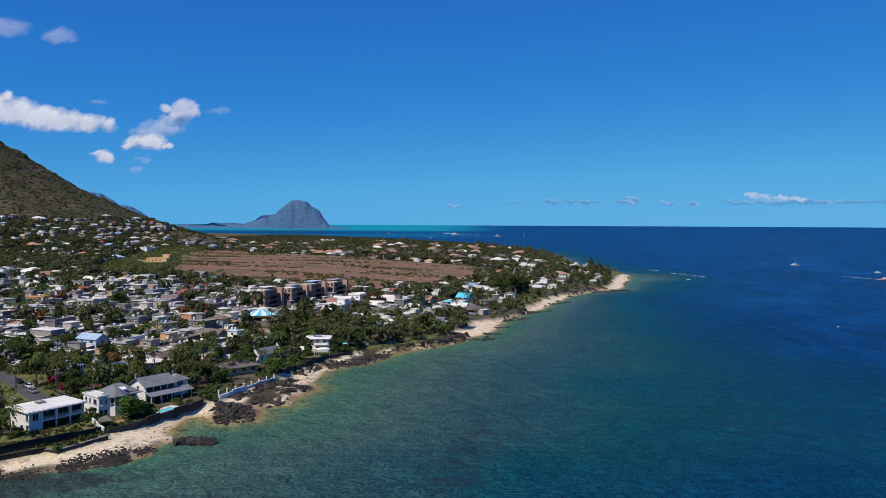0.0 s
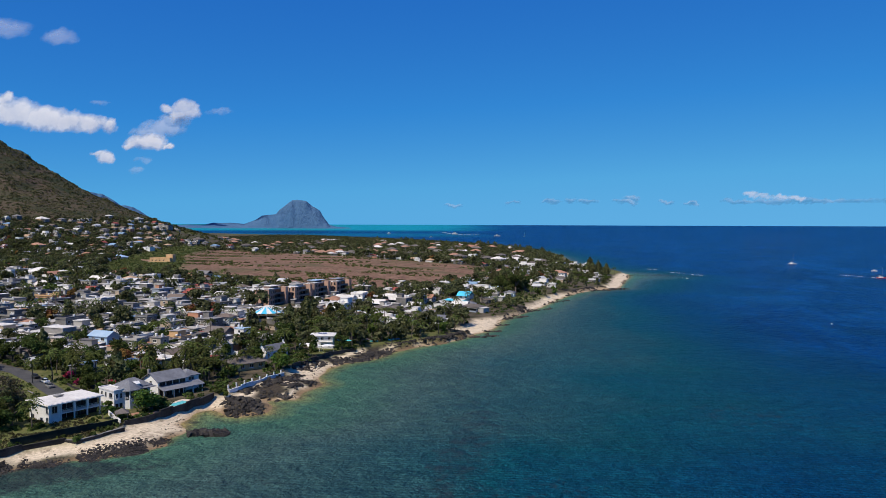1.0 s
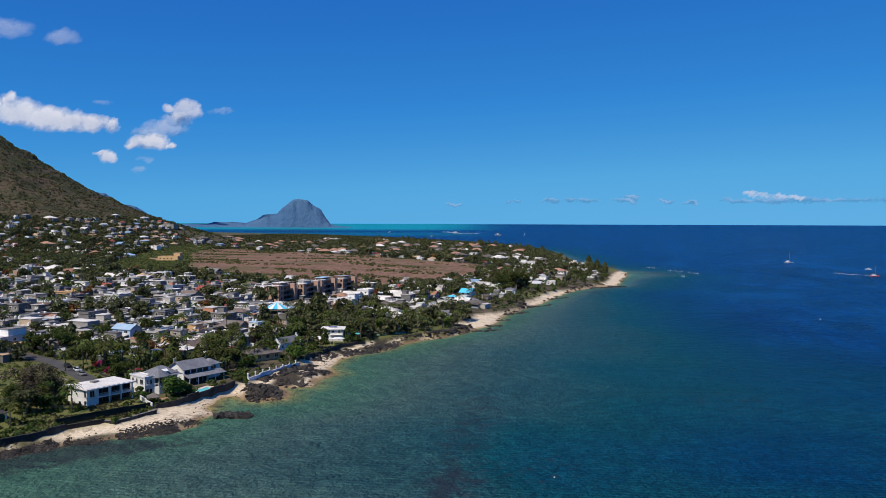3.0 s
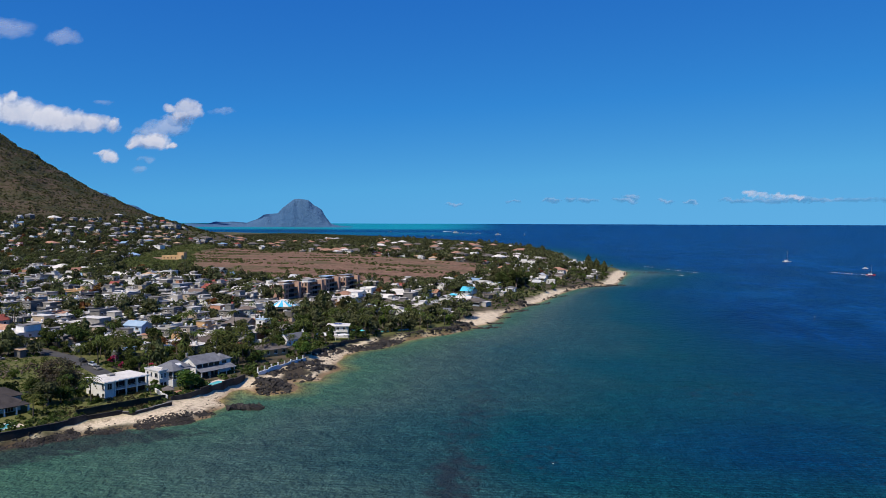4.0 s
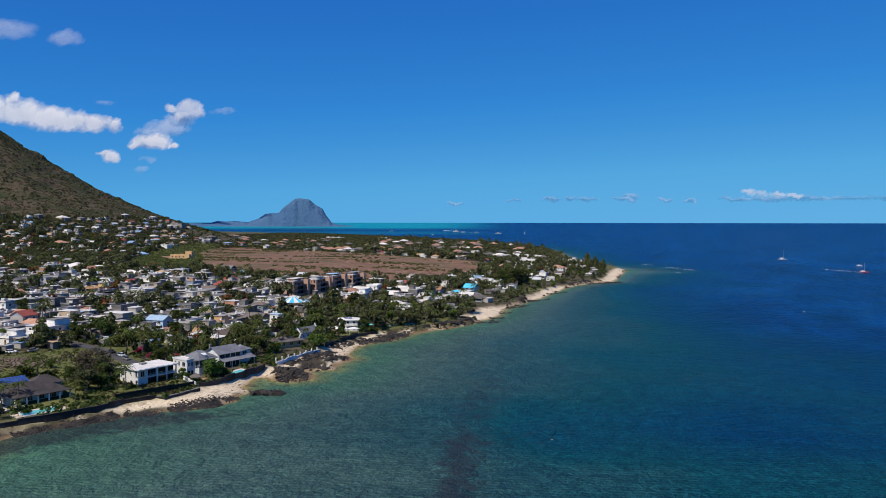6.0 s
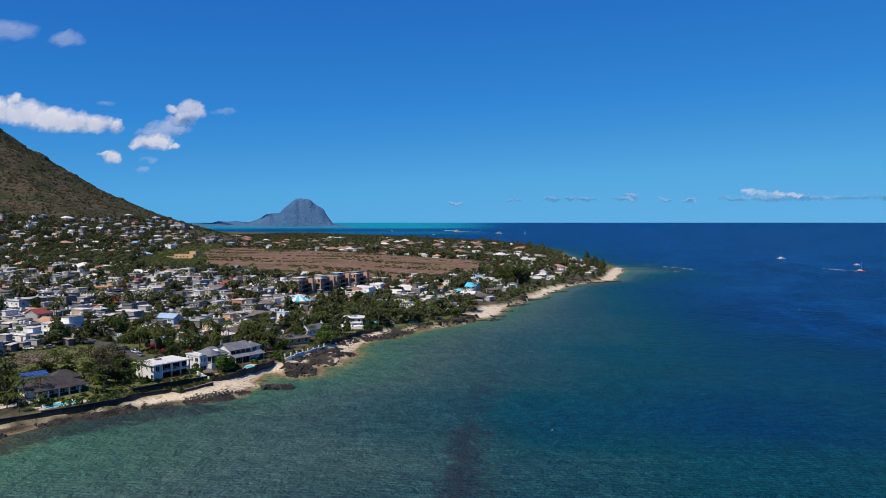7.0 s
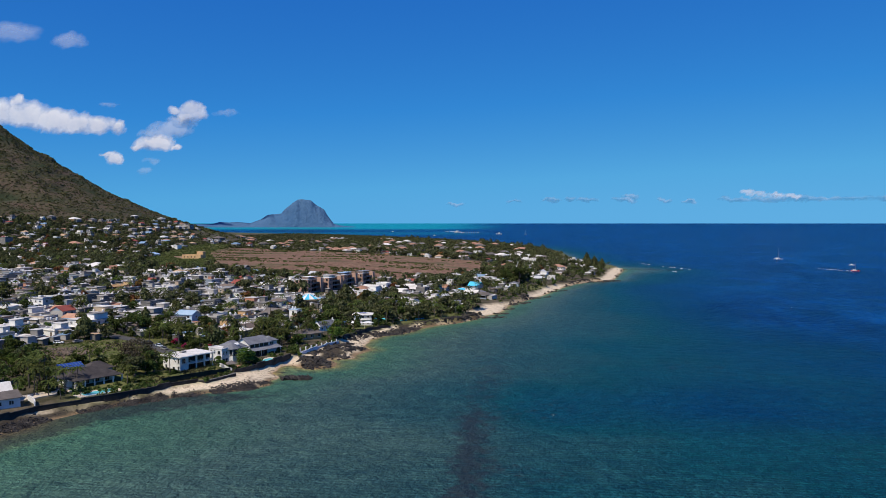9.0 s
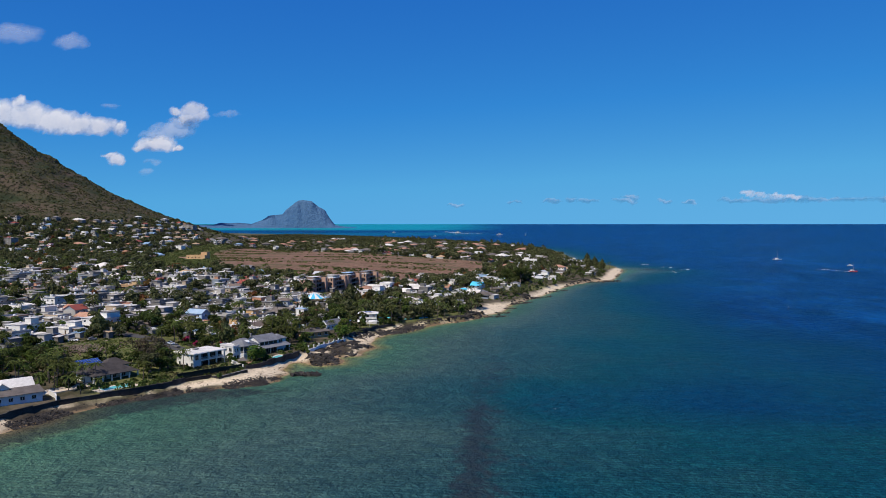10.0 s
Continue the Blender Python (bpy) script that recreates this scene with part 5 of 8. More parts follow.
def terrace_house():
    """White two-storey house with awnings over the beach."""
    x, y = -78.5, 324.5
    z = ground_at(x, y)
    TAKEN.append((x + 2, y - 14, 9))
    TAKEN.append((x + 6, y - 26, 6))
    e = thing("villa", x, y, z, 8, label="white two-storey beach house with shallow roof and awnings", category="house")
    TAKEN.append((x, y, 9))
    part("wall", Shape().box(-4.8, 4.8, -4, 4, -1.5, 5.6).mesh("wall", "white_paint"), e)
    part("roof", Shape().hip(-4.8, 4.8, -4, 4, 5.7, 6.7, 1.0).mesh("roof", "white_roof"), e)
    panel = Shape().box(-0.9, 0.9, -0.6, 0.6, 0, 0.07, 0).box(-0.85, 0.85, -0.55, 0.55, 0.07, 0.078, 1).mesh("solar_panel", "steel", "solar_cell")
    for k in range(2):
        part("solar_panel", panel, e, m=pose(-1 + 2 * k, -2.4, 6.55, 12))
    part("balcony", balcony_mesh(5.5, 1.2), e, m=pose(1.6, -4.6, 2.95))
    for k in range(3):
        for zz in (1.3, 4.3):
            window(e, -3.1 + k * 3.1, -4, zz, 0, 1.3, 1.5)
    window(e, 4.8, 0, 4.3, 90, 1.6, 1.4)
    for k, (ax, ay) in enumerate(((-7.5, -7.0), (-3.2, -10.5), (3.0, -11.0))):
        part("awning", Shape().hip(-2.6, 2.6, -1.8, 1.8, 2.5, 3.1, 0.2, 0.08).box(-2.5, -2.4, -1.7, -1.6, -1, 2.4).box(2.4, 2.5, -1.7, -1.6, -1, 2.4).box(-2.5, -2.4, 1.6, 1.7, -1, 2.4).box(2.4, 2.5, 1.6, 1.7, -1, 2.4).mesh("awning", "white_paint"), e, m=pose(ax, ay, -0.2, 0, 0, 10 * k))


def apartment_building():
    """Four staggered brown blocks with dark balconies on the sea side."""
    z = ground_at(-138, 490)
    e = thing("apartment_building", -130, 488, z, 70, label="brown three-storey apartment building in four staggered blocks", category="apartment building")
    for px, py in ((-143, 452), (-134, 476), (-126, 500), (-117, 524), (-128, 440), (-116, 466)):
        TAKEN.append((px, py, 15))
    for b in range(4):
        cx, cy = -37.5 + b * 25.5, (0, -1.5, 0.8, -0.8)[b]
        hh = (10.0, 9.6, 10.2, 9.8)[b]
        # two end towers with a recessed middle of balconies
        part("wall", Shape().box(cx - 11, cx + 14.0, cy - 2.5, cy + 5.5, -2, hh - 0.6).box(cx - 11, cx - 5.5, cy - 6, cy - 2.5, -2, hh).box(cx + 5.5, cx + 8, cy - 6.5, cy - 2.5, -2, hh + 0.6).mesh("wall", "tan_wall"), e)
        part("party_wall", Shape().box(cx + 11, cx + 11.5, cy - 5, cy + 5.5, -2, hh + 0.1).mesh("party_wall", "tan_wall"), e)
        part("roof", Shape().box(cx - 11.2, cx + 11.0, cy - 2.7, cy + 5.7, hh - 0.6, hh - 0.3).box(cx - 11.2, cx - 5.3, cy - 6.2, cy - 2.7, hh, hh + 0.25).mesh("roof", "white_roof"), e)
        part("penthouse", Shape().box(cx - 3, cx + 6, cy - 0.5, cy + 4.5, hh - 0.3, hh + 1.2).mesh("penthouse", ("tan_wall", "white_paint", "grey_concrete", "tan_wall")[b]), e)
        part("penthouse_roof", Shape().box(cx - 4, cx + 7, cy - 2.4, cy + 5, hh + 1.2, hh + 1.4).mesh("penthouse_roof", ("white_roof", "flat_roof", "pale_blue_roof", "flat_roof")[b]), e)
        part("pergola", Shape().box(cx + 7.5, cx + 10.5, cy - 3.5, cy + 2, hh + 1.2, hh + 1.35).box(cx + 7.6, cx + 7.8, cy - 3.4, cy - 3.2, hh - 0.4, hh + 1.2).box(cx + 10.2, cx + 10.4, cy - 3.4, cy - 3.2, hh - 0.4, hh + 1.2).box(cx + 7.6, cx + 7.8, cy + 1.7, cy + 1.9, hh - 0.4, hh + 1.2).box(cx + 10.2, cx + 10.4, cy + 1.7, cy + 1.9, hh - 0.4, hh + 1.2).mesh("pergola", "timber"), e)
        for f in range(3):
            fz = f * 3.2
            part("balcony", Shape().box(cx - 5.5, cx + 5.5, cy - 5.4, cy - 2.5, fz - 0.1, fz + 0.12).box(cx - 5.5, cx + 5.5, cy - 5.4, cy - 5.3, fz + 0.12, fz + 1.0).mesh("balcony", "grey_concrete"), e)
            part("side_balcony", Shape().box(cx + 8, cx + 11, cy - 4.6, cy - 2.5, fz - 0.1, fz + 0.12).box(cx + 8, cx + 11, cy - 4.6, cy - 4.5, fz + 0.12, fz + 1.0).mesh("side_balcony", "grey_concrete"), e)
            for k in range(3):
                window(e, cx - 3.6 + k * 3.6, cy - 2.5, fz + 1.4, 0, 3.2, 2.3, "black_plastic_and_shade", 1)
            window(e, cx + 9.5, cy - 2.5, fz + 1.4, 0, 2.4, 2.2, "black_plastic_and_shade", 1)
            for py in (-4.4, -1.2, 3.0):
                window(e, cx - 11, cy + py, fz + 1.8, -90, 1.3, 1.7, "black_plastic_and_shade", 1)
            window(e, cx - 8.2, cy - 6, fz + 1.8, 0, 1.1, 1.8, "black_plastic_and_shade", 1)
            window(e, cx - 6.5, cy - 6, fz + 1.8, 0, 0.8, 1.8, "black_plastic_and_shade", 1)


def marquee():
    """Large tent with blue and white stripes."""
    x, y = -129, 398
    z = ground_at(x, y)
    e = thing("marquee", x, y, z, 20, label="large marquee with blue and white striped peaked roof", category="tent")
    TAKEN.append((x, y, 10))
    for k in range(4):
        TAKEN.append((x + 4 + 4 * k, y - 14 - 11 * k, 7))
    s = Shape()
    n = 16
    for k in range(n):
        a0, a1 = 2 * math.pi * k / n, 2 * math.pi * (k + 1) / n
        p = [(8.2 * math.cos(a0), 6.6 * math.sin(a0), 2.9), (8.2 * math.cos(a1), 6.6 * math.sin(a1), 2.9), (2.2 * math.cos(a1), 1.5 * math.sin(a1), 5.6), (2.2 * math.cos(a0), 1.5 * math.sin(a0), 5.6)]
        q = [(u, v, w - 0.08) for u, v, w in p]
        s.add(p + q, [(0, 1, 2, 3), (7, 6, 5, 4), (0, 4, 5, 1), (2, 6, 7, 3)], k % 2)
        s.add([p[3], p[2], (0, 0, 6.2)], [(0, 1, 2)], k % 2)
    part("canopy", s.mesh("canopy", "white_paint", "blue_roof"), e, "blue and white striped canopy")
    for k in range(8):
        a = 2 * math.pi * k / 8
        part("pole", cached("pole", lambda: Shape().tube([(0, 0, -1), (0, 0, 2.9)], [0.07, 0.07], 6).mesh("pole", "steel")), e, m=pose(8.0 * math.cos(a), 6.4 * math.sin(a), 0))


def blue_roof_house():
    x, y = -26, 511
    z = ground_at(x, y)
    e = thing("house", x, y, z, -22, label="white beach house with bright blue roofs", category="house")
    TAKEN.append((x, y, 12))
    TAKEN.append((x + 1, y - 13, 7))
    TAKEN.append((x + 2, y - 24, 6))
    part("wall", Shape().box(-7, 6, -5, 6, -1.5, 3.0).mesh("wall", "white_paint"), e)
    part("upper_wall", Shape().box(-1, 8, 0, 8, 3.0, 6.0).mesh("upper_wall", "white_paint"), e)
    part("roof", Shape().gable(-1, 8, -1, 8, 5.6, 8.2, 0.5).mesh("roof", "blue_roof"), e, "bright blue sheet roof")
    part("terrace_roof", Shape().box(-7.4, 6.4, -3, 2, 3.0, 3.25).mesh("terrace_roof", "white_roof"), e)
    part("porch_roof", Shape().hip(-9, -1, -7, -2, 2.4, 3.4, 0.4).mesh("porch_roof", "blue_roof"), e)
    part("side_roof", Shape().hip(4, 10, -8, -3, 1.9, 2.6, 0.3).mesh("side_roof", "blue_roof"), e)
    for k in range(3):
        window(e, -4.5 + k * 3.6, -5, 1.5, 0, 1.8, 1.4)
    for k in range(2):
        window(e, 1.5 + k * 4, 0, 4.5, 0, 1.8, 1.4)


def tan_blockhouse():
    x, y = -386, 815
    z = ground_at(x, y)
    e = thing("building", x, y, z, 0, label="flat-roofed tan building with a square tower", category="building")
    TAKEN.append((x, y, 20))
    TAKEN.append((x + 10, y - 28, 16))
    part("wall", Shape().box(-13, 11, -5, 5, -3, 4.2).mesh("wall", "ochre_wall"), e)
    part("parapet", parapet_mesh(24.2, 10.2, 0.7, "ochre_wall"), e, m=pose(-1, 0, 4.2))
    part("tower", Shape().box(4, 12, 0, 8, -3, 8.2).mesh("tower", "ochre_wall"), e)
    part("tower_roof", Shape().box(3.8, 12.2, -0.2, 8.2, 8.2, 8.5).mesh("tower_roof", "ochre_wall"), e)
    part("yard_wall", Shape().box(-24, -13, -4, -3.7, -3, 2.6).mesh("yard_wall", "tan_wall"), e)
    for k in range(4):
        window(e, -10 + k * 4.5, -5, 2.0, 0, 1.4, 1.4, "timber")


white_villa()
turret_house()
gabled_villa()
solar_villa()
lane_house()
thatched_pavilion()
white_gable_house()
terrace_house()
apartment_building()
marquee()
blue_roof_house()
tan_blockhouse()
house(13, 637, 9, 8, 1, "hip", "wall_paint", "red_roof", rz=-15, detail=1)
house(64, 758, 15, 11, 2, "hip", "white_paint", "terracotta", rz=-15, detail=1)
house(-678, 1040, 17, 14, 1, "hip", "ochre_wall", "white_roof", rz=-20, detail=1)
house(-575, 1225, 30, 10, 2, "flat", "grey_concrete", "flat_roof", rz=-25, detail=1)

# houses that can be told apart, nearest part of the town first
house(-224, 232, 11.1, 9.3, 2, "flat", "white_paint", "white_roof", rz=-18, detail=2)
house(-209, 244, 9.5, 8.0, 1, "flat", "white_paint", "white_roof", rz=-18, detail=2)
house(-203, 262, 14.1, 11.9, 2, "flat", "white_paint", "flat_roof", rz=-18, detail=2)
house(-221, 280, 10.0, 6.3, 1, "gable", "wall_paint", "terracotta", rz=-18, detail=2)
house(-198, 303, 23.9, 12.6, 1, "flat", "grey_concrete", "white_roof", rz=-18, detail=2)
house(-216, 301, 13.6, 8.6, 1, "flat", "wall_paint", "white_roof", rz=-18, detail=2)
house(-265, 322, 11.7, 9.9, 2, "flat", "white_paint", "flat_roof", rz=-18, detail=2)
house(-271, 301, 14.9, 12.5, 1, "flat", "white_paint", "white_roof", rz=-18, detail=2)
house(-252, 344, 11.0, 9.2, 2, "flat", "grey_concrete", "grey_concrete", rz=-18, detail=1)
house(-270, 418, 15.5, 8.2, 1, "flat", "ochre_wall", "brown_shingle", rz=-18, detail=1)
house(-281, 449, 10.2, 8.6, 1, "flat", "white_paint", "white_roof", rz=-18, detail=1)
house(-285, 503, 16.7, 14.1, 1, "gable", "white_paint", "white_roof", rz=-18, detail=1)
house(-258, 470, 9.9, 8.3, 2, "flat", "white_paint", "white_roof", rz=-18, detail=1)
house(-277, 547, 10.1, 8.5, 1, "flat", "white_paint", "white_roof", rz=-18, detail=1)
house(-262, 536, 8.4, 7.1, 2, "flat", "white_paint", "flat_roof", rz=-18, detail=1)
house(-242, 474, 14.3, 12.0, 1, "flat", "wall_paint", "white_roof", rz=-18, detail=1)
house(-340, 566, 17.2, 14.5, 2, "flat", "white_paint", "white_roof", rz=-18, detail=1)
house(-308, 473, 10.7, 9.0, 1, "gable", "white_paint", "white_roof", rz=-18, detail=1)
house(-364, 554, 17.2, 14.5, 2, "hip", "white_paint", "white_roof", rz=-18, detail=1)
house(-454, 686, 11.8, 8.7, 1, "hip", "wall_paint", "brown_shingle", rz=-18, detail=0)
house(-433, 712, 8.1, 6.0, 1, "hip", "wall_paint", "red_roof", rz=-18, detail=0)
house(-490, 682, 12.0, 8.8, 1, "flat", "white_paint", "pale_blue_roof", rz=-18, detail=0)
house(-471, 628, 13.5, 9.9, 1, "hip", "ochre_wall", "terracotta", rz=-18, detail=1)
house(-431, 602, 14.9, 11.0, 1, "hip", "wall_paint", "brown_shingle", rz=-18, detail=1)
house(-541, 705, 10.1, 7.4, 2, "hip", "white_paint", "white_roof", rz=-18, detail=0)
house(-517, 645, 14.1, 10.4, 1, "flat", "white_paint", "pale_blue_roof", rz=-18, detail=1)
house(-606, 829, 9.2, 6.8, 2, "flat", "white_paint", "white_roof", rz=-18, detail=0)
house(-648, 840, 20.8, 15.3, 1, "flat", "white_paint", "white_roof", rz=-18, detail=0)
house(-599, 908, 18.3, 13.5, 1, "hip", "wall_paint", "terracotta", rz=-18, detail=0)
house(-550, 861, 11.5, 8.5, 1, "hip", "ochre_wall", "terracotta", rz=-18, detail=0)
house(-524, 853, 11.3, 8.3, 2, "hip", "white_paint", "white_roof", rz=-18, detail=0)
house(-515, 867, 14.2, 10.5, 1, "flat", "white_paint", "pale_blue_roof", rz=-18, detail=0)
house(-500, 891, 11.6, 8.5, 1, "flat", "white_paint", "white_roof", rz=-18, detail=0)
house(-465, 865, 16.7, 12.3, 1, "hip", "white_paint", "pale_blue_roof", rz=-18, detail=0)
house(-457, 831, 10.8, 7.9, 1, "hip", "ochre_wall", "terracotta", rz=-18, detail=0)
house(-481, 975, 12.3, 9.0, 2, "flat", "white_paint", "white_roof", rz=-18, detail=0)
house(-537, 1053, 11.3, 8.3, 1, "hip", "white_paint", "white_roof", rz=-18, detail=0)
house(-547, 954, 11.1, 8.2, 1, "hip", "wall_paint", "terracotta", rz=-18, detail=0)
house(-624, 967, 11.6, 8.5, 2, "flat", "white_paint", "white_roof", rz=-18, detail=0)
house(-694, 872, 8.7, 6.4, 3, "flat", "grey_concrete", "grey_concrete", rz=-18, detail=0)
house(-676, 873, 14.8, 10.9, 3, "flat", "grey_concrete", "grey_concrete", rz=-18, detail=0)
house(-638, 930, 8.2, 6.1, 1, "flat", "white_paint", "pale_blue_roof", rz=-18, detail=0)
house(-623, 880, 10.9, 8.0, 1, "flat", "white_paint", "red_roof", rz=-18, detail=0)
house(-311, 398, 13.9, 8.8, 1, "flat", "grey_concrete", "white_roof", rz=-18, detail=1)
house(-303, 421, 11.3, 5.9, 1, "flat", "grey_concrete", "grey_concrete", rz=-18, detail=1)
house(-303, 434, 13.2, 7.0, 1, "flat", "grey_concrete", "flat_roof", rz=-18, detail=1)
house(-227, 399, 11.7, 9.9, 2, "flat", "wall_paint", "flat_roof", rz=-18, detail=1)
house(-222, 440, 12.5, 10.5, 1, "flat", "grey_concrete", "grey_concrete", rz=-18, detail=1)
house(-203, 387, 10.5, 8.9, 1, "flat", "wall_paint", "flat_roof", rz=-18, detail=1)
house(-189, 392, 9.4, 7.9, 1, "flat", "wall_paint", "white_roof", rz=-18, detail=1)
house(-166, 293, 10.6, 6.7, 2, "gable", "pale_blue_roof", "pale_blue_roof", rz=-18, detail=2)
house(-154, 297, 11.5, 8.5, 2, "flat", "wall_paint", "white_roof", rz=-18, detail=2)
house(-194, 338, 9.6, 8.1, 1, "flat", "wall_paint", "white_roof", rz=-18, detail=1)
house(-170, 323, 8.8, 7.4, 2, "flat", "grey_concrete", "flat_roof", rz=-18, detail=2)
house(-187, 369, 9.0, 7.6, 1, "flat", "grey_concrete", "grey_concrete", rz=-18, detail=1)
house(-204, 319, 8.3, 7.0, 1, "flat", "grey_concrete", "flat_roof", rz=-18, detail=2)
house(-228, 321, 5.1, 5.0, 1, "flat", "wall_paint", "flat_roof", rz=-18, detail=2)
house(-230, 254, 7.5, 6.3, 1, "flat", "grey_concrete", "flat_roof", rz=-18, detail=2)
house(-220, 248, 7.3, 6.2, 1, "flat", "grey_concrete", "grey_concrete", rz=-18, detail=2)
house(-224, 269, 8.6, 7.3, 1, "flat", "wall_paint", "flat_roof", rz=-18, detail=2)
house(-258, 278, 9.8, 8.3, 1, "flat", "grey_concrete", "flat_roof", rz=-18, detail=2)
house(-255, 289, 8.3, 7.0, 1, "flat", "grey_concrete", "flat_roof", rz=-18, detail=2)
house(-298, 352, 15.5, 13.0, 1, "flat", "wall_paint", "brown_shingle", rz=-18, detail=1)
house(-263, 338, 11.0, 9.2, 2, "flat", "grey_concrete", "flat_roof", rz=-18, detail=1)
house(-287, 339, 9.4, 7.9, 1, "flat", "grey_concrete", "grey_concrete", rz=-18, detail=1)
house(-176, 395, 10.1, 8.5, 2, "flat", "white_paint", "flat_roof", rz=-18, detail=1)
house(-186, 445, 14.4, 12.1, 1, "flat", "wall_paint", "white_roof", rz=-18, detail=1)
house(-177, 459, 10.5, 8.8, 1, "gable", "white_paint", "white_roof", rz=-18, detail=1)
house(-155, 369, 14.0, 11.8, 1, "flat", "wall_paint", "flat_roof", rz=-18, detail=1)
house(-144, 353, 10.1, 8.5, 2, "flat", "grey_concrete", "grey_concrete", rz=-18, detail=1)
house(-147, 392, 11.0, 9.2, 1, "flat", "wall_paint", "white_roof", rz=-18, detail=1)
house(-119, 331, 5.7, 5.0, 2, "flat", "white_paint", "pale_blue_roof", rz=-18, detail=1)
house(-140, 380, 12.4, 10.5, 1, "flat", "wall_paint", "white_roof", rz=-18, detail=1)
house(-131, 333, 12.2, 9.0, 1, "gable", "wall_paint", "brown_shingle", rz=-18, detail=1)
house(-170, 335, 10.6, 8.9, 1, "flat", "wall_paint", "white_roof", rz=-18, detail=1)
house(-181, 330, 10.0, 8.4, 1, "flat", "wall_paint", "flat_roof", rz=-18, detail=1)
house(-175, 349, 7.6, 6.4, 2, "flat", "grey_concrete", "flat_roof", rz=-18, detail=1)
house(-202, 362, 7.2, 6.1, 1, "flat", "grey_concrete", "grey_concrete", rz=-18, detail=1)
house(-143, 296, 6.0, 5.0, 2, "flat", "wall_paint", "flat_roof", rz=-18, detail=2)
house(-142, 313, 7.8, 6.5, 1, "flat", "ochre_wall", "flat_roof", rz=-18, detail=2)
house(-139, 276, 8.5, 7.2, 1, "flat", "ochre_wall", "brown_shingle", rz=-18, detail=2)
house(-115, 323, 5.9, 5.0, 1, "hip", "wall_paint", "terracotta", rz=-18, detail=2)
house(-106, 470, 11.2, 9.4, 1, "hip", "wall_paint", "terracotta", rz=-18, detail=1)
house(-95, 435, 12.9, 10.8, 2, "flat", "white_paint", "white_roof", rz=-18, detail=1)
house(-100, 482, 7.9, 6.6, 1, "flat", "white_paint", "flat_roof", rz=-18, detail=1)
house(-95, 509, 9.4, 7.9, 1, "gable", "wall_paint", "white_roof", rz=-18, detail=1)
house(-77, 468, 11.4, 7.2, 1, "gable", "white_paint", "white_roof", rz=-18, detail=1)
house(-74, 502, 9.2, 7.8, 1, "gable", "white_paint", "white_roof", rz=-18, detail=1)
house(-70, 418, 10.7, 9.1, 1, "hip", "white_paint", "white_roof", rz=-18, detail=1)
house(-70, 435, 11.2, 9.4, 1, "hip", "wall_paint", "brown_shingle", rz=-18, detail=1)
house(-81, 412, 6.1, 5.1, 1, "flat", "wall_paint", "brown_shingle", rz=-18, detail=1)
house(-52, 465, 8.5, 7.2, 1, "gable", "white_paint", "white_roof", rz=-18, detail=1)
house(-54, 559, 7.4, 6.2, 1, "hip", "white_paint", "white_roof", rz=-18, detail=1)
house(-21, 574, 10.4, 8.8, 1, "flat", "wall_paint", "white_roof", rz=-18, detail=1)
house(-11, 591, 11.6, 7.3, 1, "flat", "white_paint", "white_roof", rz=-18, detail=1)
house(-44, 417, 9.1, 7.7, 1, "gable", "wall_paint", "brown_shingle", rz=-18, detail=1)
house(-36, 444, 8.1, 6.8, 1, "flat", "wall_paint", "flat_roof", rz=-18, detail=1)
house(-23, 479, 10.4, 8.8, 1, "gable", "wall_paint", "white_roof", rz=-18, detail=1)
house(30, 685, 8.2, 6.1, 1, "gable", "white_paint", "white_roof", rz=-18, detail=0)
house(37, 666, 5.2, 6.0, 1, "flat", "wall_paint", "flat_roof", rz=-18, detail=0)
house(50, 742, 9.7, 7.2, 1, "hip", "wall_paint", "brown_shingle", rz=-18, detail=0)
house(89, 1033, 11.9, 8.8, 1, "flat", "white_paint", "white_roof", rz=-18, detail=0)
house(105, 1016, 10.7, 7.9, 1, "flat", "white_paint", "white_roof", rz=-18, detail=0)
house(22, 1003, 13.1, 9.7, 1, "gable", "white_paint", "white_roof", rz=-18, detail=0)
house(45, 1125, 8.9, 6.5, 1, "flat", "white_paint", "white_roof", rz=-18, detail=0)
house(61, 1109, 11.6, 8.6, 1, "flat", "white_paint", "white_roof", rz=-18, detail=0)
house(-39, 1167, 12.2, 9.0, 1, "flat", "white_paint", "white_roof", rz=-18, detail=0)

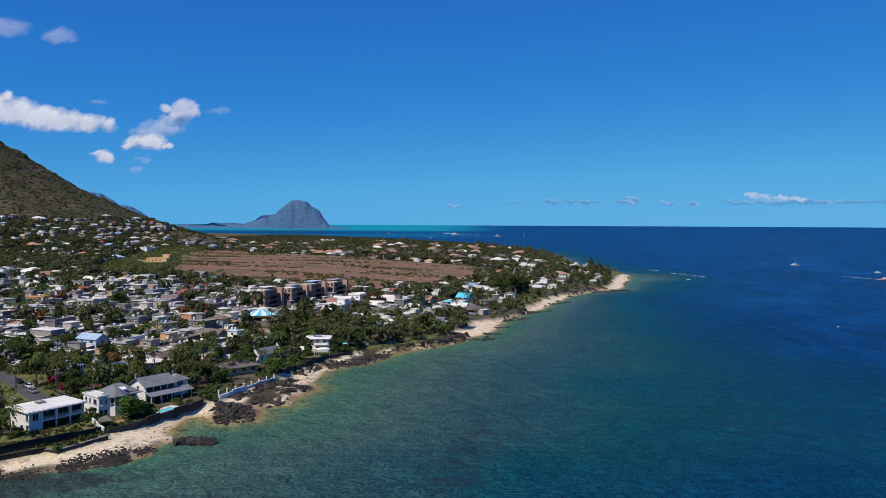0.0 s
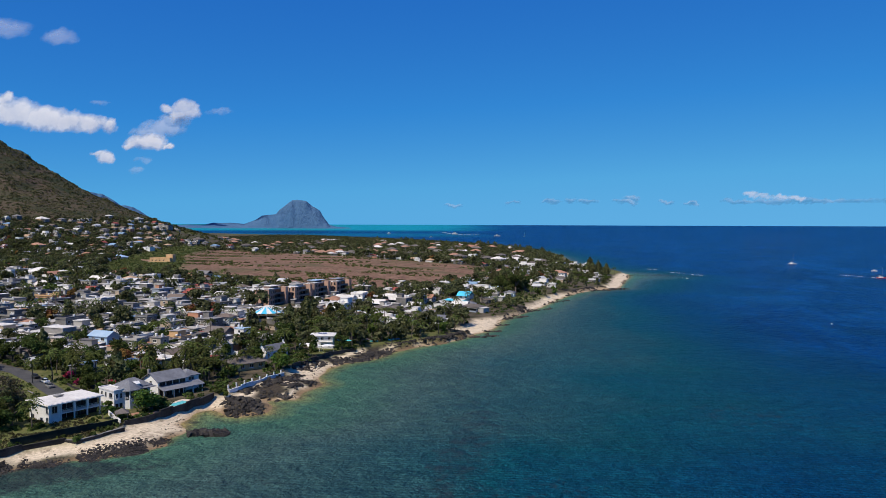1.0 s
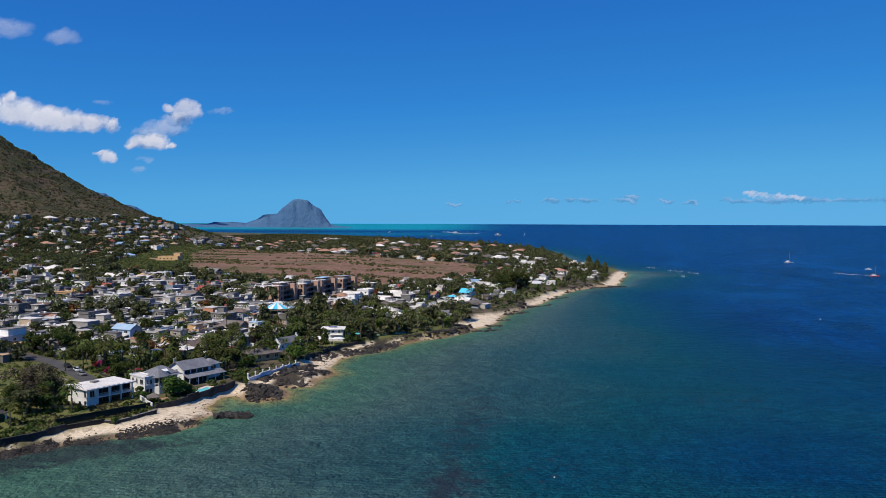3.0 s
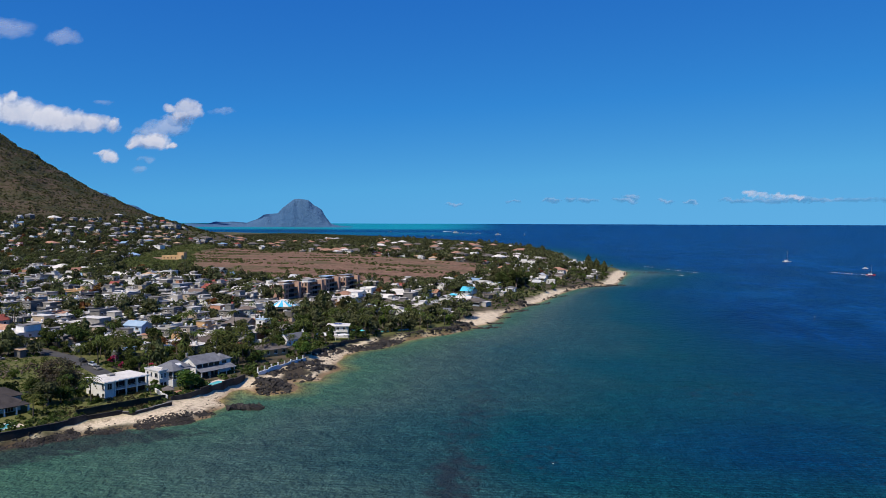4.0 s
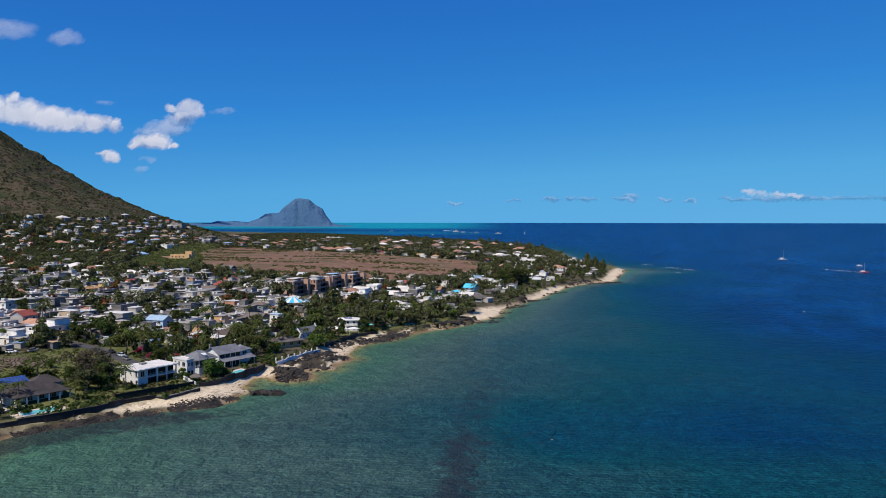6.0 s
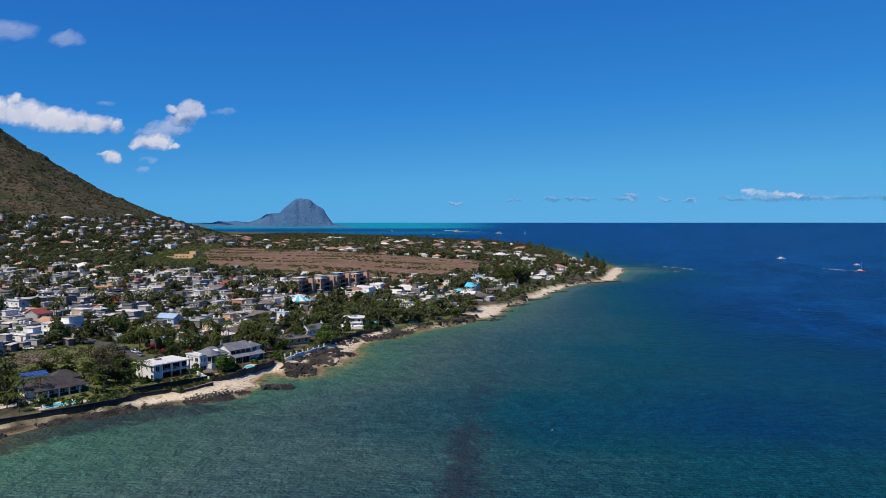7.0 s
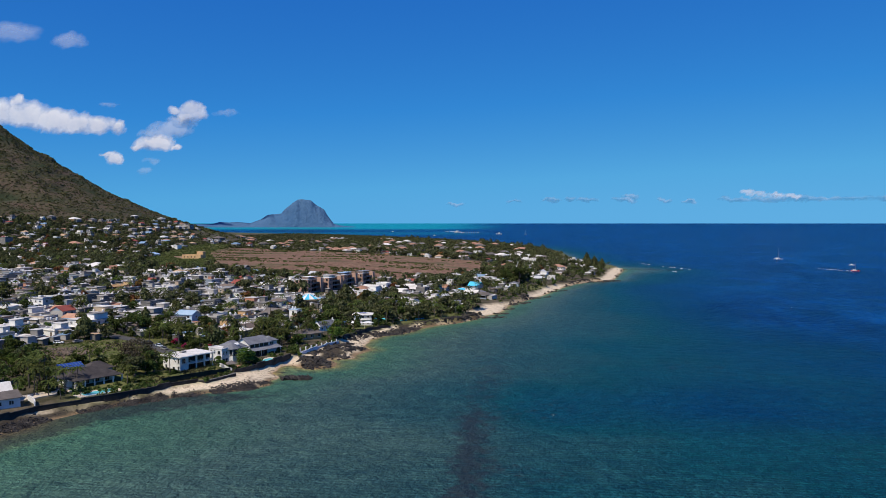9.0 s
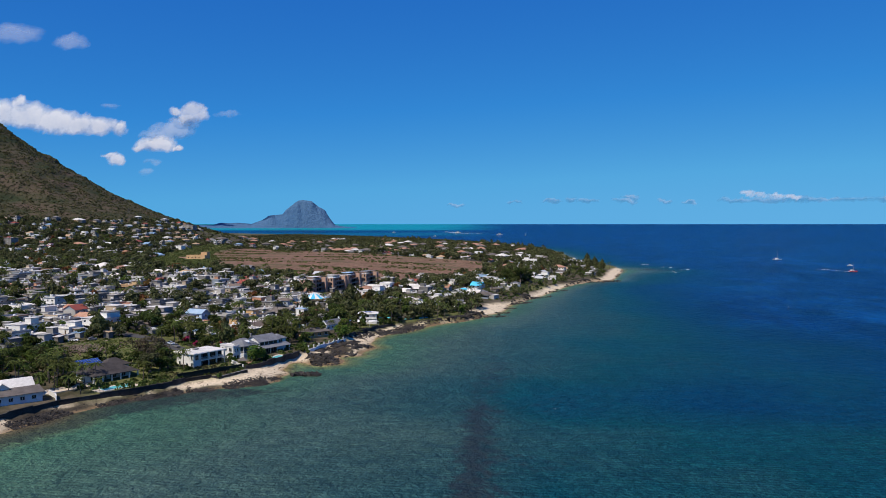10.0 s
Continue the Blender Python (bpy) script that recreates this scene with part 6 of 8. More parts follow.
# houses and beach pavilions of the shore strip, each with open ground on the sea side
for x, y, w, d, st, roof, wall, top, rz in (
    (-14, 473, 14, 8, 1, "hip", "wall_paint", "brown_shingle", -30),
    (-18, 487, 9, 7, 1, "hip", "wall_paint", "grey_shingle", -10),
    (-10, 593, 20, 9, 1, "flat", "white_paint", "white_roof", -20),
    (-1, 613, 9, 8, 1, "hip", "white_paint", "pale_blue_roof", -20),
    (-45, 560, 7, 7, 1, "gable", "white_paint", "white_roof", 60),
    (-38, 427, 9, 7, 1, "gable", "white_paint", "grey_shingle", -20),
    (42, 683, 11, 8, 1, "flat", "white_paint", "white_roof", -25),
    (63, 720, 15, 9, 1, "hip", "wall_paint", "brown_shingle", -15),
    (37, 876, 20, 8, 2, "flat", "white_paint", "flat_roof", -20),
    (110, 1013, 18, 8, 1, "flat", "white_paint", "white_roof", -10),
    (134, 1112, 12, 8, 1, "flat", "white_paint", "white_roof", -10),
    (-101, 482, 13, 8, 1, "gable", "white_paint", "white_roof", -18),
    (-93, 489, 9, 8, 2, "flat", "white_paint", "white_roof", -18),
    (-69, 494, 16, 9, 1, "gable", "white_paint", "white_roof", -18),
    (-61, 507, 13, 8, 1, "flat", "white_paint", "pale_blue_roof", -18),
    (-60, 403, 13, 10, 1, "hip", "white_paint", "white_roof", -18),
    (-61, 436, 14, 9, 1, "hip", "wall_paint", "brown_shingle", -18),
    (-32, 412, 8, 6, 1, "gable", "white_paint", "grey_shingle", -10),
    (11, 574, 8, 7, 1, "hip", "white_paint", "grey_shingle", -10),
    (50, 664, 8, 6, 1, "flat", "white_paint", "white_roof", -10),
):
    house(x, y, w, d, st, roof, wall, top, rz=rz, detail=1)
    TAKEN.append((x + 1, y - d / 2 - 11, 4.0))
    TAKEN.append((x + 1, y - d / 2 - 18, 3.0))

# ---------------------------------------------------------------- shore: walls, pools, lane, cars, rocks


def sea_wall(points, top, thick=0.55, label="", mat="dark_stone", cap="dark_stone"):
    """A garden wall over the beach: sections with a coping."""
    e = thing("sea_wall", points[0][0], points[0][1], 0, label=label, category="wall")
    for (ax, ay), (bx, by) in zip(points, points[1:]):
        L, a = math.hypot(bx - ax, by - ay), math.degrees(math.atan2(by - ay, bx - ax))
        n = max(1, round(L / 7))
        for k in range(n):
            px, py = ax + (bx - ax) * k / n, ay + (by - ay) * k / n
            l = L / n
            t = top + 0.25 * math.sin(px * 1.7)
            s = Shape()
            s.box(0, l, -thick / 2, thick / 2, -0.5, t - 0.12, 0, 0.0)
            ob = part("wall_section", s.mesh("wall_section", mat), e, m=Matrix.Translation((px - points[0][0], py - points[0][1], 0)) @ pose(0, 0, 0, 0, 0, a))
            part("coping", Shape().box(0.01, l - 0.01, -thick / 2 - 0.06, thick / 2 + 0.06, t - 0.118, t).mesh("coping", cap if mat == "dark_stone" else mat), ob)
    return e


sea_wall(WALL_LINE[1:5], 3.5, 0.45, label="dark basalt sea wall below the palm gardens")
sea_wall(WALL_LINE[4:9], 3.55, 0.45, label="dark basalt sea wall below the pool terrace")
sea_wall(WALL_LINE[8:11], 3.2, 0.45, label="dark sea wall with a pale coping below the white villa", cap="grey_concrete")
sea_wall([(-121.6, 168.5), (-113.3, 178.8), (-104.8, 190.2)], 4.9, 0.16, "dark green mesh fence in front of the white villa", "mesh_fence")
sea_wall(WALL_LINE[11:16], 3.9, 0.45, label="dark basalt sea wall under the pool terrace")
sea_wall(WALL_LINE[16:19], 3.6, 0.35, "low wall painted pale blue above the rocks", "pale_wall")
sea_wall([(-80.3, 280), (-71.5, 310.5), (-63, 323)], 3.7, 0.45, "dark stone garden wall above the small beach", "dark_stone")
sea_wall([(-112.8, 199.8), (-108.5, 195), (-104.6, 191.2)], 4.6, 0.3, "white garden wall between two villas", "white_paint")


sea_wall([(-153, 239), (-142, 229), (-128, 218.5)], 5.2, 0.35, "dark stone garden wall along the lane")
sea_wall([(-141, 212), (-154, 222.5), (-172, 237.5)], 4.9, 0.3, "grey boundary wall along the lane", "grey_concrete")

sea_wall([(-153.5, 141.5), (-149.3, 138.2), (-146.6, 134.6)], 4.7, 0.3, "white garden wall beside the pale beach house", "white_paint")


def stone_pillar(x, y):
    z = ground_at(x, y)
    e = thing("gate_pillar", x, y, z, 60, label="white rendered wall pillar on the garden wall", category="pillar", group="pillars along the garden wall")
    part("shaft", cached("pillar", lambda: Shape().box(-0.19, 0.19, -0.19, 0.19, -0.5, 1.75).mesh("shaft", "white_paint")), e)
    part("cap", cached("pillar_cap", lambda: Shape().box(-0.25, 0.25, -0.25, 0.25, 1.75, 1.87, 0, 0.05).mesh("cap", "white_paint")), e)


for k in range(8):
    stone_pillar(-90.1 + k * 1.43, 236 + k * 3.95)


def pool(x, y, rz, w, d, label):
    z = ground_at(x, y)
    e = thing("swimming_pool", x, y, z, rz, label=label, category="pool")
    part("deck", Shape().box(-w / 2 - 2.4, w / 2 + 2.4, -d / 2 - 0.7, d / 2 + 2.0, -0.6, 0.22).mesh("deck", "umber_tile"), e)
    part("rim", parapet_mesh(w + 0.7, d + 0.7, 0.14, "white_paint"), e, m=pose(0, 0, 0.22))
    part("pool_water", Shape().box(-w / 2 - 0.1, w / 2 + 0.1, -d / 2 - 0.1, d / 2 + 0.1, 0.1, 0.3).mesh("pool_water", "pool_water"), e, "clear turquoise pool water")


pool(-98.4, 215.4, 73, 6.5, 2.6, "small turquoise pool on a terrace over the beach")
pool(-136.6, 153.6, 54, 10, 4.2, "turquoise pool beside the solar villa")


def terrace(x, y, rz, w, d, mat, label):
    z = ground_at(x, y)
    ob = new("patio", Shape().box(-w / 2, w / 2, -d / 2, d / 2, -0.8, 0.12).mesh("patio", mat))
    ob.matrix_world = pose(x, y, z, 0, 0, rz)
    tagged(ob, label, "patio", kind="structure")


terrace(-153, 150.5, 58, 22, 9, "umber_tile", "pale stone terrace under palms")
terrace(-105, 201.5, 62, 12, 5.5, "terracotta", "reddish tiled patio below the turret house")


def parasol(x, y, mat, label, r=1.7):
    z = ground_at(x, y)
    e = thing("gazebo", x, y, z, 30, label=label, category="gazebo")
    part("canopy", Shape().hip(-r, r, -r, r, 2.3, 3.5, 0.2, 0.08).mesh("canopy", mat), e)
    for sx in (-1, 1):
        for sy in (-1, 1):
            part("post", cached("gpost", lambda: Shape().box(-0.07, 0.07, -0.07, 0.07, -0.3, 2.3).mesh("post", "timber")), e, m=pose(sx * r * 0.85, sy * r * 0.85, 0))


parasol(-106.3, 195.3, "brown_shingle", "small shingled gazebo by the garden wall")
parasol(-139.4, 253.4, "white_roof", "white canopy among the garden trees", 3.2)


def lane(points, width, label):
    v, f = [], []
    pts = [Vector((a, b, 0)) for a, b in points]
    dense = [pts[i].lerp(pts[i + 1], k / 8) for i in range(len(pts) - 1) for k in range(8)] + [pts[-1]]
    for i, p in enumerate(dense):
        d = (dense[min(i + 1, len(dense) - 1)] - dense[max(i - 1, 0)]).normalized()
        for sgn in (-1, 1):
            q = p + Vector((-d.y, d.x, 0)) * sgn * width / 2
            v.append((q.x, q.y, ground_at(q.x, q.y) + 0.10))
        if i:
            f.append((2 * i - 2, 2 * i - 1, 2 * i + 1, 2 * i))
    n = len(v)
    v += [(a, b, c - 0.6) for a, b, c in v]
    f += [(2 * i + n, 2 * i, 2 * i + 2, 2 * i + 2 + n) for i in range(len(dense) - 1)] + [(2 * i + 1, 2 * i + 1 + n, 2 * i + 3 + n, 2 * i + 3) for i in range(len(dense) - 1)]
    ob = new("road", mesh_of("road", v, f, ["asphalt"]))
    tagged(ob, label, "road", kind="structure")


LANE = [(-215, 262), (-190, 253), (-171.5, 245), (-152.5, 230), (-136, 215)]
lane(LANE, 6.0, "grey asphalt lane leading down to the shore")
lane([(-60, 1215), (-30, 1050), (-4, 880), (4, 820)], 9, "pale asphalt road beside the dry field")
lane([(-340, 480), (-290, 420), (-245, 370), (-226, 300), (-215, 262)], 6.0, "asphalt street through the town")


def car(x, y, rz, mat, label):
    z = ground_at(x, y) + 0.12
    e = thing("car", x, y, z, rz, label=label, category="car", group="parked cars")
    part("body", cached(("car", mat), lambda: Shape().box(-2.1, 2.1, -0.85, 0.85, 0.25, 0.62).box(-2.05, 2.05, -0.83, 0.83, 0.62, 0.85, 0, 0.08).mesh("body", mat)), e)
    part("cabin", cached("cabin", lambda: Shape().box(-1.7, 1.0, -0.76, 0.76, 0.85, 1.38, 0, 0.28).mesh("cabin", "glass")), e)
    part("cabin_roof", cached(("carroof", mat), lambda: Shape().box(-1.4, 0.7, -0.5, 0.5, 1.38, 1.44, 0, 0.02).mesh("cabin_roof", mat)), e)
    for sx in (-1.3, 1.3):
        for sy in (-0.8, 0.8):
            w = part("wheel", cached("wheel", lambda: Shape().tube([(0, -0.1, 0), (0, 0.1, 0)], [0.32, 0.32], 12).mesh("wheel", "black_plastic_and_shade")), e, m=pose(sx, sy, 0.32))
            part("rim", cached("rim", lambda: Shape().tube([(0, -0.115, 0), (0, 0.115, 0)], [0.17, 0.17], 8).mesh("rim", "steel")), w)


car(-153, 232, -40, "car_paint", "white parked car on the lane")
car(-148, 226.6, -40, "grey_concrete", "dark grey parked car on the lane")
car(-160, 237.2, -38, "black_plastic_and_shade", "black parked car on the lane")
car(-196, 226, 20, "car_paint", "pale parked car beside the vacant lot")
car(-190, 231, 60, "grey_concrete", "grey parked car beside the vacant lot")


def rock_mesh(seed, sub):
    bm = bmesh.new()
    bmesh.ops.create_icosphere(bm, subdivisions=sub, radius=1.0)
    o = Vector((seed * 7.3, seed * 3.1, 0))
    r = random.Random(seed)
    cuts = [(Vector((r.gauss(0, 1), r.gauss(0, 1), r.gauss(0.3, 1))).normalized(), r.uniform(0.5, 0.85)) for _ in range(9)]
    for vt in bm.verts:
        n = noise.noise(vt.co * 1.1 + o) * 0.6 + noise.noise(vt.co * 2.9 + o) * 0.42
        c = vt.co * (1 + n)
        for pn, pd in cuts:
            over = c.dot(pn) - pd
            if over > 0:
                c = c - pn * over
        vt.co = Vector((c.x * 1.15, c.y * 0.9, c.z * 0.8))
    me = bpy.data.meshes.new("rock")
    bm.to_mesh(me)
    bm.free()
    me.materials.append(MATS["basalt"])
    return me


ROCKS = [rock_mesh(k, 2) for k in range(8)]
rk = random.Random(5)
spots = []
small_rocks = []
rock_count = 0
for (ax, ay, bx, by, wide, count, lo, hi) in (
        (-147.5, 112, -141.5, 131, 5.0, 300, 0.5, 1.2), (-135.5, 139, -117.5, 162, 5.6, 640, 0.4, 1.2), (-115.5, 162.5, -105, 166.5, 3.5, 170, 0.5, 1.2), (-105.5, 171, -92, 181, 5.0, 270, 0.5, 1.25), (-93, 183, -90, 189, 3, 50, 0.4, 1.1), (-112, 162, -97, 170.5, 2.2, 130, 0.4, 1.1), (-98, 170.5, -90, 178, 2.4, 140, 0.4, 1.1),
        (-86, 194.5, -75.5, 196.5, 2.8, 95, 0.7, 2.5), (-84, 219, -73, 219.5, 5, 58, 0.8, 2.2), (-88, 228, -77, 227, 6, 50, 0.8, 2.2), (-80, 239.5, -68, 240, 4, 20, 0.8, 2.2), (-81, 249, -69, 251, 4, 26, 0.8, 2.3), (-76, 259, -65, 260.5, 4, 26, 0.8, 2.4),
        (-78, 270, -73, 271, 4, 18, 0.9, 2.0), (-79, 280, -73, 300, 4.5, 50, 0.7, 2.2), (-87, 238, -78, 264, 4, 44, 0.6, 2.2), (-84, 252, -78, 268, 3, 26, 0.6, 2.2), (-71, 304, -55, 312, 5, 80, 0.6, 2.0), (-57, 314, -50, 330, 4, 50, 0.6, 2.0), (-62, 318, -47, 336, 5, 60, 0.6, 1.7),
        (-52, 338, -30, 357, 5, 70, 0.6, 1.7), (-34, 356, -16, 378, 5, 75, 0.6, 1.8), (-14, 382, 2, 390, 3, 40, 0.6, 2.4), (-6, 404, 4, 406, 2, 26, 0.5, 2.3), (-1, 428, 8, 434, 2, 24, 0.5, 2.3),
        (6, 458, 20, 476, 3, 40, 0.6, 2.5), (14, 492, 40, 524, 4, 60, 0.6, 2.5), (40, 560, 56, 580, 3, 26, 0.6, 2.3), (85, 668, 122, 696, 5, 80, 0.8, 3.0), (66, 640, 84, 668, 4, 30, 0.7, 1.6),
        (128, 745, 140, 800, 4, 30, 0.7, 1.6), (160, 880, 200, 905, 9, 36, 0.8, 2.0), (200, 860, 232, 880, 8, 26, 0.8, 1.9), (150, 855, 165, 905, 4, 26, 0.8, 1.8)):
    L = math.hypot(bx - ax, by - ay)
    for k in range(int(count * (3.0 if hi > 2.1 else 4.6))):
        u, off = rk.random(), rk.gauss(-1.3 if by < 195 else -1.0, wide * 0.45)
        x, y = ax + (bx - ax) * u - (by - ay) / L * off, ay + (by - ay) * u + (bx - ax) / L * off
        size = 0.24 + (hi * 0.78 - 0.24) * rk.random() ** (2.0 if hi > 2.1 else 2.6)
        spots.append((x, y, size * (0.72 if y < 200 and hi < 1.5 else 0.9), lo, hi))
for (ax, ay), (bx, by) in zip(COAST[4:37], COAST[5:38]):
    L = math.hypot(bx - ax, by - ay)
    for k in range(int(L * 3.5)):
        u, off = rk.random(), abs(rk.gauss(0, 4.5))
        x, y = ax + (bx - ax) * u - (by - ay) / L * off, ay + (by - ay) * u + (bx - ax) / L * off
        if signed_distance(x, y, TERRACE) < -0.7:
            spots.append((x, y, 0.10 + 0.34 * rk.random() ** 2, 0.1, 0.5))
for (ax, ay), (bx, by) in zip(COAST[35:47], COAST[36:48]):
    L = math.hypot(bx - ax, by - ay)
    for k in range(int(L * 1.6)):
        u, off = rk.random(), rk.gauss(0.2, 1.3)
        x, y = ax + (bx - ax) * u - (by - ay) / L * off, ay + (by - ay) * u + (bx - ax) / L * off
        if beach_width(y) < 3 or rk.random() < 0.12:
            spots.append((x, y, 0.35 + 1.3 * rk.random() ** 2, 0.3, 1.6))
gz = ground(np.array([p[0] for p in spots]), np.array([p[1] for p in spots]))[0]
for (x, y, size, lo, hi), h in zip(spots, gz.tolist()):
    h = max(h, 0.05 if y < 200 and x > -88 else -0.35)
    m = Matrix.LocRotScale((x, y, h + size * 0.04), Euler((rk.uniform(-0.3, 0.3), rk.uniform(-0.3, 0.3), rk.uniform(0, 6.28))), (size, size * rk.uniform(0.7, 1.1), size * (rk.uniform(0.85, 1.2) if hi > 1.9 else rk.uniform(0.55, 0.95))))
    if size > 0.5 and rock_count < 300 and y < 420:
        ob = new("rock", rk.choice(ROCKS))
        ob.matrix_world = m
        tagged(ob, "rough black basalt boulder at the water's edge", "rock", group="basalt boulders on the shore")
        rock_count += 1
    else:
        small_rocks.append((rk.randrange(4), m))
tiny = [rock_mesh(20 + k, 1) for k in range(4)]
vs, fs = [], []
for k, m in small_rocks:
    o = len(vs)
    vs += [m @ vt.co for vt in tiny[k].vertices]
    fs += [tuple(o + i for i in p.vertices) for p in tiny[k].polygons]
tagged(new("rocks", mesh_of("rocks", vs, fs, ["basalt"])), "scattered black basalt rubble along the waterline", "rocks", kind="stuff")

# ---------------------------------------------------------------- boats, surf, mountains, clouds


def put_far(ob, x, y, rz=0.0, size=1.0):
    p = far_away(np.array([[x, y, 0.0]]))[0]
    k = float(np.linalg.norm(p - EYE) / np.linalg.norm(np.array((x, y, 0.0)) - EYE)) * size
    ob.matrix_world = Matrix.LocRotScale(p, Euler((0, 0, radians(rz))), (k, k, k))


def hull(L, w, h, mat, name="hull"):
    s = Shape()
    st = [(-0.5, 0.75, 0), (-0.2, 1.0, 0), (0.2, 0.9, 0.05), (0.42, 0.4, 0.15), (0.5, 0.04, 0.3)]
    v = []
    for u, k, lift in st:
        v += [(u * L, -w / 2 * k, h * (1 + lift)), (u * L, w / 2 * k, h * (1 + lift)), (u * L, w * 0.2 * k, -0.4), (u * L, -w * 0.2 * k, -0.4)]
    f = [(3, 2, 1, 0)]
    for i in range(len(st) - 1):
        a, b = 4 * i, 4 * i + 4
        f += [(a, a + 1, b + 1, b), (a + 1, a + 2, b + 2, b + 1), (a + 2, a + 3, b + 3, b + 2), (a + 3, a, b, b + 3)]
    return s.add(v, f).mesh(name, mat)


def catamaran(x, y, rz, size, mat, label):
    e = thing("catamaran", label=label, category="boat")
    for sy in (-3, 3):
        part("hull", hull(14, 1.7, 1.3, mat), e, m=pose(0, sy, 0))
    part("deck", Shape().box(-5.5, 3, -3, 3, 1.1, 1.5).mesh("deck", "white_paint"), e)
    part("cabin", Shape().box(-4, 1.5, -2.4, 2.4, 1.5, 2.8, 0, 0.4).mesh("cabin", "white_paint"), e)
    part("cabin_window", Shape().box(-3.4, 1.6, -2.45, 2.45, 1.9, 2.3, 0, 0.1).mesh("cabin_window", "glass"), e)
    part("mast", Shape().tube([(0.8, 0, 1.5), (0.8, 0, 19)], [0.3, 0.22], 6).mesh("mast", "steel"), e)
    part("boom", Shape().tube([(0.8, 0, 3.6), (-5.5, 0, 3.8)], [0.12, 0.3], 6).mesh("boom", "white_paint"), e)
    put_far(e, x, y, rz, size)


def motor_boat(x, y, rz, size, label):
    e = thing("motor_boat", label=label, category="boat")
    part("hull", hull(8, 2.6, 1.2, "white_paint"), e)
    part("cabin", Shape().box(-1.5, 1.6, -0.9, 0.9, 1.2, 2.6, 0, 0.25).mesh("cabin", "white_paint"), e)
    part("windscreen", Shape().box(-1.2, 1.7, -0.92, 0.92, 1.8, 2.3, 0, 0.12).mesh("windscreen", "glass"), e)
    put_far(e, x, y, rz, size)


def sail_boat(x, y, rz, size):
    e = thing("sail_boat", label="small distant sailing boat with white sail", category="boat")
    part("hull", hull(9, 2.6, 1.0, "white_paint"), e)
    part("mast", Shape().tube([(0.6, 0, 0.8), (0.6, 0, 12)], [0.1, 0.06], 6).mesh("mast", "steel"), e)
    part("sail", Shape().add([(0.4, -0.05, 1.8), (-3.8, -0.3, 1.8), (0.4, -0.05, 11.6), (0.4, 0.05, 1.8), (-3.8, -0.2, 1.8), (0.4, 0.05, 11.6)], [(0, 1, 2), (5, 4, 3), (0, 3, 4, 1), (1, 4, 5, 2), (2, 5, 3, 0)]).mesh("sail", "white_paint"), e)
    put_far(e, x, y, rz, size)


def kayak(x, y, rz, mat, label):
    e = thing("kayak", x, y, ground_at(x, y) + 0.3, rz, label=label, category="kayak", group="kayaks drawn up on the shore")
    part("hull", hull(4.2, 0.9, 0.35, mat), e)
    part("seat", Shape().box(-0.7, -0.3, -0.25, 0.25, 0.36, 0.6, 0, 0.05).mesh("seat", "black_plastic_and_shade"), e)


kayak(-50, 350, 30, "pool_water", "teal kayak drawn up above the rocks")
kayak(-48.6, 351.5, 34, "blue_paint", "blue kayak drawn up above the rocks")
kayak(-58, 343, 20, "pool_water", "teal kayak drawn up above the rocks")
parasol(-70, 331, "pool_water", "teal canopy over a beach terrace", 2.6)
parasol(-62, 337, "timber", "dark timber beach shelter", 2.4)
catamaran(460.8, 1178.1, 25, 0.95, "white_paint", "white catamaran at anchor with bare mast")
catamaran(443.3, 875.0, -12, 0.66, "red_paint", "red-hulled catamaran under way with bare mast")
motor_boat(499.6, 1006.4, -15, 0.9, "small white motor boat offshore")
sail_boat(135, 3807, 60, 2.2)
motor_boat(-275, 4659, 160, 5.0, "distant white boat under way across the lagoon")
motor_boat(-726, 4866, 30, 3.0, "distant white boat on the lagoon")
motor_boat(-309, 3384, 20, 2.2, "distant white boat on the lagoon")
motor_boat(-5, 3900, 0, 4.0, "distant white boat offshore")


def float_buoy(x, y, size):
    e = thing("buoy", x, y, 0, label="small white mooring buoy on the water", category="buoy")
    part("ball", Shape().tube([(0, 0, -0.2), (0, 0, 0), (0, 0, 0.3), (0, 0, 0.5), (0, 0, 0.58)], [0.25, 0.42, 0.42, 0.25, 0.06], 10).mesh("ball", "white_paint", smooth=True), e, m=Matrix.Scale(size, 4))
    part("ring", Shape().tube([(0, 0, 0.55), (0, 0, 0.75)], [0.06, 0.05], 6).mesh("ring", "steel"), e, m=Matrix.Scale(size, 4))


float_buoy(14.8, 147.5, 0.45)
float_buoy(205, 455.5, 1.0)


def radio_mast(x, y, h):
    """Red and white lattice mast: three legs, cross braces in bands."""
    e = thing("radio_mast", x, y, ground_at(x, y), label="tall red and white lattice radio mast", category="mast")
    for k in range(6):
        s, z0, z1 = Shape(), h * k / 6, h * (k + 1) / 6
        for j in range(3):
            a, b = 2.094 * j, 2.094 * (j + 1)
            r0, r1 = 1.6 * (1 - 0.8 * z0 / h), 1.6 * (1 - 0.8 * z1 / h)
            s.tube([(r0 * math.cos(a), r0 * math.sin(a), z0), (r1 * math.cos(a), r1 * math.sin(a), z1)], [0.22, 0.2], 5)
            s.tube([(r0 * math.cos(a), r0 * math.sin(a), z0), (r1 * math.cos(b), r1 * math.sin(b), z1)], [0.1, 0.1], 4)
        part("mast_section", s.mesh("mast_section", "red_paint" if k % 2 == 0 else "white_paint"), e)


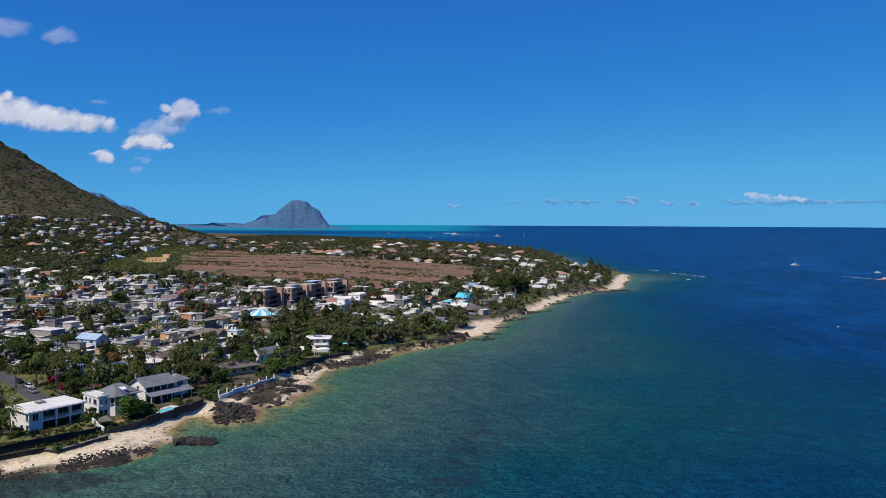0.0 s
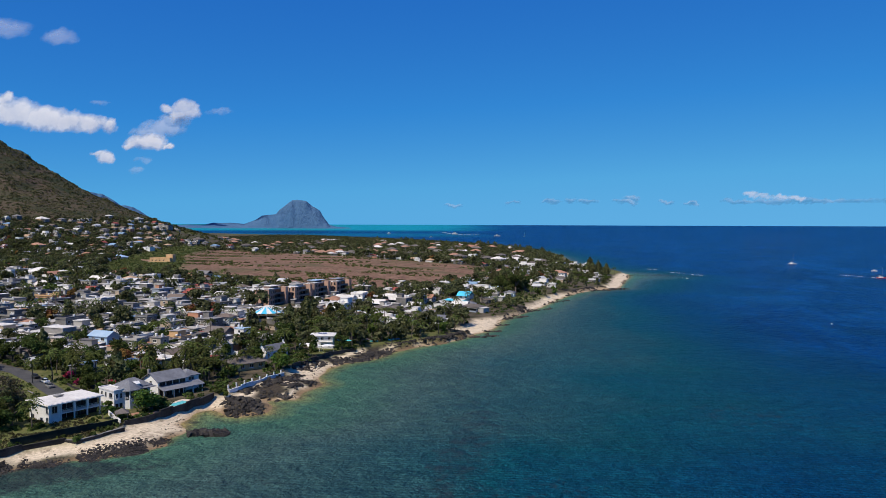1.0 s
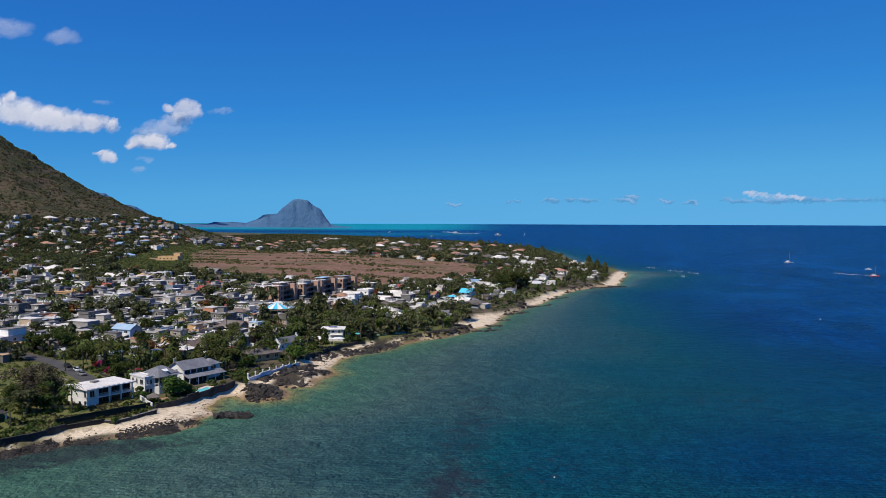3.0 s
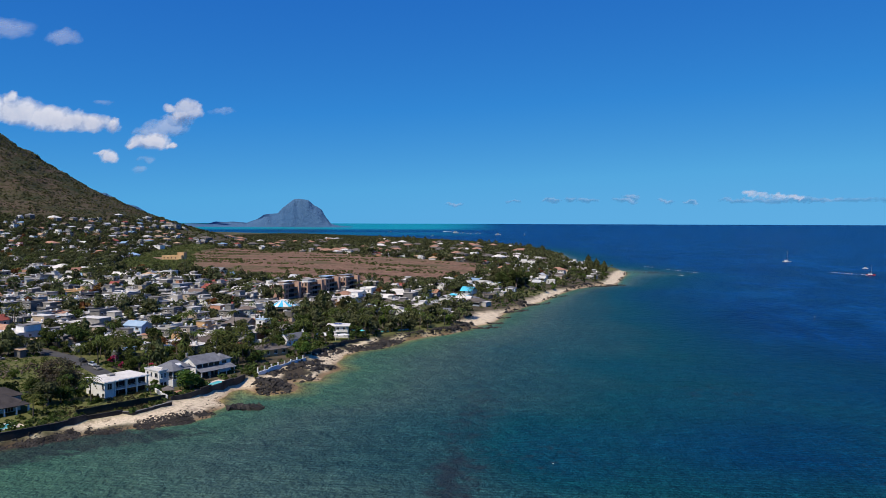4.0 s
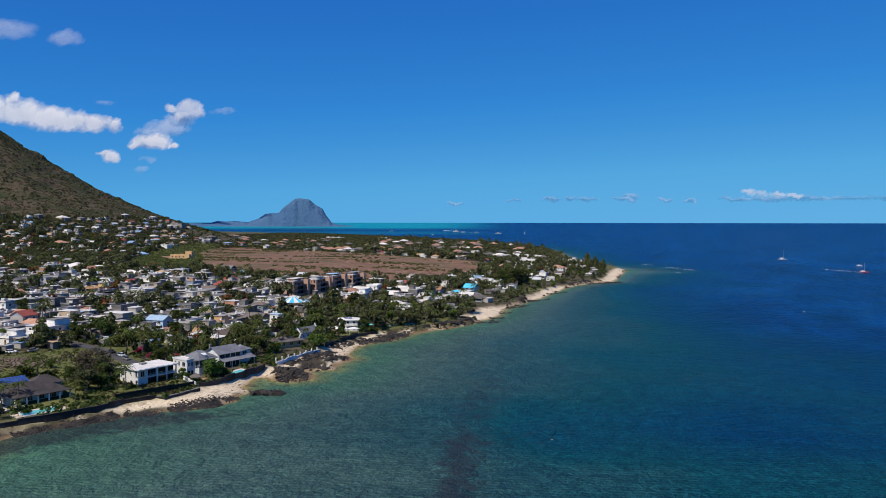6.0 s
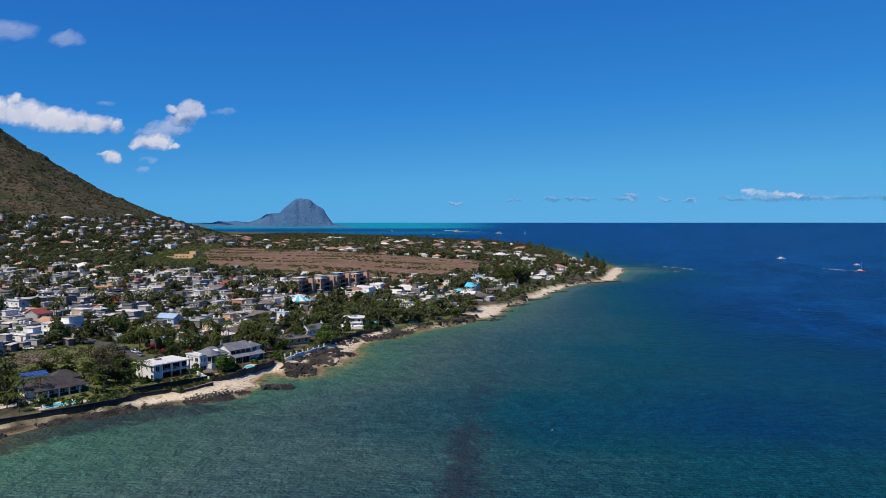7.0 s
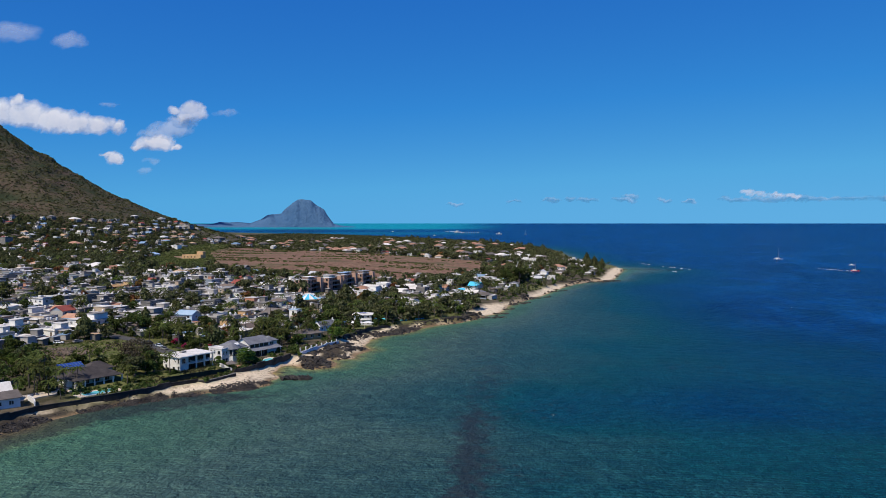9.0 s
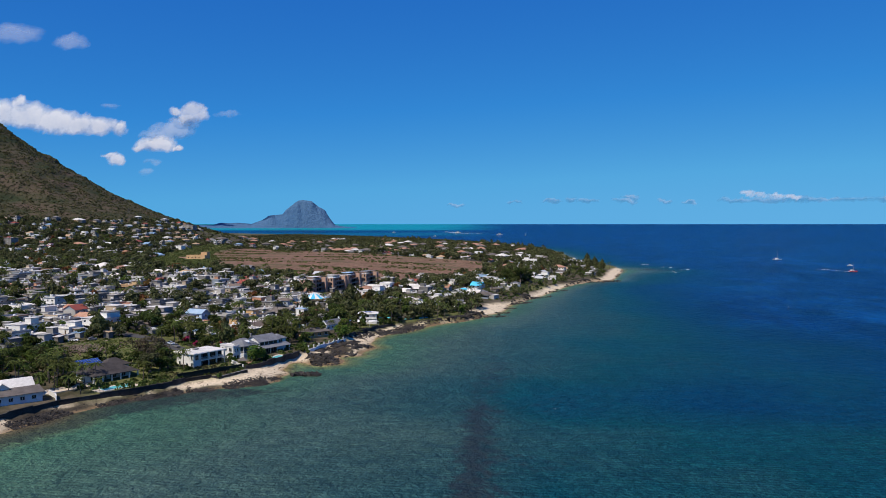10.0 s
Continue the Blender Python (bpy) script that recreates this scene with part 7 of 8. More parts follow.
def foam(points, widths, label, size=1.0):
    """A ragged strip of white water just above the surface."""
    r = random.Random(len(points) * 31 + int(points[0][0]))
    v, f = [], []
    n = 0
    for (ax, ay), (bx, by), w0, w1 in zip(points, points[1:], widths, widths[1:]):
        L = math.hypot(bx - ax, by - ay)
        for k in range(int(L / (1.2 * size))):
            u = r.random()
            w = w0 + (w1 - w0) * u
            off = r.gauss(0, w * 0.35)
            x, y = ax + (bx - ax) * u - (by - ay) / L * off, ay + (by - ay) * u + (bx - ax) / L * off
            s, t = size * r.uniform(0.5, 1.6), size * r.uniform(0.2, 0.6)
            a = math.atan2(by - ay, bx - ax) + r.uniform(-0.4, 0.4)
            c, sn = math.cos(a), math.sin(a)
            q = [(x + c * s * i - sn * t * j, y + sn * s * i + c * t * j, 0.06) for i, j in ((-1, -0.6), (0, -1), (1, -0.4), (0.8, 0.7), (-0.4, 1))]
            v += q + [(x, y, 0.06 + 0.35 * t)]
            f += [(n + i, n + (i + 1) % 5, n + 5) for i in range(5)]
            n += 6
    v = far_away(np.array(v))
    tagged(new("surf", mesh_of("surf", v, f, ["foam"])), label, "surf", kind="stuff")


foam([(439.1, 874.6), (431.5, 899.5), (419.0, 925.4)], [1.6, 1.0, 0.6], "white wake behind the catamaran")
foam([(206.2, 1025.9), (216.4, 1001.4)], [1.2, 2.5], "white surf breaking on the reef edge")
foam([(222.2, 954.1), (235.0, 933.4)], [3, 1.5], "white surf breaking on the reef edge")
foam([(238.0, 912.5), (247.1, 893.3)], [1.5, 3.5], "white surf breaking on the reef edge")
foam([(212.1, 850.8), (216.4, 842.3)], [2, 3], "white surf breaking on the reef edge")
foam([(-262, 4660), (-116, 4555)], [14, 5], "white wake of a far boat", 7.0)
foam([(-330, 5150), (-420, 5500)], [14, 10], "white breakers on the far reef", 8.0)
foam([(60, 1360), (30, 1600)], [3, 3], "white surf on the far side of the point", 2.0)


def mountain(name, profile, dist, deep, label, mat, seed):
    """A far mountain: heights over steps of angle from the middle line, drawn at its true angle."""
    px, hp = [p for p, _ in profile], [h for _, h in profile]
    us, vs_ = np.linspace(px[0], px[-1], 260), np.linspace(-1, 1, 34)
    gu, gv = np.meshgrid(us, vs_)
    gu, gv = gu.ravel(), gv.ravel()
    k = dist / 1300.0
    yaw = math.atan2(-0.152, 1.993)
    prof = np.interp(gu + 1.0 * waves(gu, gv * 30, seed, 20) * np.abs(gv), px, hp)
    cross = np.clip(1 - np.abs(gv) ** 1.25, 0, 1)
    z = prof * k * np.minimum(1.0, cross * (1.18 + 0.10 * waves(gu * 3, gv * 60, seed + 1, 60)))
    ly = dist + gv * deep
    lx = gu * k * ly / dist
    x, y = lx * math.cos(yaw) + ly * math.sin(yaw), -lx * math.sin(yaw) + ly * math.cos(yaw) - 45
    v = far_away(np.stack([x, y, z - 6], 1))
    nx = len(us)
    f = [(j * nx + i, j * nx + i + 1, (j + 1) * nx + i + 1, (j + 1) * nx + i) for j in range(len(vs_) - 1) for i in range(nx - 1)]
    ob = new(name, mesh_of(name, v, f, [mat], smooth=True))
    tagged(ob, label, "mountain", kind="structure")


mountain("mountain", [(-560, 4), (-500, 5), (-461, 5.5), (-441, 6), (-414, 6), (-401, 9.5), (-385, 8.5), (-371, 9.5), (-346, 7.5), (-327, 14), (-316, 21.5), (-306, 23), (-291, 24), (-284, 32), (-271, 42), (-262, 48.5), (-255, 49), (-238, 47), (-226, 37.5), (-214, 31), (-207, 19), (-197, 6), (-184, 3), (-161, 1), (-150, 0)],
         12000, 1500, "steep basalt mountain on a far peninsula, coloured blue-grey for haze", "hazed_rock", 40)
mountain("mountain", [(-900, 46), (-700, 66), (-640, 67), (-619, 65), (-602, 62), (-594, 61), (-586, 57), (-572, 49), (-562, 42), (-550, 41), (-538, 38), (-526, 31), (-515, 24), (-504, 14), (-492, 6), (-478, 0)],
         8000, 1200, "distant mountain ridge behind the dry hill, coloured blue for haze", "hazed_rock", 50)


def cloud(lobes, dist, label, strength=1.0, lift=0.0):
    """A far cloud; lobes: steps of angle from the middle line and half sizes."""
    x0, x1 = min(a - c for a, b, c, d in lobes) - 14, max(a + c for a, b, c, d in lobes) + 14
    y0, y1 = min(b - d for a, b, c, d in lobes) - 9, max(b + d for a, b, c, d in lobes) + 9
    nx, ny = int((x1 - x0) / 2.2) + 2, int((y1 - y0) / 2.2) + 2
    gx, gy = np.meshgrid(np.linspace(x0, x1, nx), np.linspace(y0, y1, ny))
    gx, gy = gx.ravel(), gy.ravel()
    wx, wy = gx + 4 * waves(gx, gy, 61, 40) + 1.2 * waves(gx, gy, 62, 12), gy + 2.5 * waves(gx, gy, 63, 36) + 1.0 * waves(gx, gy, 64, 11)
    den = np.zeros_like(gx)
    top = np.zeros_like(gx)
    for a, b, c, d in lobes:
        r = ((wx - a) / (c + 7)) ** 2 + ((wy - b) / (d + (6 if d > 5 else 2.5))) ** 2
        q = np.clip(1 - r, 0, 1)
        top = np.where(q > den, 0.5 + (wy - b) / (2.2 * d), top)
        den = np.maximum(den, q)
    k = dist / 1300.0
    yaw = math.atan2(-0.152, 1.993)
    lx, ly = gx * k, dist + 0 * den
    v = np.stack([lx * math.cos(yaw) + ly * math.sin(yaw), -lx * math.sin(yaw) + ly * math.cos(yaw) - 45, 60 + gy * k], 1)
    f = [(j * nx + i, j * nx + i + 1, (j + 1) * nx + i + 1, (j + 1) * nx + i) for j in range(ny - 1) for i in range(nx - 1)]
    me = mesh_of("cloud", v, f, ["cloud_vapour"], smooth=True)
    for key, val in (("vapour", den), ("top", np.clip(0.35 + 0.65 * np.clip(top, 0, 1) + lift, 0, 1)), ("strength", np.full_like(den, strength))):
        me.attributes.new(key, "FLOAT", "POINT").data.foreach_set("value", val.astype(np.float32))
    tagged(new("cloud", me), label, "cloud", kind="structure")


cloud([(-796, 198, 53.6, 21), (-746, 194, 49.2, 22.2), (-696, 183, 49.2, 19.9), (-651, 178, 42.6, 15.3), (-616, 176, 31.6, 11.8), (-582, 172, 12.9, 8.4), (-758, 216, 11.8, 7.25)], 3800, "long white cumulus cloud over the hill")
cloud([(-451, 203, 15.1, 11.8), (-438, 194, 18.4, 8.4), (-458, 190, 9.6, 9.55), (-478, 201, 8.5, 4.95)], 3800, "ragged white cumulus cloud", 0.8)
cloud([(-488, 165, 40.4, 11.8), (-512, 158, 29.4, 7.25), (-466, 180, 22.8, 11.8)], 3810, "thin grey veil of cloud", 0.5, -0.15)
cloud([(-526, 140, 27.2, 8.4), (-503, 143, 18.4, 9.55), (-543, 136, 12.9, 4.95), (-478, 134, 5.2, 3.8)], 3800, "flat-based white cumulus cloud", 0.95)
cloud([(-588, 115, 8.5, 7.25), (-597, 121, 9.6, 3.8)], 3800, "small round white cloud", 0.9)
cloud([(-386, 196, 20.6, 3.8), (-596, 211, 11.8, 3.8), (-520, 111, 8.5, 3.8), (-535, 93, 7.4, 3.22)], 3820, "faint wisps of cloud over the bay", 0.2)
cloud([(540, 55, 10, 3), (562, 52, 14, 2.5), (592, 50, 16, 2), (622, 48, 12, 1.5)], 3900, "low white cloud near the horizon", 0.6, 0.3)
cloud([(520, 43, 30, 2.4), (580, 43, 50, 3.0), (650, 44, 50, 2.6), (720, 45, 50, 2.6), (790, 45, 40, 2.4)], 3950, "thin grey cloud bank near the horizon", 0.36, -0.6)
cloud([(332, 48, 8, 3), (322, 41, 18, 2), (256, 40, 14, 2.4), (225, 44, 10, 1.5), (190, 41, 10, 1.6), (125, 38, 9, 1.2), (20, 34, 12, 0.8), (395, 42, 8, 1), (435, 38, 10, 1)], 3920, "small low grey clouds near the horizon", 0.36, -0.5)
cloud([(-770, 338, 58, 13), (-665, 323, 29.4, 9.55)], 3800, "faint thin cloud high over the hill", 0.3)


heap = random.Random(8)
vs, fs = [], []
for k in range(420):
    x, y = heap.gauss(-186, 7), heap.gauss(212, 8)
    m = Matrix.LocRotScale((x, y, ground_at(-186, 212) + max(0, 0.9 - 0.1 * math.hypot(x + 186, y - 212)) * heap.random()), Euler((heap.uniform(0, 1), heap.uniform(0, 1), heap.uniform(0, 6))), (heap.uniform(0.25, 0.9),) * 3)
    o = len(vs)
    vs += [m @ vt.co for vt in tiny[k % 4].vertices]
    fs += [tuple(o + i for i in p.vertices) for p in tiny[k % 4].polygons]
tagged(new("rubble_heap", mesh_of("rubble_heap", vs, fs, ["rubble"])), "brown earth and rubble heaped on a vacant lot", "rubble", kind="stuff")

# ---------------------------------------------------------------- the town, its trees and scrub
town = random.Random(77)
RES_TREES = []


def free(x, y, r):
    t = np.array(TAKEN)
    return bool(np.all((x - t[:, 0]) ** 2 + (y - t[:, 1]) ** 2 > (r + t[:, 2]) ** 2))


def all_free(x, y, r):
    ok = np.ones(len(x), bool)
    for a, b, c in TAKEN:
        ok &= (x - a) ** 2 + (y - b) ** 2 > (r + c) ** 2
    return ok


def in_view(x, y):
    return x > -0.72 * (y + 95) - 30


def lane_clear(x, y, r):
    ok = np.ones(np.shape(x), bool)
    for (ax, ay), (bx, by) in zip(LANE, LANE[1:]):
        t = np.clip(((x - ax) * (bx - ax) + (y - ay) * (by - ay)) / ((bx - ax) ** 2 + (by - ay) ** 2), 0, 1)
        ok &= np.hypot(x - ax - t * (bx - ax), y - ay - t * (by - ay)) > r
    return ok


def zones_of(x, y):
    """What grows or stands at each place, and its distance from the water."""
    h, s = ground(x, y)
    z = np.where((s < 60) & (y > 330), "strip", "town").astype("<U8")
    z[((y > 1150) & (x > -560)) | ((y > 885) & (x > -400) & (y > 1135 - 0.62 * (x + 400)))] = "resort"
    z[signed_distance(x, y, SCRUB) > 0] = "scrub"
    z[hill_height(x, y) > 54] = "hill"
    z[(np.hypot(x + 170, y - 213) < 31) & (x < -139)] = "lot"
    z[signed_distance(x, y, FIELD) > -4] = "field"
    z[(s < 6) | (inland_step(x, y, s) < 0.9)] = "shore"
    return z, s


for k in range(3):
    TAKEN.append((-139.4 + 3.5 * k, 253.4 - 5.5 * k, 5))
for x, y, r in ((-114, 184, 6), (-120, 179, 6), (-109, 190, 4), (-127, 176, 6)):
    TAKEN.append((x, y, r))
# garden trees that stand out
for kind, x, y, k in (("dry", -141, 198, 0.95), ("dry", -147, 204, 0.9), ("dry", -139, 187, 0.95), ("dry", -151, 199, 1.0), ("broad", -134, 181, 0.6), ("broad", -144, 184, 0.7), ("bright", -138, 178, 0.55), ("bright", -103.2, 207.2, 1.5), ("bright", -101.5, 211, 0.42),
                      ("bright", -113.3, 200.8, 0.65), ("bright", -84.8, 275, 1.45), ("bright", -82, 272, 0.85), ("flame", -140, 262, 0.95), ("flame", -134, 264, 0.7), ("bright", -150, 276, 1.0),
                      ("bougainvillea", -148, 238, 1.1), ("bougainvillea", -141, 232, 0.9), ("bougainvillea", -132, 238, 0.8), ("bougainvillea", -108, 240, 0.7),
                      ("broad", -164.5, 250, 1.0), ("broad", -160.5, 258, 1.0), ("broad", -176, 259, 1.0), ("broad", -170, 266, 1.0), ("broad", -153, 264, 1.0), ("broad", -149, 271, 0.9), ("broad", -157, 294, 1.0), ("broad", -140, 254, 0.8), ("broad", -184, 270, 1.0), ("broad", -114, 262, 0.9), ("broad", -105, 262, 0.75), ("filao", -104, 358, 1.15), ("filao", -99, 372, 1.2), ("filao", -92, 364, 1.1), ("filao", -108, 372, 1.15),
                      ("filao", -88, 380, 1.1), ("broad", -98, 352, 1.1), ("broad", -90, 360, 1.2), ("broad", -82, 356, 1.0), ("broad", -76, 366, 1.1), ("bright", -104, 346, 0.9),
                      ("bright", -89.5, 231, 0.5), ("bright", -166, 205, 0.5), ("broad", -186, 190, 1.1), ("broad", -195, 196, 1.2), ("broad", -180, 180, 0.9), ("broad", -205, 205, 1.1), ("broad", -172, 172, 0.8),
                      ("filao", 10, 618, 1.5), ("filao", 18, 622, 1.6), ("filao", 6, 628, 1.5), ("filao", 24, 640, 1.2), ("broad", 9, 590, 1.5), ("broad", 16, 598, 1.6), ("broad", 3, 600, 1.4), ("filao", 12, 604, 1.5), ("filao", 20, 610, 1.5), ("broad", 24, 616, 1.5), ("broad", 4, 584, 1.2), ("filao", -2, 612, 1.5), ("bright", 28, 626, 0.9), ("bright", 22, 700, 1.4), ("bright", 14, 706, 1.3),
                      ("filao", 100, 775, 0.9), ("filao", 108, 782, 1.0), ("filao", 116, 800, 1.0), ("filao", 122, 820, 1.1), ("filao", 112, 815, 1.2), ("filao", 126, 845, 1.0), ("filao", 104, 800, 1.3),
                      ("filao", 118, 860, 1.2), ("filao", 106, 840, 1.4), ("filao", 130, 880, 1.0), ("filao", 124, 900, 1.2)):
    tree = plant(kind, x, y, k)
    if (kind, x) == ("bright", -103.2):      # broad flat-topped tree in front of the bay
        tree.matrix_world = tree.matrix_world @ Matrix.Diagonal((1.3, 1.3, 0.85, 1.0))
    TAKEN.append((x, y, 1.5))
for x, y, k in ((-121, 231, 1.0), (-118, 238, 0.9), (-113, 243, 1.1), (-108, 246, 1.0), (-104, 249, 0.9), (-112, 250, 1.1), (-103, 256, 0.8), (-100, 261, 0.8), (-98, 266, 0.75), (-96, 270, 0.8), (-94, 258, 0.6),
                (-98, 252, 0.6), (-101, 243, 0.8), (-92, 274, 0.8), (-90, 280, 0.8), (-89, 300, 0.7), (-87, 308, 0.8), (-80, 324, 0.9), (-76, 338, 0.9), (-153, 236, 1.05), (-149, 243, 1.0), (-157, 231, 0.9),
                (-146, 150, 0.95), (-150, 147, 0.85), (-156, 150, 0.9), (-158, 143, 0.8), (-144, 144, 0.7), (-140, 148.5, 0.55), (-133.2, 166.3, 0.9), (-162, 155, 0.9), (-160, 160, 0.85), (-155, 147, 0.9), (-154.6, 152.3, 1.0), (-152.7, 156.1, 0.85), (-148.2, 160.2, 0.9), (-165, 159, 1.0),
                (-147, 240, 1.15), (-145, 234, 1.0), (-151, 248, 1.2), (-144, 248, 1.1), (-113, 263, 1.1), (-107, 257, 1.0), (-120, 273, 1.1), (-101, 258, 0.9), (-109, 270, 1.0), (-128, 250, 1.0), (-122, 257, 1.0), (-140, 246, 0.9), (-117, 268, 1.0), (-70, 372, 1.0), (-64, 380, 1.0), (-60, 388, 1.1), (-66, 392, 1.0), (-56, 398, 1.0), (-50, 396, 0.9), (-45, 408, 1.0),
                (-40, 420, 0.9), (-36, 430, 0.9), (-46, 440, 1.0), (-30, 452, 0.9), (-26, 470, 1.0), (-20, 505, 1.0), (-14, 515, 1.0), (-10, 522, 1.1), (-4, 530, 1.0), (-8, 540, 1.0), (2, 545, 1.0), (8, 560, 1.0), (12, 572, 1.0), (-18, 520, 0.9),
                (80, 762, 1.0), (84, 755, 0.9), (88, 768, 1.0)):
    plant("palm", x, y, k)
    TAKEN.append((x, y, 1.0))

# houses between the known ones, on a bent street grid
for step, y_lo, y_hi in ((12.8, 190, 520), (15.5, 520, 760), (17.0, 760, 1260)):
    gi, gj = np.meshgrid(np.arange(-70, 70), np.arange(-10, 95))
    gx, gy = gi.ravel() * step + RND.uniform(-2.6, 2.6, gi.size), gj.ravel() * step + RND.uniform(-2.6, 2.6, gi.size)
    a = radians(-18)
    X, Y = gx * math.cos(a) - gy * math.sin(a) - 60, gx * math.sin(a) + gy * math.cos(a) + 150
    keep = (Y >= y_lo) & (Y < y_hi) & in_view(X, Y)
    X, Y = X[keep], Y[keep]
    Z, S = zones_of(X, Y)
    clear = lane_clear(X, Y, 8)
    for x, y, zn, s, ok in zip(X.tolist(), Y.tolist(), Z, S, clear):
        roll, w, d, kind, st = town.random(), town.uniform(6.5, 12), town.uniform(6, 9), town.random(), town.choice((1, 1, 1, 1, 2))
        if zn not in ("town", "strip") or s < (62 if y < 262 else 45 if y < 405 else 26) or not ok:
            continue
        far = y > 500
        if roll > (0.30 if zn == "strip" else 0.90 if y < 520 else 0.70 if y < 800 else 0.60) or not free(x, y, 3.6):
            continue
        if zn == "strip" or far:
            spec = ("hip", "wall_paint", "pitched_roof") if kind < 0.28 else ("gable", "wall_paint", "pitched_roof") if kind < 0.46 else ("flat", "wall_paint", "white_roof") if kind < 0.70 else ("flat", "white_paint", "white_roof") if kind < 0.86 else ("flat", "wall_paint", "flat_roof")
        else:
            spec = ("flat", "wall_paint", "flat_roof") if kind < 0.55 else ("flat", "grey_concrete", "flat_roof") if kind < 0.72 else ("flat", "wall_paint", "white_roof") if kind < 0.84 else ("gable", "wall_paint", "pitched_roof") if kind < 0.94 else ("hip", "wall_paint", "pitched_roof")
        turn = -18 + town.choice((0, 0, 90, 90)) + town.uniform(-6, 6)
        if y < 490 and HOUSES[0] < 200:
            HOUSES[0] += 1
            house(x, y, w, d, st, *spec, rz=turn, detail=1 if y < 430 else 0, base=2.7)
        else:
            far_house(x, y, w, d, st, *spec, turn, 2.9 if y < 700 else 2.3)
HALL, MAST = (-435, 1899), (-1150, 3782)
X, Y = RND.uniform(-520, 120, 130), 890 + 1010 * RND.uniform(0, 1, 130) ** 1.3
Z, S = zones_of(X, Y)
for x, y, zn, s in zip(X.tolist(), Y.tolist(), Z, S):
    w = town.uniform(11, 20)
    if zn == "resort" and s > 25 and free(x, y, 9):
        far_house(x, y, w, w * 0.75, 1, "hip", "wall_paint", town.choice(("terracotta", "terracotta", "terracotta", "brown_shingle", "brown_shingle", "white_roof")), town.uniform(-40, 40), 2.3)
far_house(HALL[0], HALL[1], 34, 16, 1, "flat", "white_paint", "white_roof", -10)
far_house(HALL[0] - 24, HALL[1] + 20, 20, 14, 1, "hip", "white_paint", "white_roof", -10)
radio_mast(MAST[0], MAST[1], 34)
tagged(new("far_houses", FAR.mesh("far_houses", *FAR_MATS)), "pale houses with mixed roofs spread over the far slope and peninsula", "houses", kind="stuff")

# yards between the houses: lean-to sheds with sheet roofs, boundary walls and rooms half built
SHED_MATS = ["grey_concrete", "wall_paint", "pitched_roof", "flat_roof", "white_paint", "dark_stone"]
sheds, walls = Shape(), Shape()
X, Y = RND.uniform(-430, -70, 5200), RND.uniform(205, 620, 5200)
Z, S = zones_of(X, Y)
H = ground(X, Y)[0]
clear = lane_clear(X, Y, 6) & in_view(X, Y) & (Z == "town") & (S > np.where(Y < 262, 62, 40))
clear &= all_free(X, Y, -1.6)
count = 0
for x, y, gz in zip(X[clear].tolist(), Y[clear].tolist(), H[clear].tolist()):
    if count > 1500:
        break
    count += 1
    a = radians(-18 + town.choice((0, 90)) + town.uniform(-5, 5))
    ca, sa = math.cos(a), math.sin(a)
    s = Shape()
    if count % 5 < 3:
        w, d, h, o = town.uniform(2.2, 5.5), town.uniform(2.0, 4.0), town.uniform(2.0, 3.0), town.uniform(0.1, 0.5)
        s.box(-w / 2, w / 2, -d / 2, d / 2, -1, h, town.choice((0, 0, 1, 1, 4)))
        m2 = town.choice((2, 2, 3, 3, 3))
        s.add([(-w / 2 - o, -d / 2 - o, h), (w / 2 + o, -d / 2 - o, h), (w / 2 + o, d / 2 + o, h + o), (-w / 2 - o, d / 2 + o, h + o), (-w / 2 - o, -d / 2 - o, h + 0.12), (w / 2 + o, -d / 2 - o, h + 0.12), (w / 2 + o, d / 2 + o, h + o + 0.12), (-w / 2 - o, d / 2 + o, h + o + 0.12)],
              [(3, 2, 1, 0), (4, 5, 6, 7), (0, 1, 5, 4), (1, 2, 6, 5), (2, 3, 7, 6), (3, 0, 4, 7)], m2)
        to = sheds
    else:
        w = town.uniform(4, 11)
        s.box(-w / 2, w / 2, -0.1, 0.1, -1, town.uniform(1.6, 2.3), town.choice((0, 0, 1, 4, 5)))
        if town.random() < 0.6:
            s.box(-w / 2 - 0.1, -w / 2 + 0.1, 0.1, town.uniform(3, 8), -1, 1.9, town.choice((0, 1, 4)))
        to = walls
    o = len(to.v)
    to.v += [(x + ca * px - sa * py, y + sa * px + ca * py, gz + pz) for px, py, pz in s.v]
    to.f += [tuple(o + i for i in q) for q in s.f]
    to.m += s.m
tagged(new("sheds", sheds.mesh("sheds", *SHED_MATS)), "small lean-to sheds with sheet roofs crowded between the houses", "sheds", kind="stuff")
tagged(new("yard_walls", walls.mesh("yard_walls", *SHED_MATS)), "grey and painted boundary walls between the yards", "walls", kind="stuff")

# trees between the houses: the nearest one by one, the rest joined
LOW = {"broad": [broad_tree("leaf_far", RND.uniform(6.5, 9), RND.uniform(3.8, 5), 220, 0.56, 9) for _ in range(6)],
       "small": [broad_tree("leaf_far", RND.uniform(3.4, 4.8), RND.uniform(2.0, 2.8), 100, 0.45, 5) for _ in range(4)],
       "bright": [broad_tree("leaf_bright", RND.uniform(5.5, 7), RND.uniform(3.2, 4.2), 280, 0.44, 8) for _ in range(3)],
       "filao": [needle_tree(RND.uniform(8, 11), RND.uniform(3.4, 4.6), 230) for _ in range(4)],
       "palm": [palm_tree(RND.uniform(6, 9), 13) for _ in range(4)],
       "flame": [broad_tree("leaf_flame", RND.uniform(5.5, 7), RND.uniform(3.2, 4.2), 200, 0.55, 7) for _ in range(2)]}
REST = {k: [] for k in LOW}
N = 16000
Y = 150 + 850 * RND.uniform(0, 1, N) ** 1.1
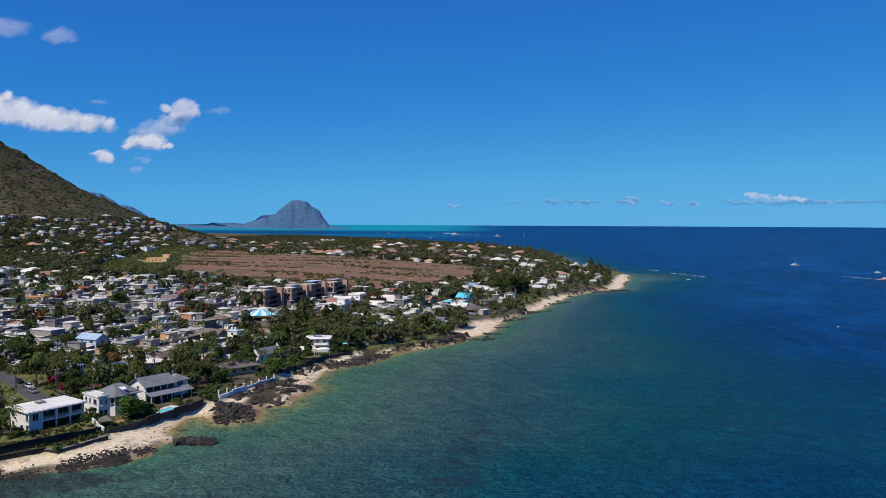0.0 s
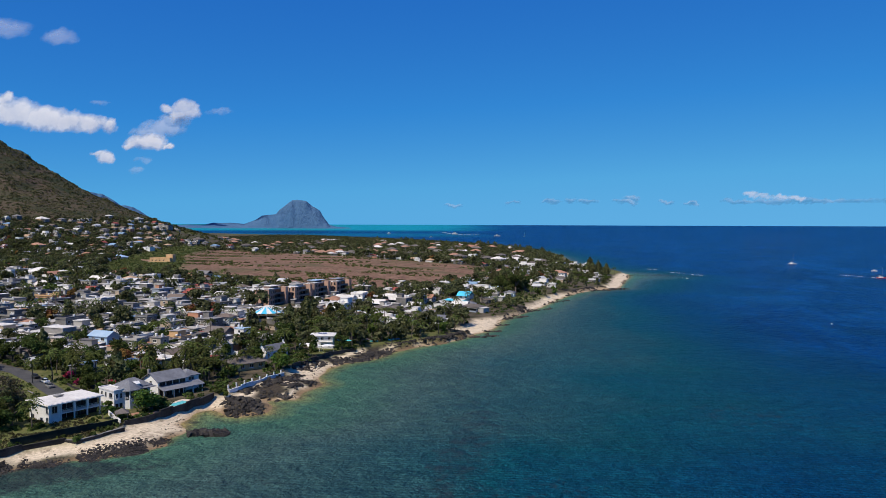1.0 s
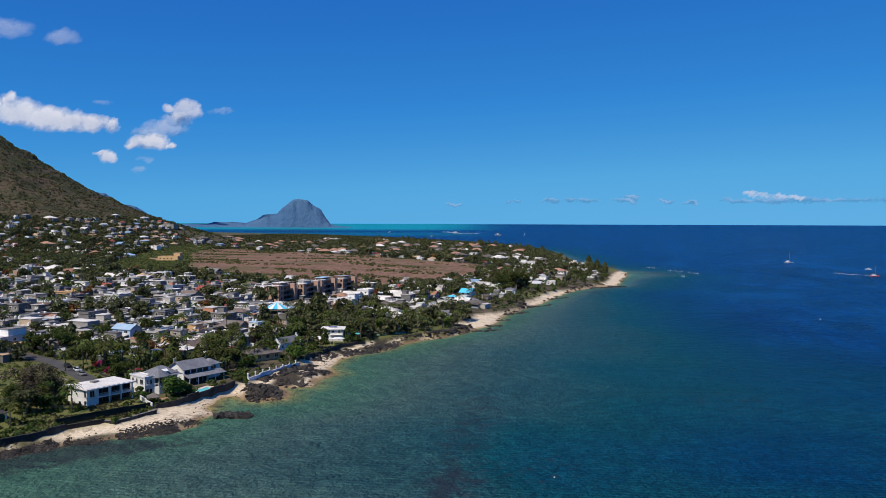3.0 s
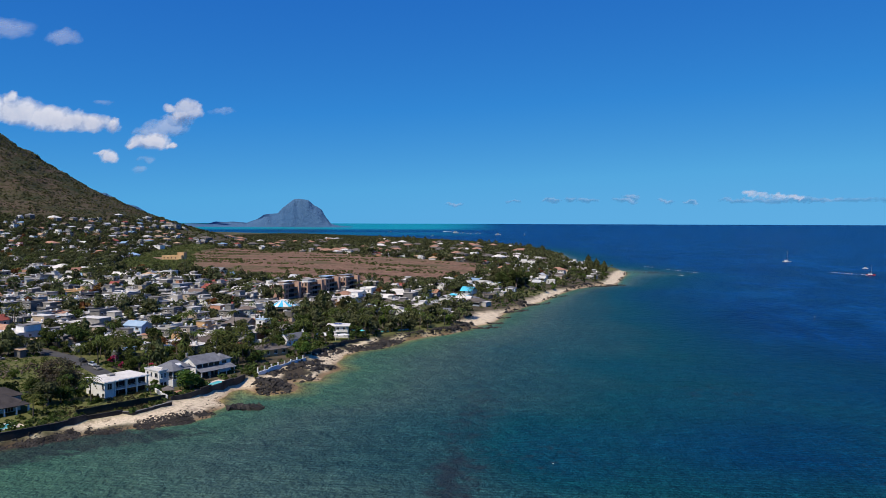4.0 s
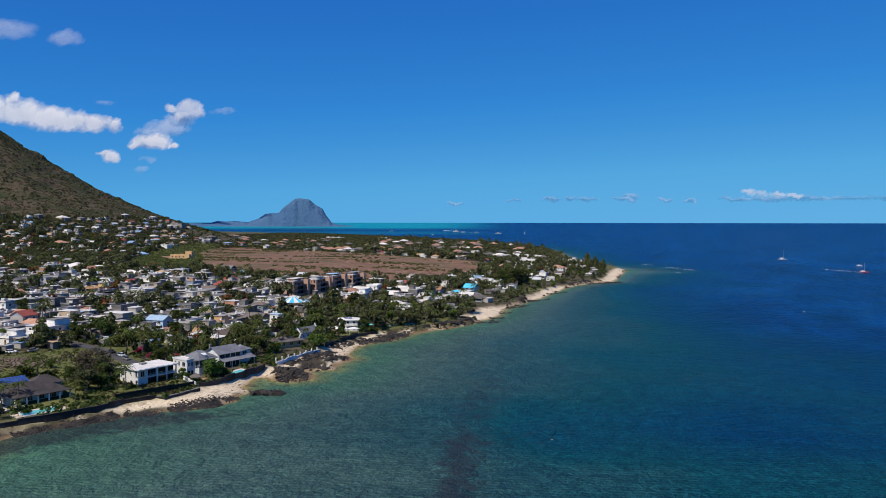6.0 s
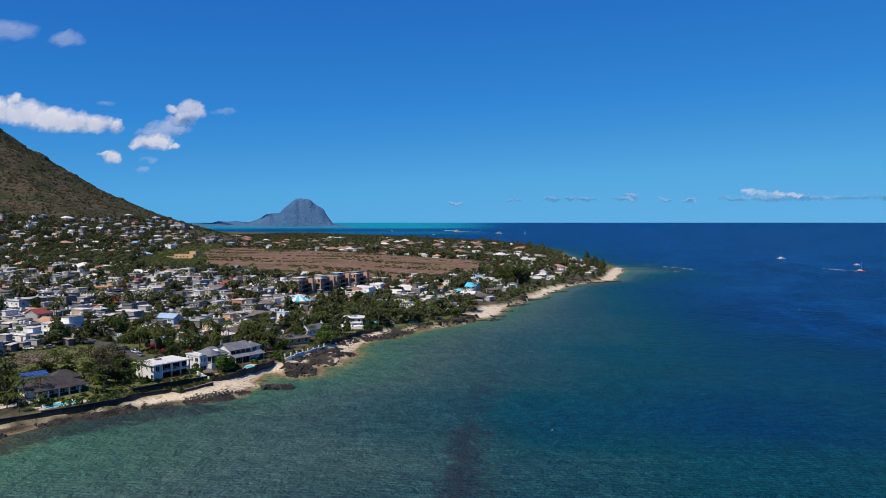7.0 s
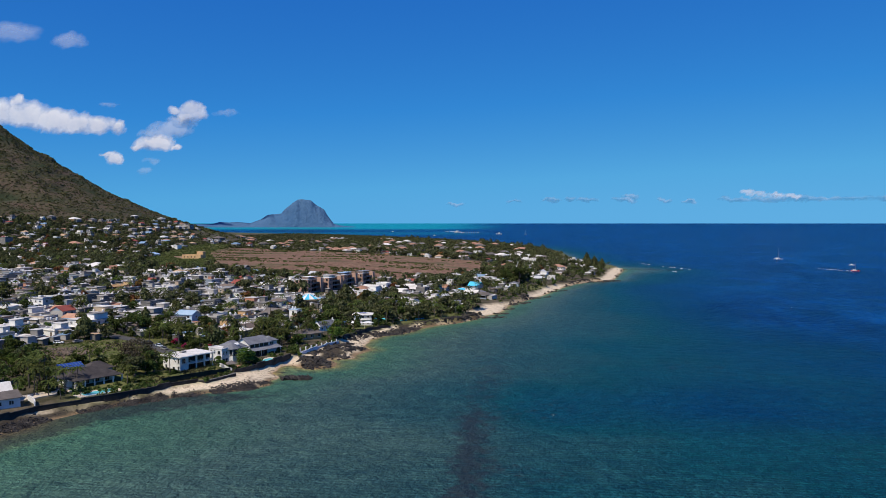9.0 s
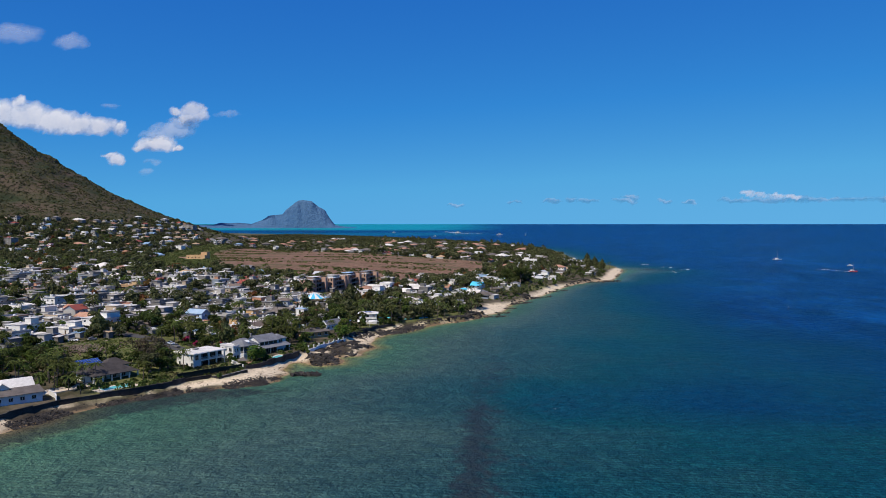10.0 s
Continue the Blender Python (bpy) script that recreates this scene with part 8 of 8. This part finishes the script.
X = -0.72 * (Y + 95) - 20 + RND.uniform(0, 1, N) * (185 + 0.72 * (Y + 95))
Z, S = zones_of(X, Y)
H = ground(X, Y)[0]
clear = lane_clear(X, Y, np.where(X > -175, 8, 5))
singles = total = 0
for x, y, zn, ok, gz, sd in zip(X.tolist(), Y.tolist(), Z, clear, H.tolist(), S.tolist()):
    roll, size = town.random(), town.uniform(0.8, 1.25)
    if zn not in ("town", "strip") or not ok or total > 3300 or (zn == "town" and y < 540 and town.random() > 0.5) or (zn == "strip" and y > 420 and town.random() > 0.30) or (y < 300 and sd < 20):
        continue
    if zn == "strip":
        kind = "palm" if roll < 0.36 else "filao" if roll < 0.41 else "broad" if roll < 0.78 else "bright" if roll < 0.92 else "small"
        if y > 620:
            kind = "filao" if roll < 0.14 else "broad" if kind == "palm" and roll < 0.24 else kind
    else:
        kind = "broad" if roll < 0.42 else "small" if roll < 0.70 else "palm" if roll < 0.90 else "bright" if roll < 0.94 else "filao" if roll < 0.98 else "flame"
    if not free(x, y, 0.9 if zn == "strip" else 0.5):
        continue
    TAKEN.append((x, y, 2.7 if zn == "strip" else 2.2))
    total += 1
    if y < 330 and singles < 190:
        plant(kind, x, y, size * (0.8 if kind != "palm" else 1.0), gz)
        singles += 1
    else:
        k = size
        trunk, crown = town.choice(LOW[kind] if y > 300 else PLANTS[kind][0])
        k *= (1.0 if y < 420 else 0.82) if zn == "strip" else 0.85 if y < 340 else 1.0
        REST[kind].append((trunk, crown, Matrix.LocRotScale((x, y, gz), Euler((0, 0, town.uniform(0, 6.28))), (k, k, k * town.uniform(0.9, 1.1)))))
X, Y = RND.uniform(-450, 115, 900), RND.uniform(880, 2100, 900)
Z, S = zones_of(X, Y)
H = ground(X, Y)[0]
for x, y, zn, gz, sd in zip(X.tolist(), Y.tolist(), Z, H.tolist(), S.tolist()):
    if zn in ("resort", "strip") and sd > 8 and town.random() < (0.45 if sd < 70 else 0.14) and free(x, y, 1.5):
        k = town.uniform(0.8, 1.5)
        trunk, crown = town.choice(LOW["filao"])
        q = far_away(np.array([[x, y, gz]]))[0]
        REST["filao"].append((trunk, crown, Matrix.LocRotScale(tuple(q), Euler((0, 0, town.uniform(0, 6.28))), (k * 1.25, k * 1.25, k * 0.95))))
for kind, name, label in (("broad", "leafy_trees", "dark green leafy trees between the houses"), ("small", "garden_trees", "small dark garden trees between the houses"),
                          ("bright", "bright_trees", "bright green leafy trees between the houses"), ("filao", "casuarinas", "feathery casuarina trees along the shore and lanes"),
                          ("palm", "palms", "coconut palms between the houses"), ("flame", "flame_trees", "brown-orange trees between the houses")):
    joined(name, REST[kind], label, "trees")


def scrub(name, label, cat, count, zones, x0, x1, y0, y1, gap, mat, leaves, spread, size, seed, patchy=None, sink=0.0):
    """Loose bushes over some zones, gathered into one thing of stuff."""
    r = np.random.RandomState(seed)
    n = count * 6
    y = r.uniform(y0, y1, n)
    lo = np.maximum(x0, -0.72 * (y + 95) - 20)
    x = lo + r.uniform(0, 1, n) * (x1 - lo)
    zn, s = zones_of(x, y)
    keep = np.isin(zn, zones) & lane_clear(x, y, 4) & (x1 > lo)
    if patchy:
        keep &= waves(x, y * 1.5, seed + 70, patchy) + 0.5 * waves(x, y, seed + 71, 23) > 0.5
    x, y = x[keep], y[keep]
    keep = all_free(x, y, gap)
    x, y = x[keep][:count], y[keep][:count]
    p = far_away(np.stack([x, y, ground(x, y)[0] - sink], 1))
    n = len(p)
    d = ball(n * leaves, r)
    d[:, 2] = np.abs(d[:, 2])
    k = np.repeat(spread * r.uniform(0.5, 1.3, n), leaves)[:, None]
    c = np.repeat(p, leaves, 0) + d * k * np.array((1, 1, 0.8)) * r.uniform(0.6, 1.05, (n * leaves, 1))
    me = quad_mesh(name, c, d + 0.5 * r.normal(size=d.shape), size * r.uniform(0.6, 1.3, n * leaves), mat, rnd=r)
    tagged(new(name, me), label, cat, kind="stuff")


scrub("shrubs", "dark green garden shrubs and hedges between the houses", "shrubs", 3200, ("town", "strip"), -620, 150, 150, 800, -1.2, "leaf_broad", 16, 1.4, 0.45, 1)
scrub("hedges", "dense dark hedges and bushes around the nearest houses", "shrubs", 1100, ("town", "strip"), -330, -60, 150, 345, -0.8, "leaf_broad", 30, 1.5, 0.33, 15)
scrub("dry_grass", "dry yellow-brown grass and weeds in front of the villa", "grass", 420, ("town",), -132, -104, 168, 198, -7, "leaf_scrub", 16, 0.55, 0.16, 12)
scrub("undergrowth", "bright green grass and weeds on the vacant lot", "grass", 1300, ("lot",), -230, -130, 170, 260, -0.5, "leaf_grass", 10, 0.42, 0.15, 2)
scrub("lot_bushes", "low green bushes on the vacant lot", "shrubs", 70, ("lot",), -230, -130, 170, 260, 0.1, "leaf_broad", 40, 1.2, 0.2, 32)
scrub("scrub", "low green thorn scrub beside the dry field", "scrub", 3600, ("scrub",), -700, -120, 520, 1200, 0.2, "leaf_olive", 14, 2.0, 0.65, 3)
scrub("field_bushes", "scattered low bushes in the dry field", "scrub", 3000, ("field",), -520, 0, 540, 1310, 0.5, "leaf_olive", 12, 1.5, 0.5, 4, 150)
scrub("far_trees", "woods and garden trees of the far peninsula", "trees", 6500, ("resort", "strip", "town"), -900, 130, 880, 2900, -2.5, "leaf_far", 16, 4.2, 1.2, 6)
scrub("far_bushes", "pale green bushes and gardens of the far peninsula", "shrubs", 2600, ("resort",), -700, 130, 880, 2400, 0.3, "leaf_olive", 16, 2.6, 0.8, 16)
scrub("hill_scrub", "dense dark green scrub on the dry hillside", "scrub", 15000, ("hill",), -1300, -350, 900, 1800, 0.5, "leaf_scrub", 6, 3.4, 1.5, 7, sink=2.3)
scrub("slope_trees", "dark garden trees on the slope among the houses", "trees", 7600, ("town",), -900, -200, 560, 1320, -2.4, "leaf_far", 16, 3.3, 0.86, 8, sink=-0.2)
